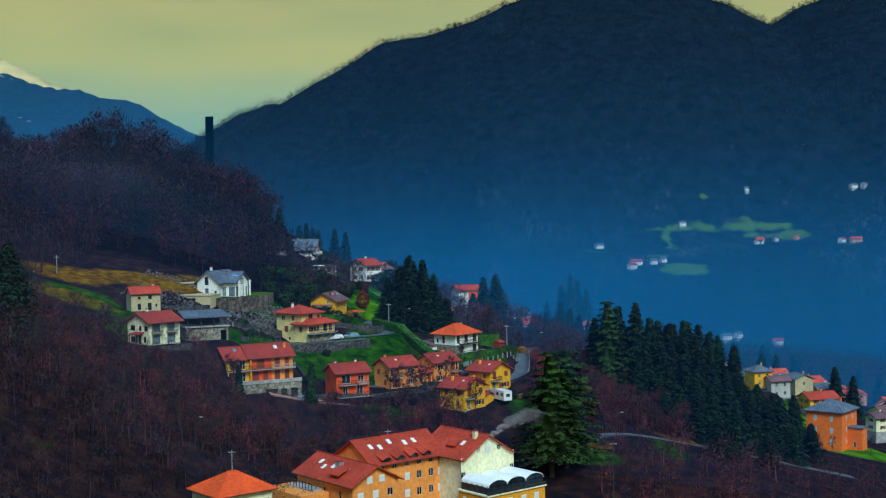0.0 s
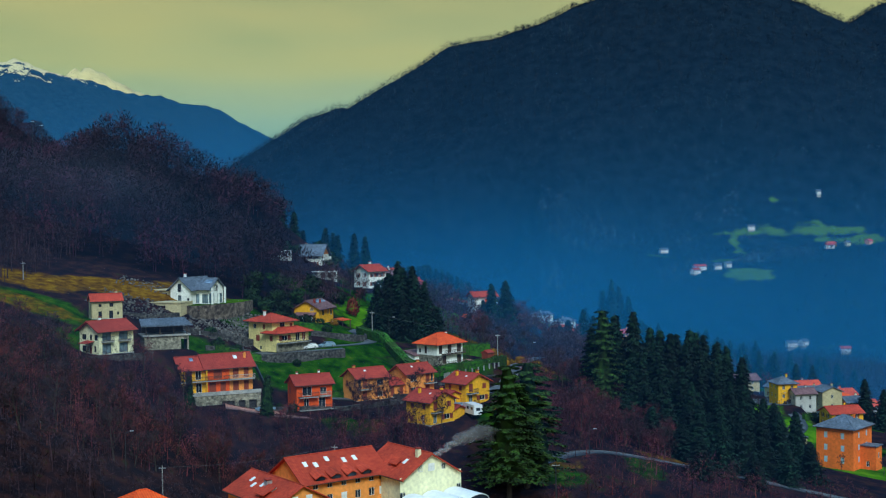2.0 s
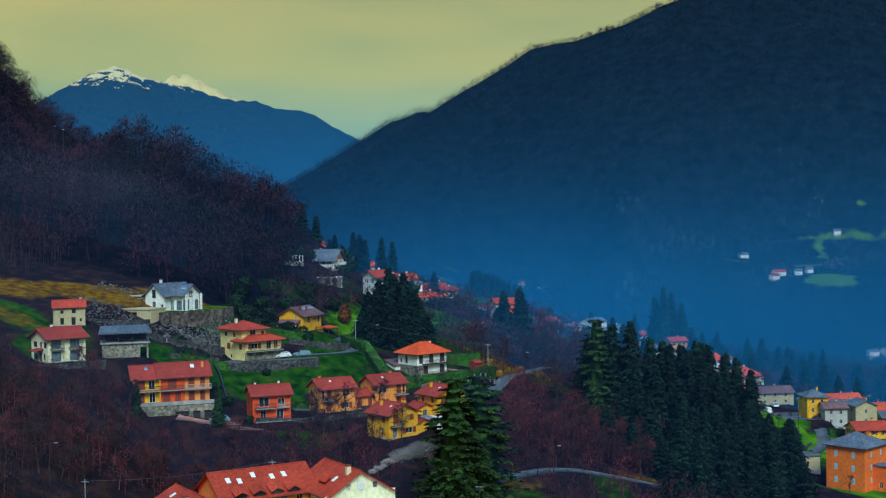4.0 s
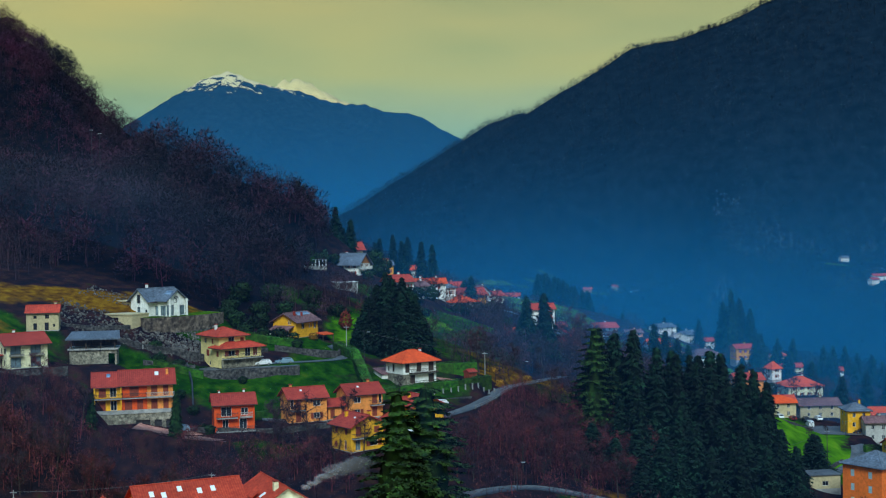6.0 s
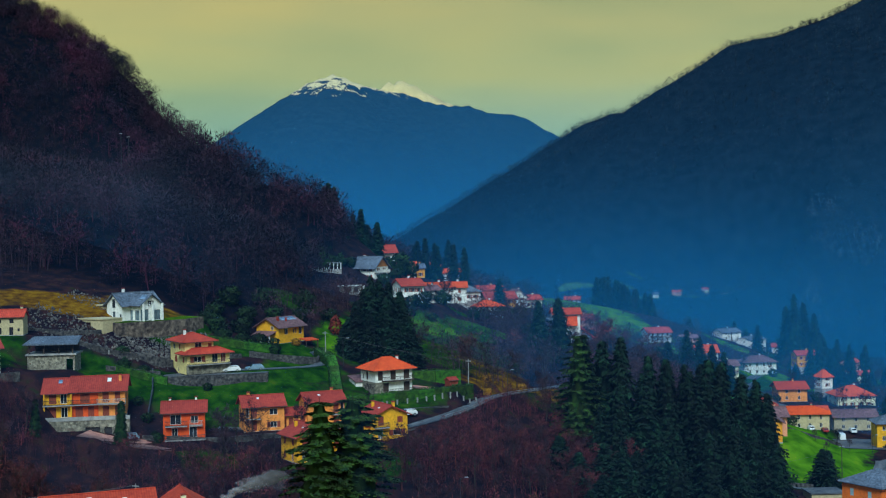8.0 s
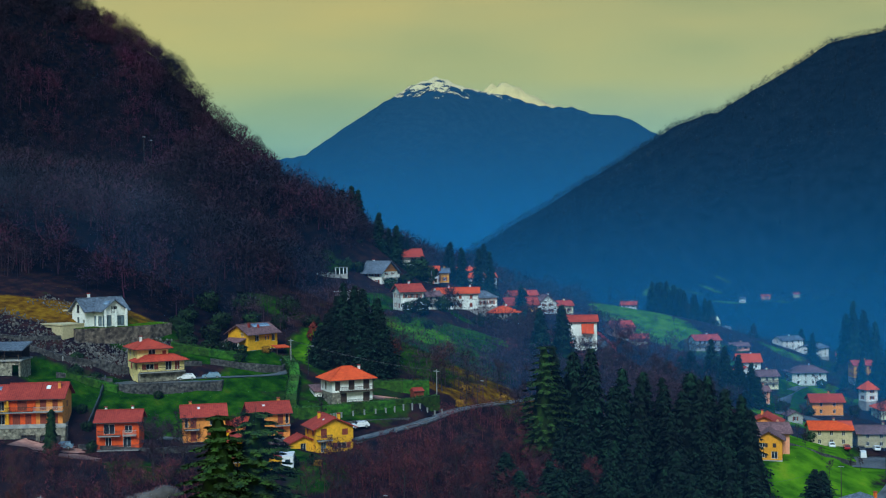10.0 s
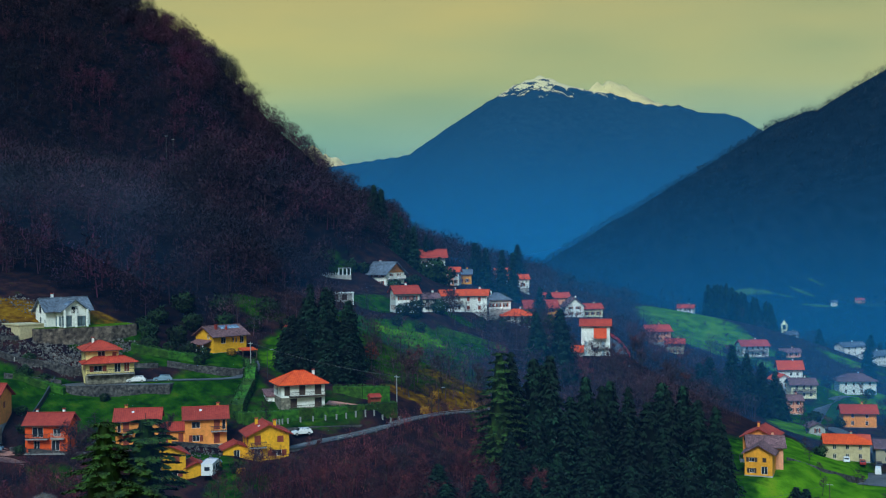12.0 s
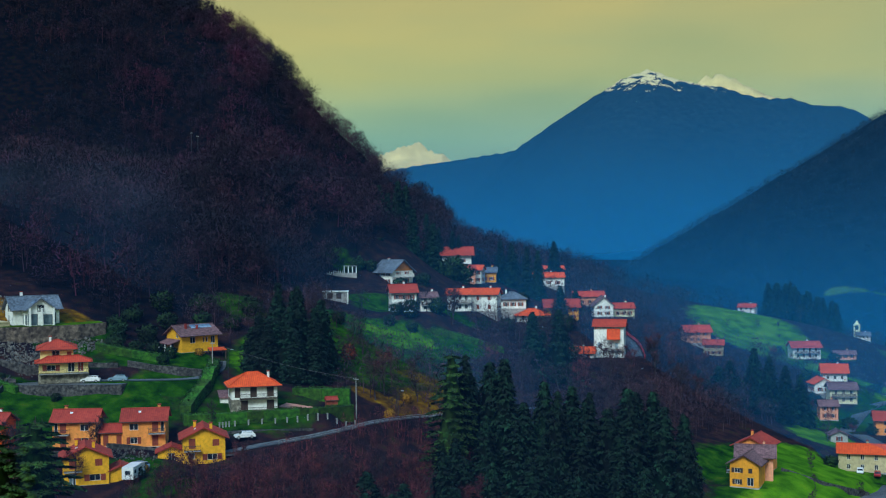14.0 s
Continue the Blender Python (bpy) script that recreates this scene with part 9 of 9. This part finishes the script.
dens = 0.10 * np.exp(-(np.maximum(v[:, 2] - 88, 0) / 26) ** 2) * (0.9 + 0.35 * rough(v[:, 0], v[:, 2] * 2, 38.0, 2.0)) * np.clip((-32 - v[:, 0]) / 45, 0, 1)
veil("hill_haze", v, f, dens, veil_material("blue hillside haze tint", (0.035, 0.13, 0.27)), "see-through sheet tinted as blue haze before the wooded hillside")
# added sheet over the near slope; its blue tint lifts the dark tones
NEAR_TINT = veil_material("near blue shade tint", (0.02, 0.11, 0.32))
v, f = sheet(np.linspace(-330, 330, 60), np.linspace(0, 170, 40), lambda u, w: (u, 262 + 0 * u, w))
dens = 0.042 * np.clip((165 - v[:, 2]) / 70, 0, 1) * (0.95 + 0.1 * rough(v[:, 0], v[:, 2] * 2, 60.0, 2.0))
veil("slope_air", v, f, dens, NEAR_TINT, "added see-through sheet that tints the near slope's shade blue")
# added see-through sheet, its haze tint lightening the dark west bank
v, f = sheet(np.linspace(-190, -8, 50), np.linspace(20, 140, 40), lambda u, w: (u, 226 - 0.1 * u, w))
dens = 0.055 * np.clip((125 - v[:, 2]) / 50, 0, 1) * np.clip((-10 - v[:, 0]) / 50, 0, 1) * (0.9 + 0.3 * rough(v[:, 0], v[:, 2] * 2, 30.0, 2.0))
veil("bank_air", v, f, dens, veil_material("pale bank tint", (0.10, 0.15, 0.26)), "added see-through sheet that lightens the west bank")
MIST = veil_material("pale mist", (0.20, 0.29, 0.45))
for y0, z0, d0, x0 in ((388, 117, 0.15, -205), (402, 110, 0.10, -160)):
    v, f = sheet(np.linspace(-330, -70, 90), np.linspace(85, 150, 50), lambda u, w: (u, y0 - 0.10 * (u + 150), w))
    dens = d0 * np.exp(-((v[:, 2] - z0 - 4 * rough(v[:, 0], v[:, 2], 30.0, 1.0)) / 9) ** 2) * np.exp(-((v[:, 0] - x0) / 70) ** 2) * (0.8 + 0.35 * rough(v[:, 0], v[:, 2] * 2, 13.0, 1.0)) * np.clip((v[:, 0] + 330) / 40, 0, 1) * np.clip((-70 - v[:, 0]) / 30, 0, 1)
    veil("hill_mist", v, f, dens, MIST, "pale mist lying on the wooded hillside")


def smoke():
    """A drifting plume from the hotel's chimney: soft puffs that grow and thin out."""
    q = np.random.default_rng(9)
    vs, fs, ds, k = [], [], [], 0
    for i in range(64):
        t = (i / 63) ** 1.2
        c = np.array((8.8 + 9.5 * t, 248.5 + 4 * t, 55.6 + 5.4 * t - 1.2 * t * t)) + q.normal(0, 0.15 + 0.55 * t, 3) * (1, 1, 0.8)
        r = (0.35 + 0.95 * t) * q.uniform(0.5, 1.2)
        bm = bmesh.new()
        bmesh.ops.create_icosphere(bm, subdivisions=2, radius=1.0)
        p = np.array([vv.co[:] for vv in bm.verts])
        p = p * (1 + 0.3 * np.sin(3 * p[:, :1] + i) * np.sin(4 * p[:, 2:] + 2 * i)) * (1.5, 1.0, 0.8) * r + c
        vs.append(p)
        fs.append(np.array([[vv.index for vv in ff.verts] for ff in bm.faces]) + k)
        ds.append((0.085 - 0.062 * t) * q.uniform(0.4, 1.3) * (1 + 0.6 * np.sin(5 * p[:, 0] + i) * np.sin(4 * p[:, 2])))
        k += len(p)
        bm.free()
    veil("smoke", np.concatenate(vs), np.concatenate(fs), np.concatenate(ds), veil_material("pale smoke", (0.74, 0.70, 0.70)), "pale smoke drifting from the hotel chimney")


smoke()
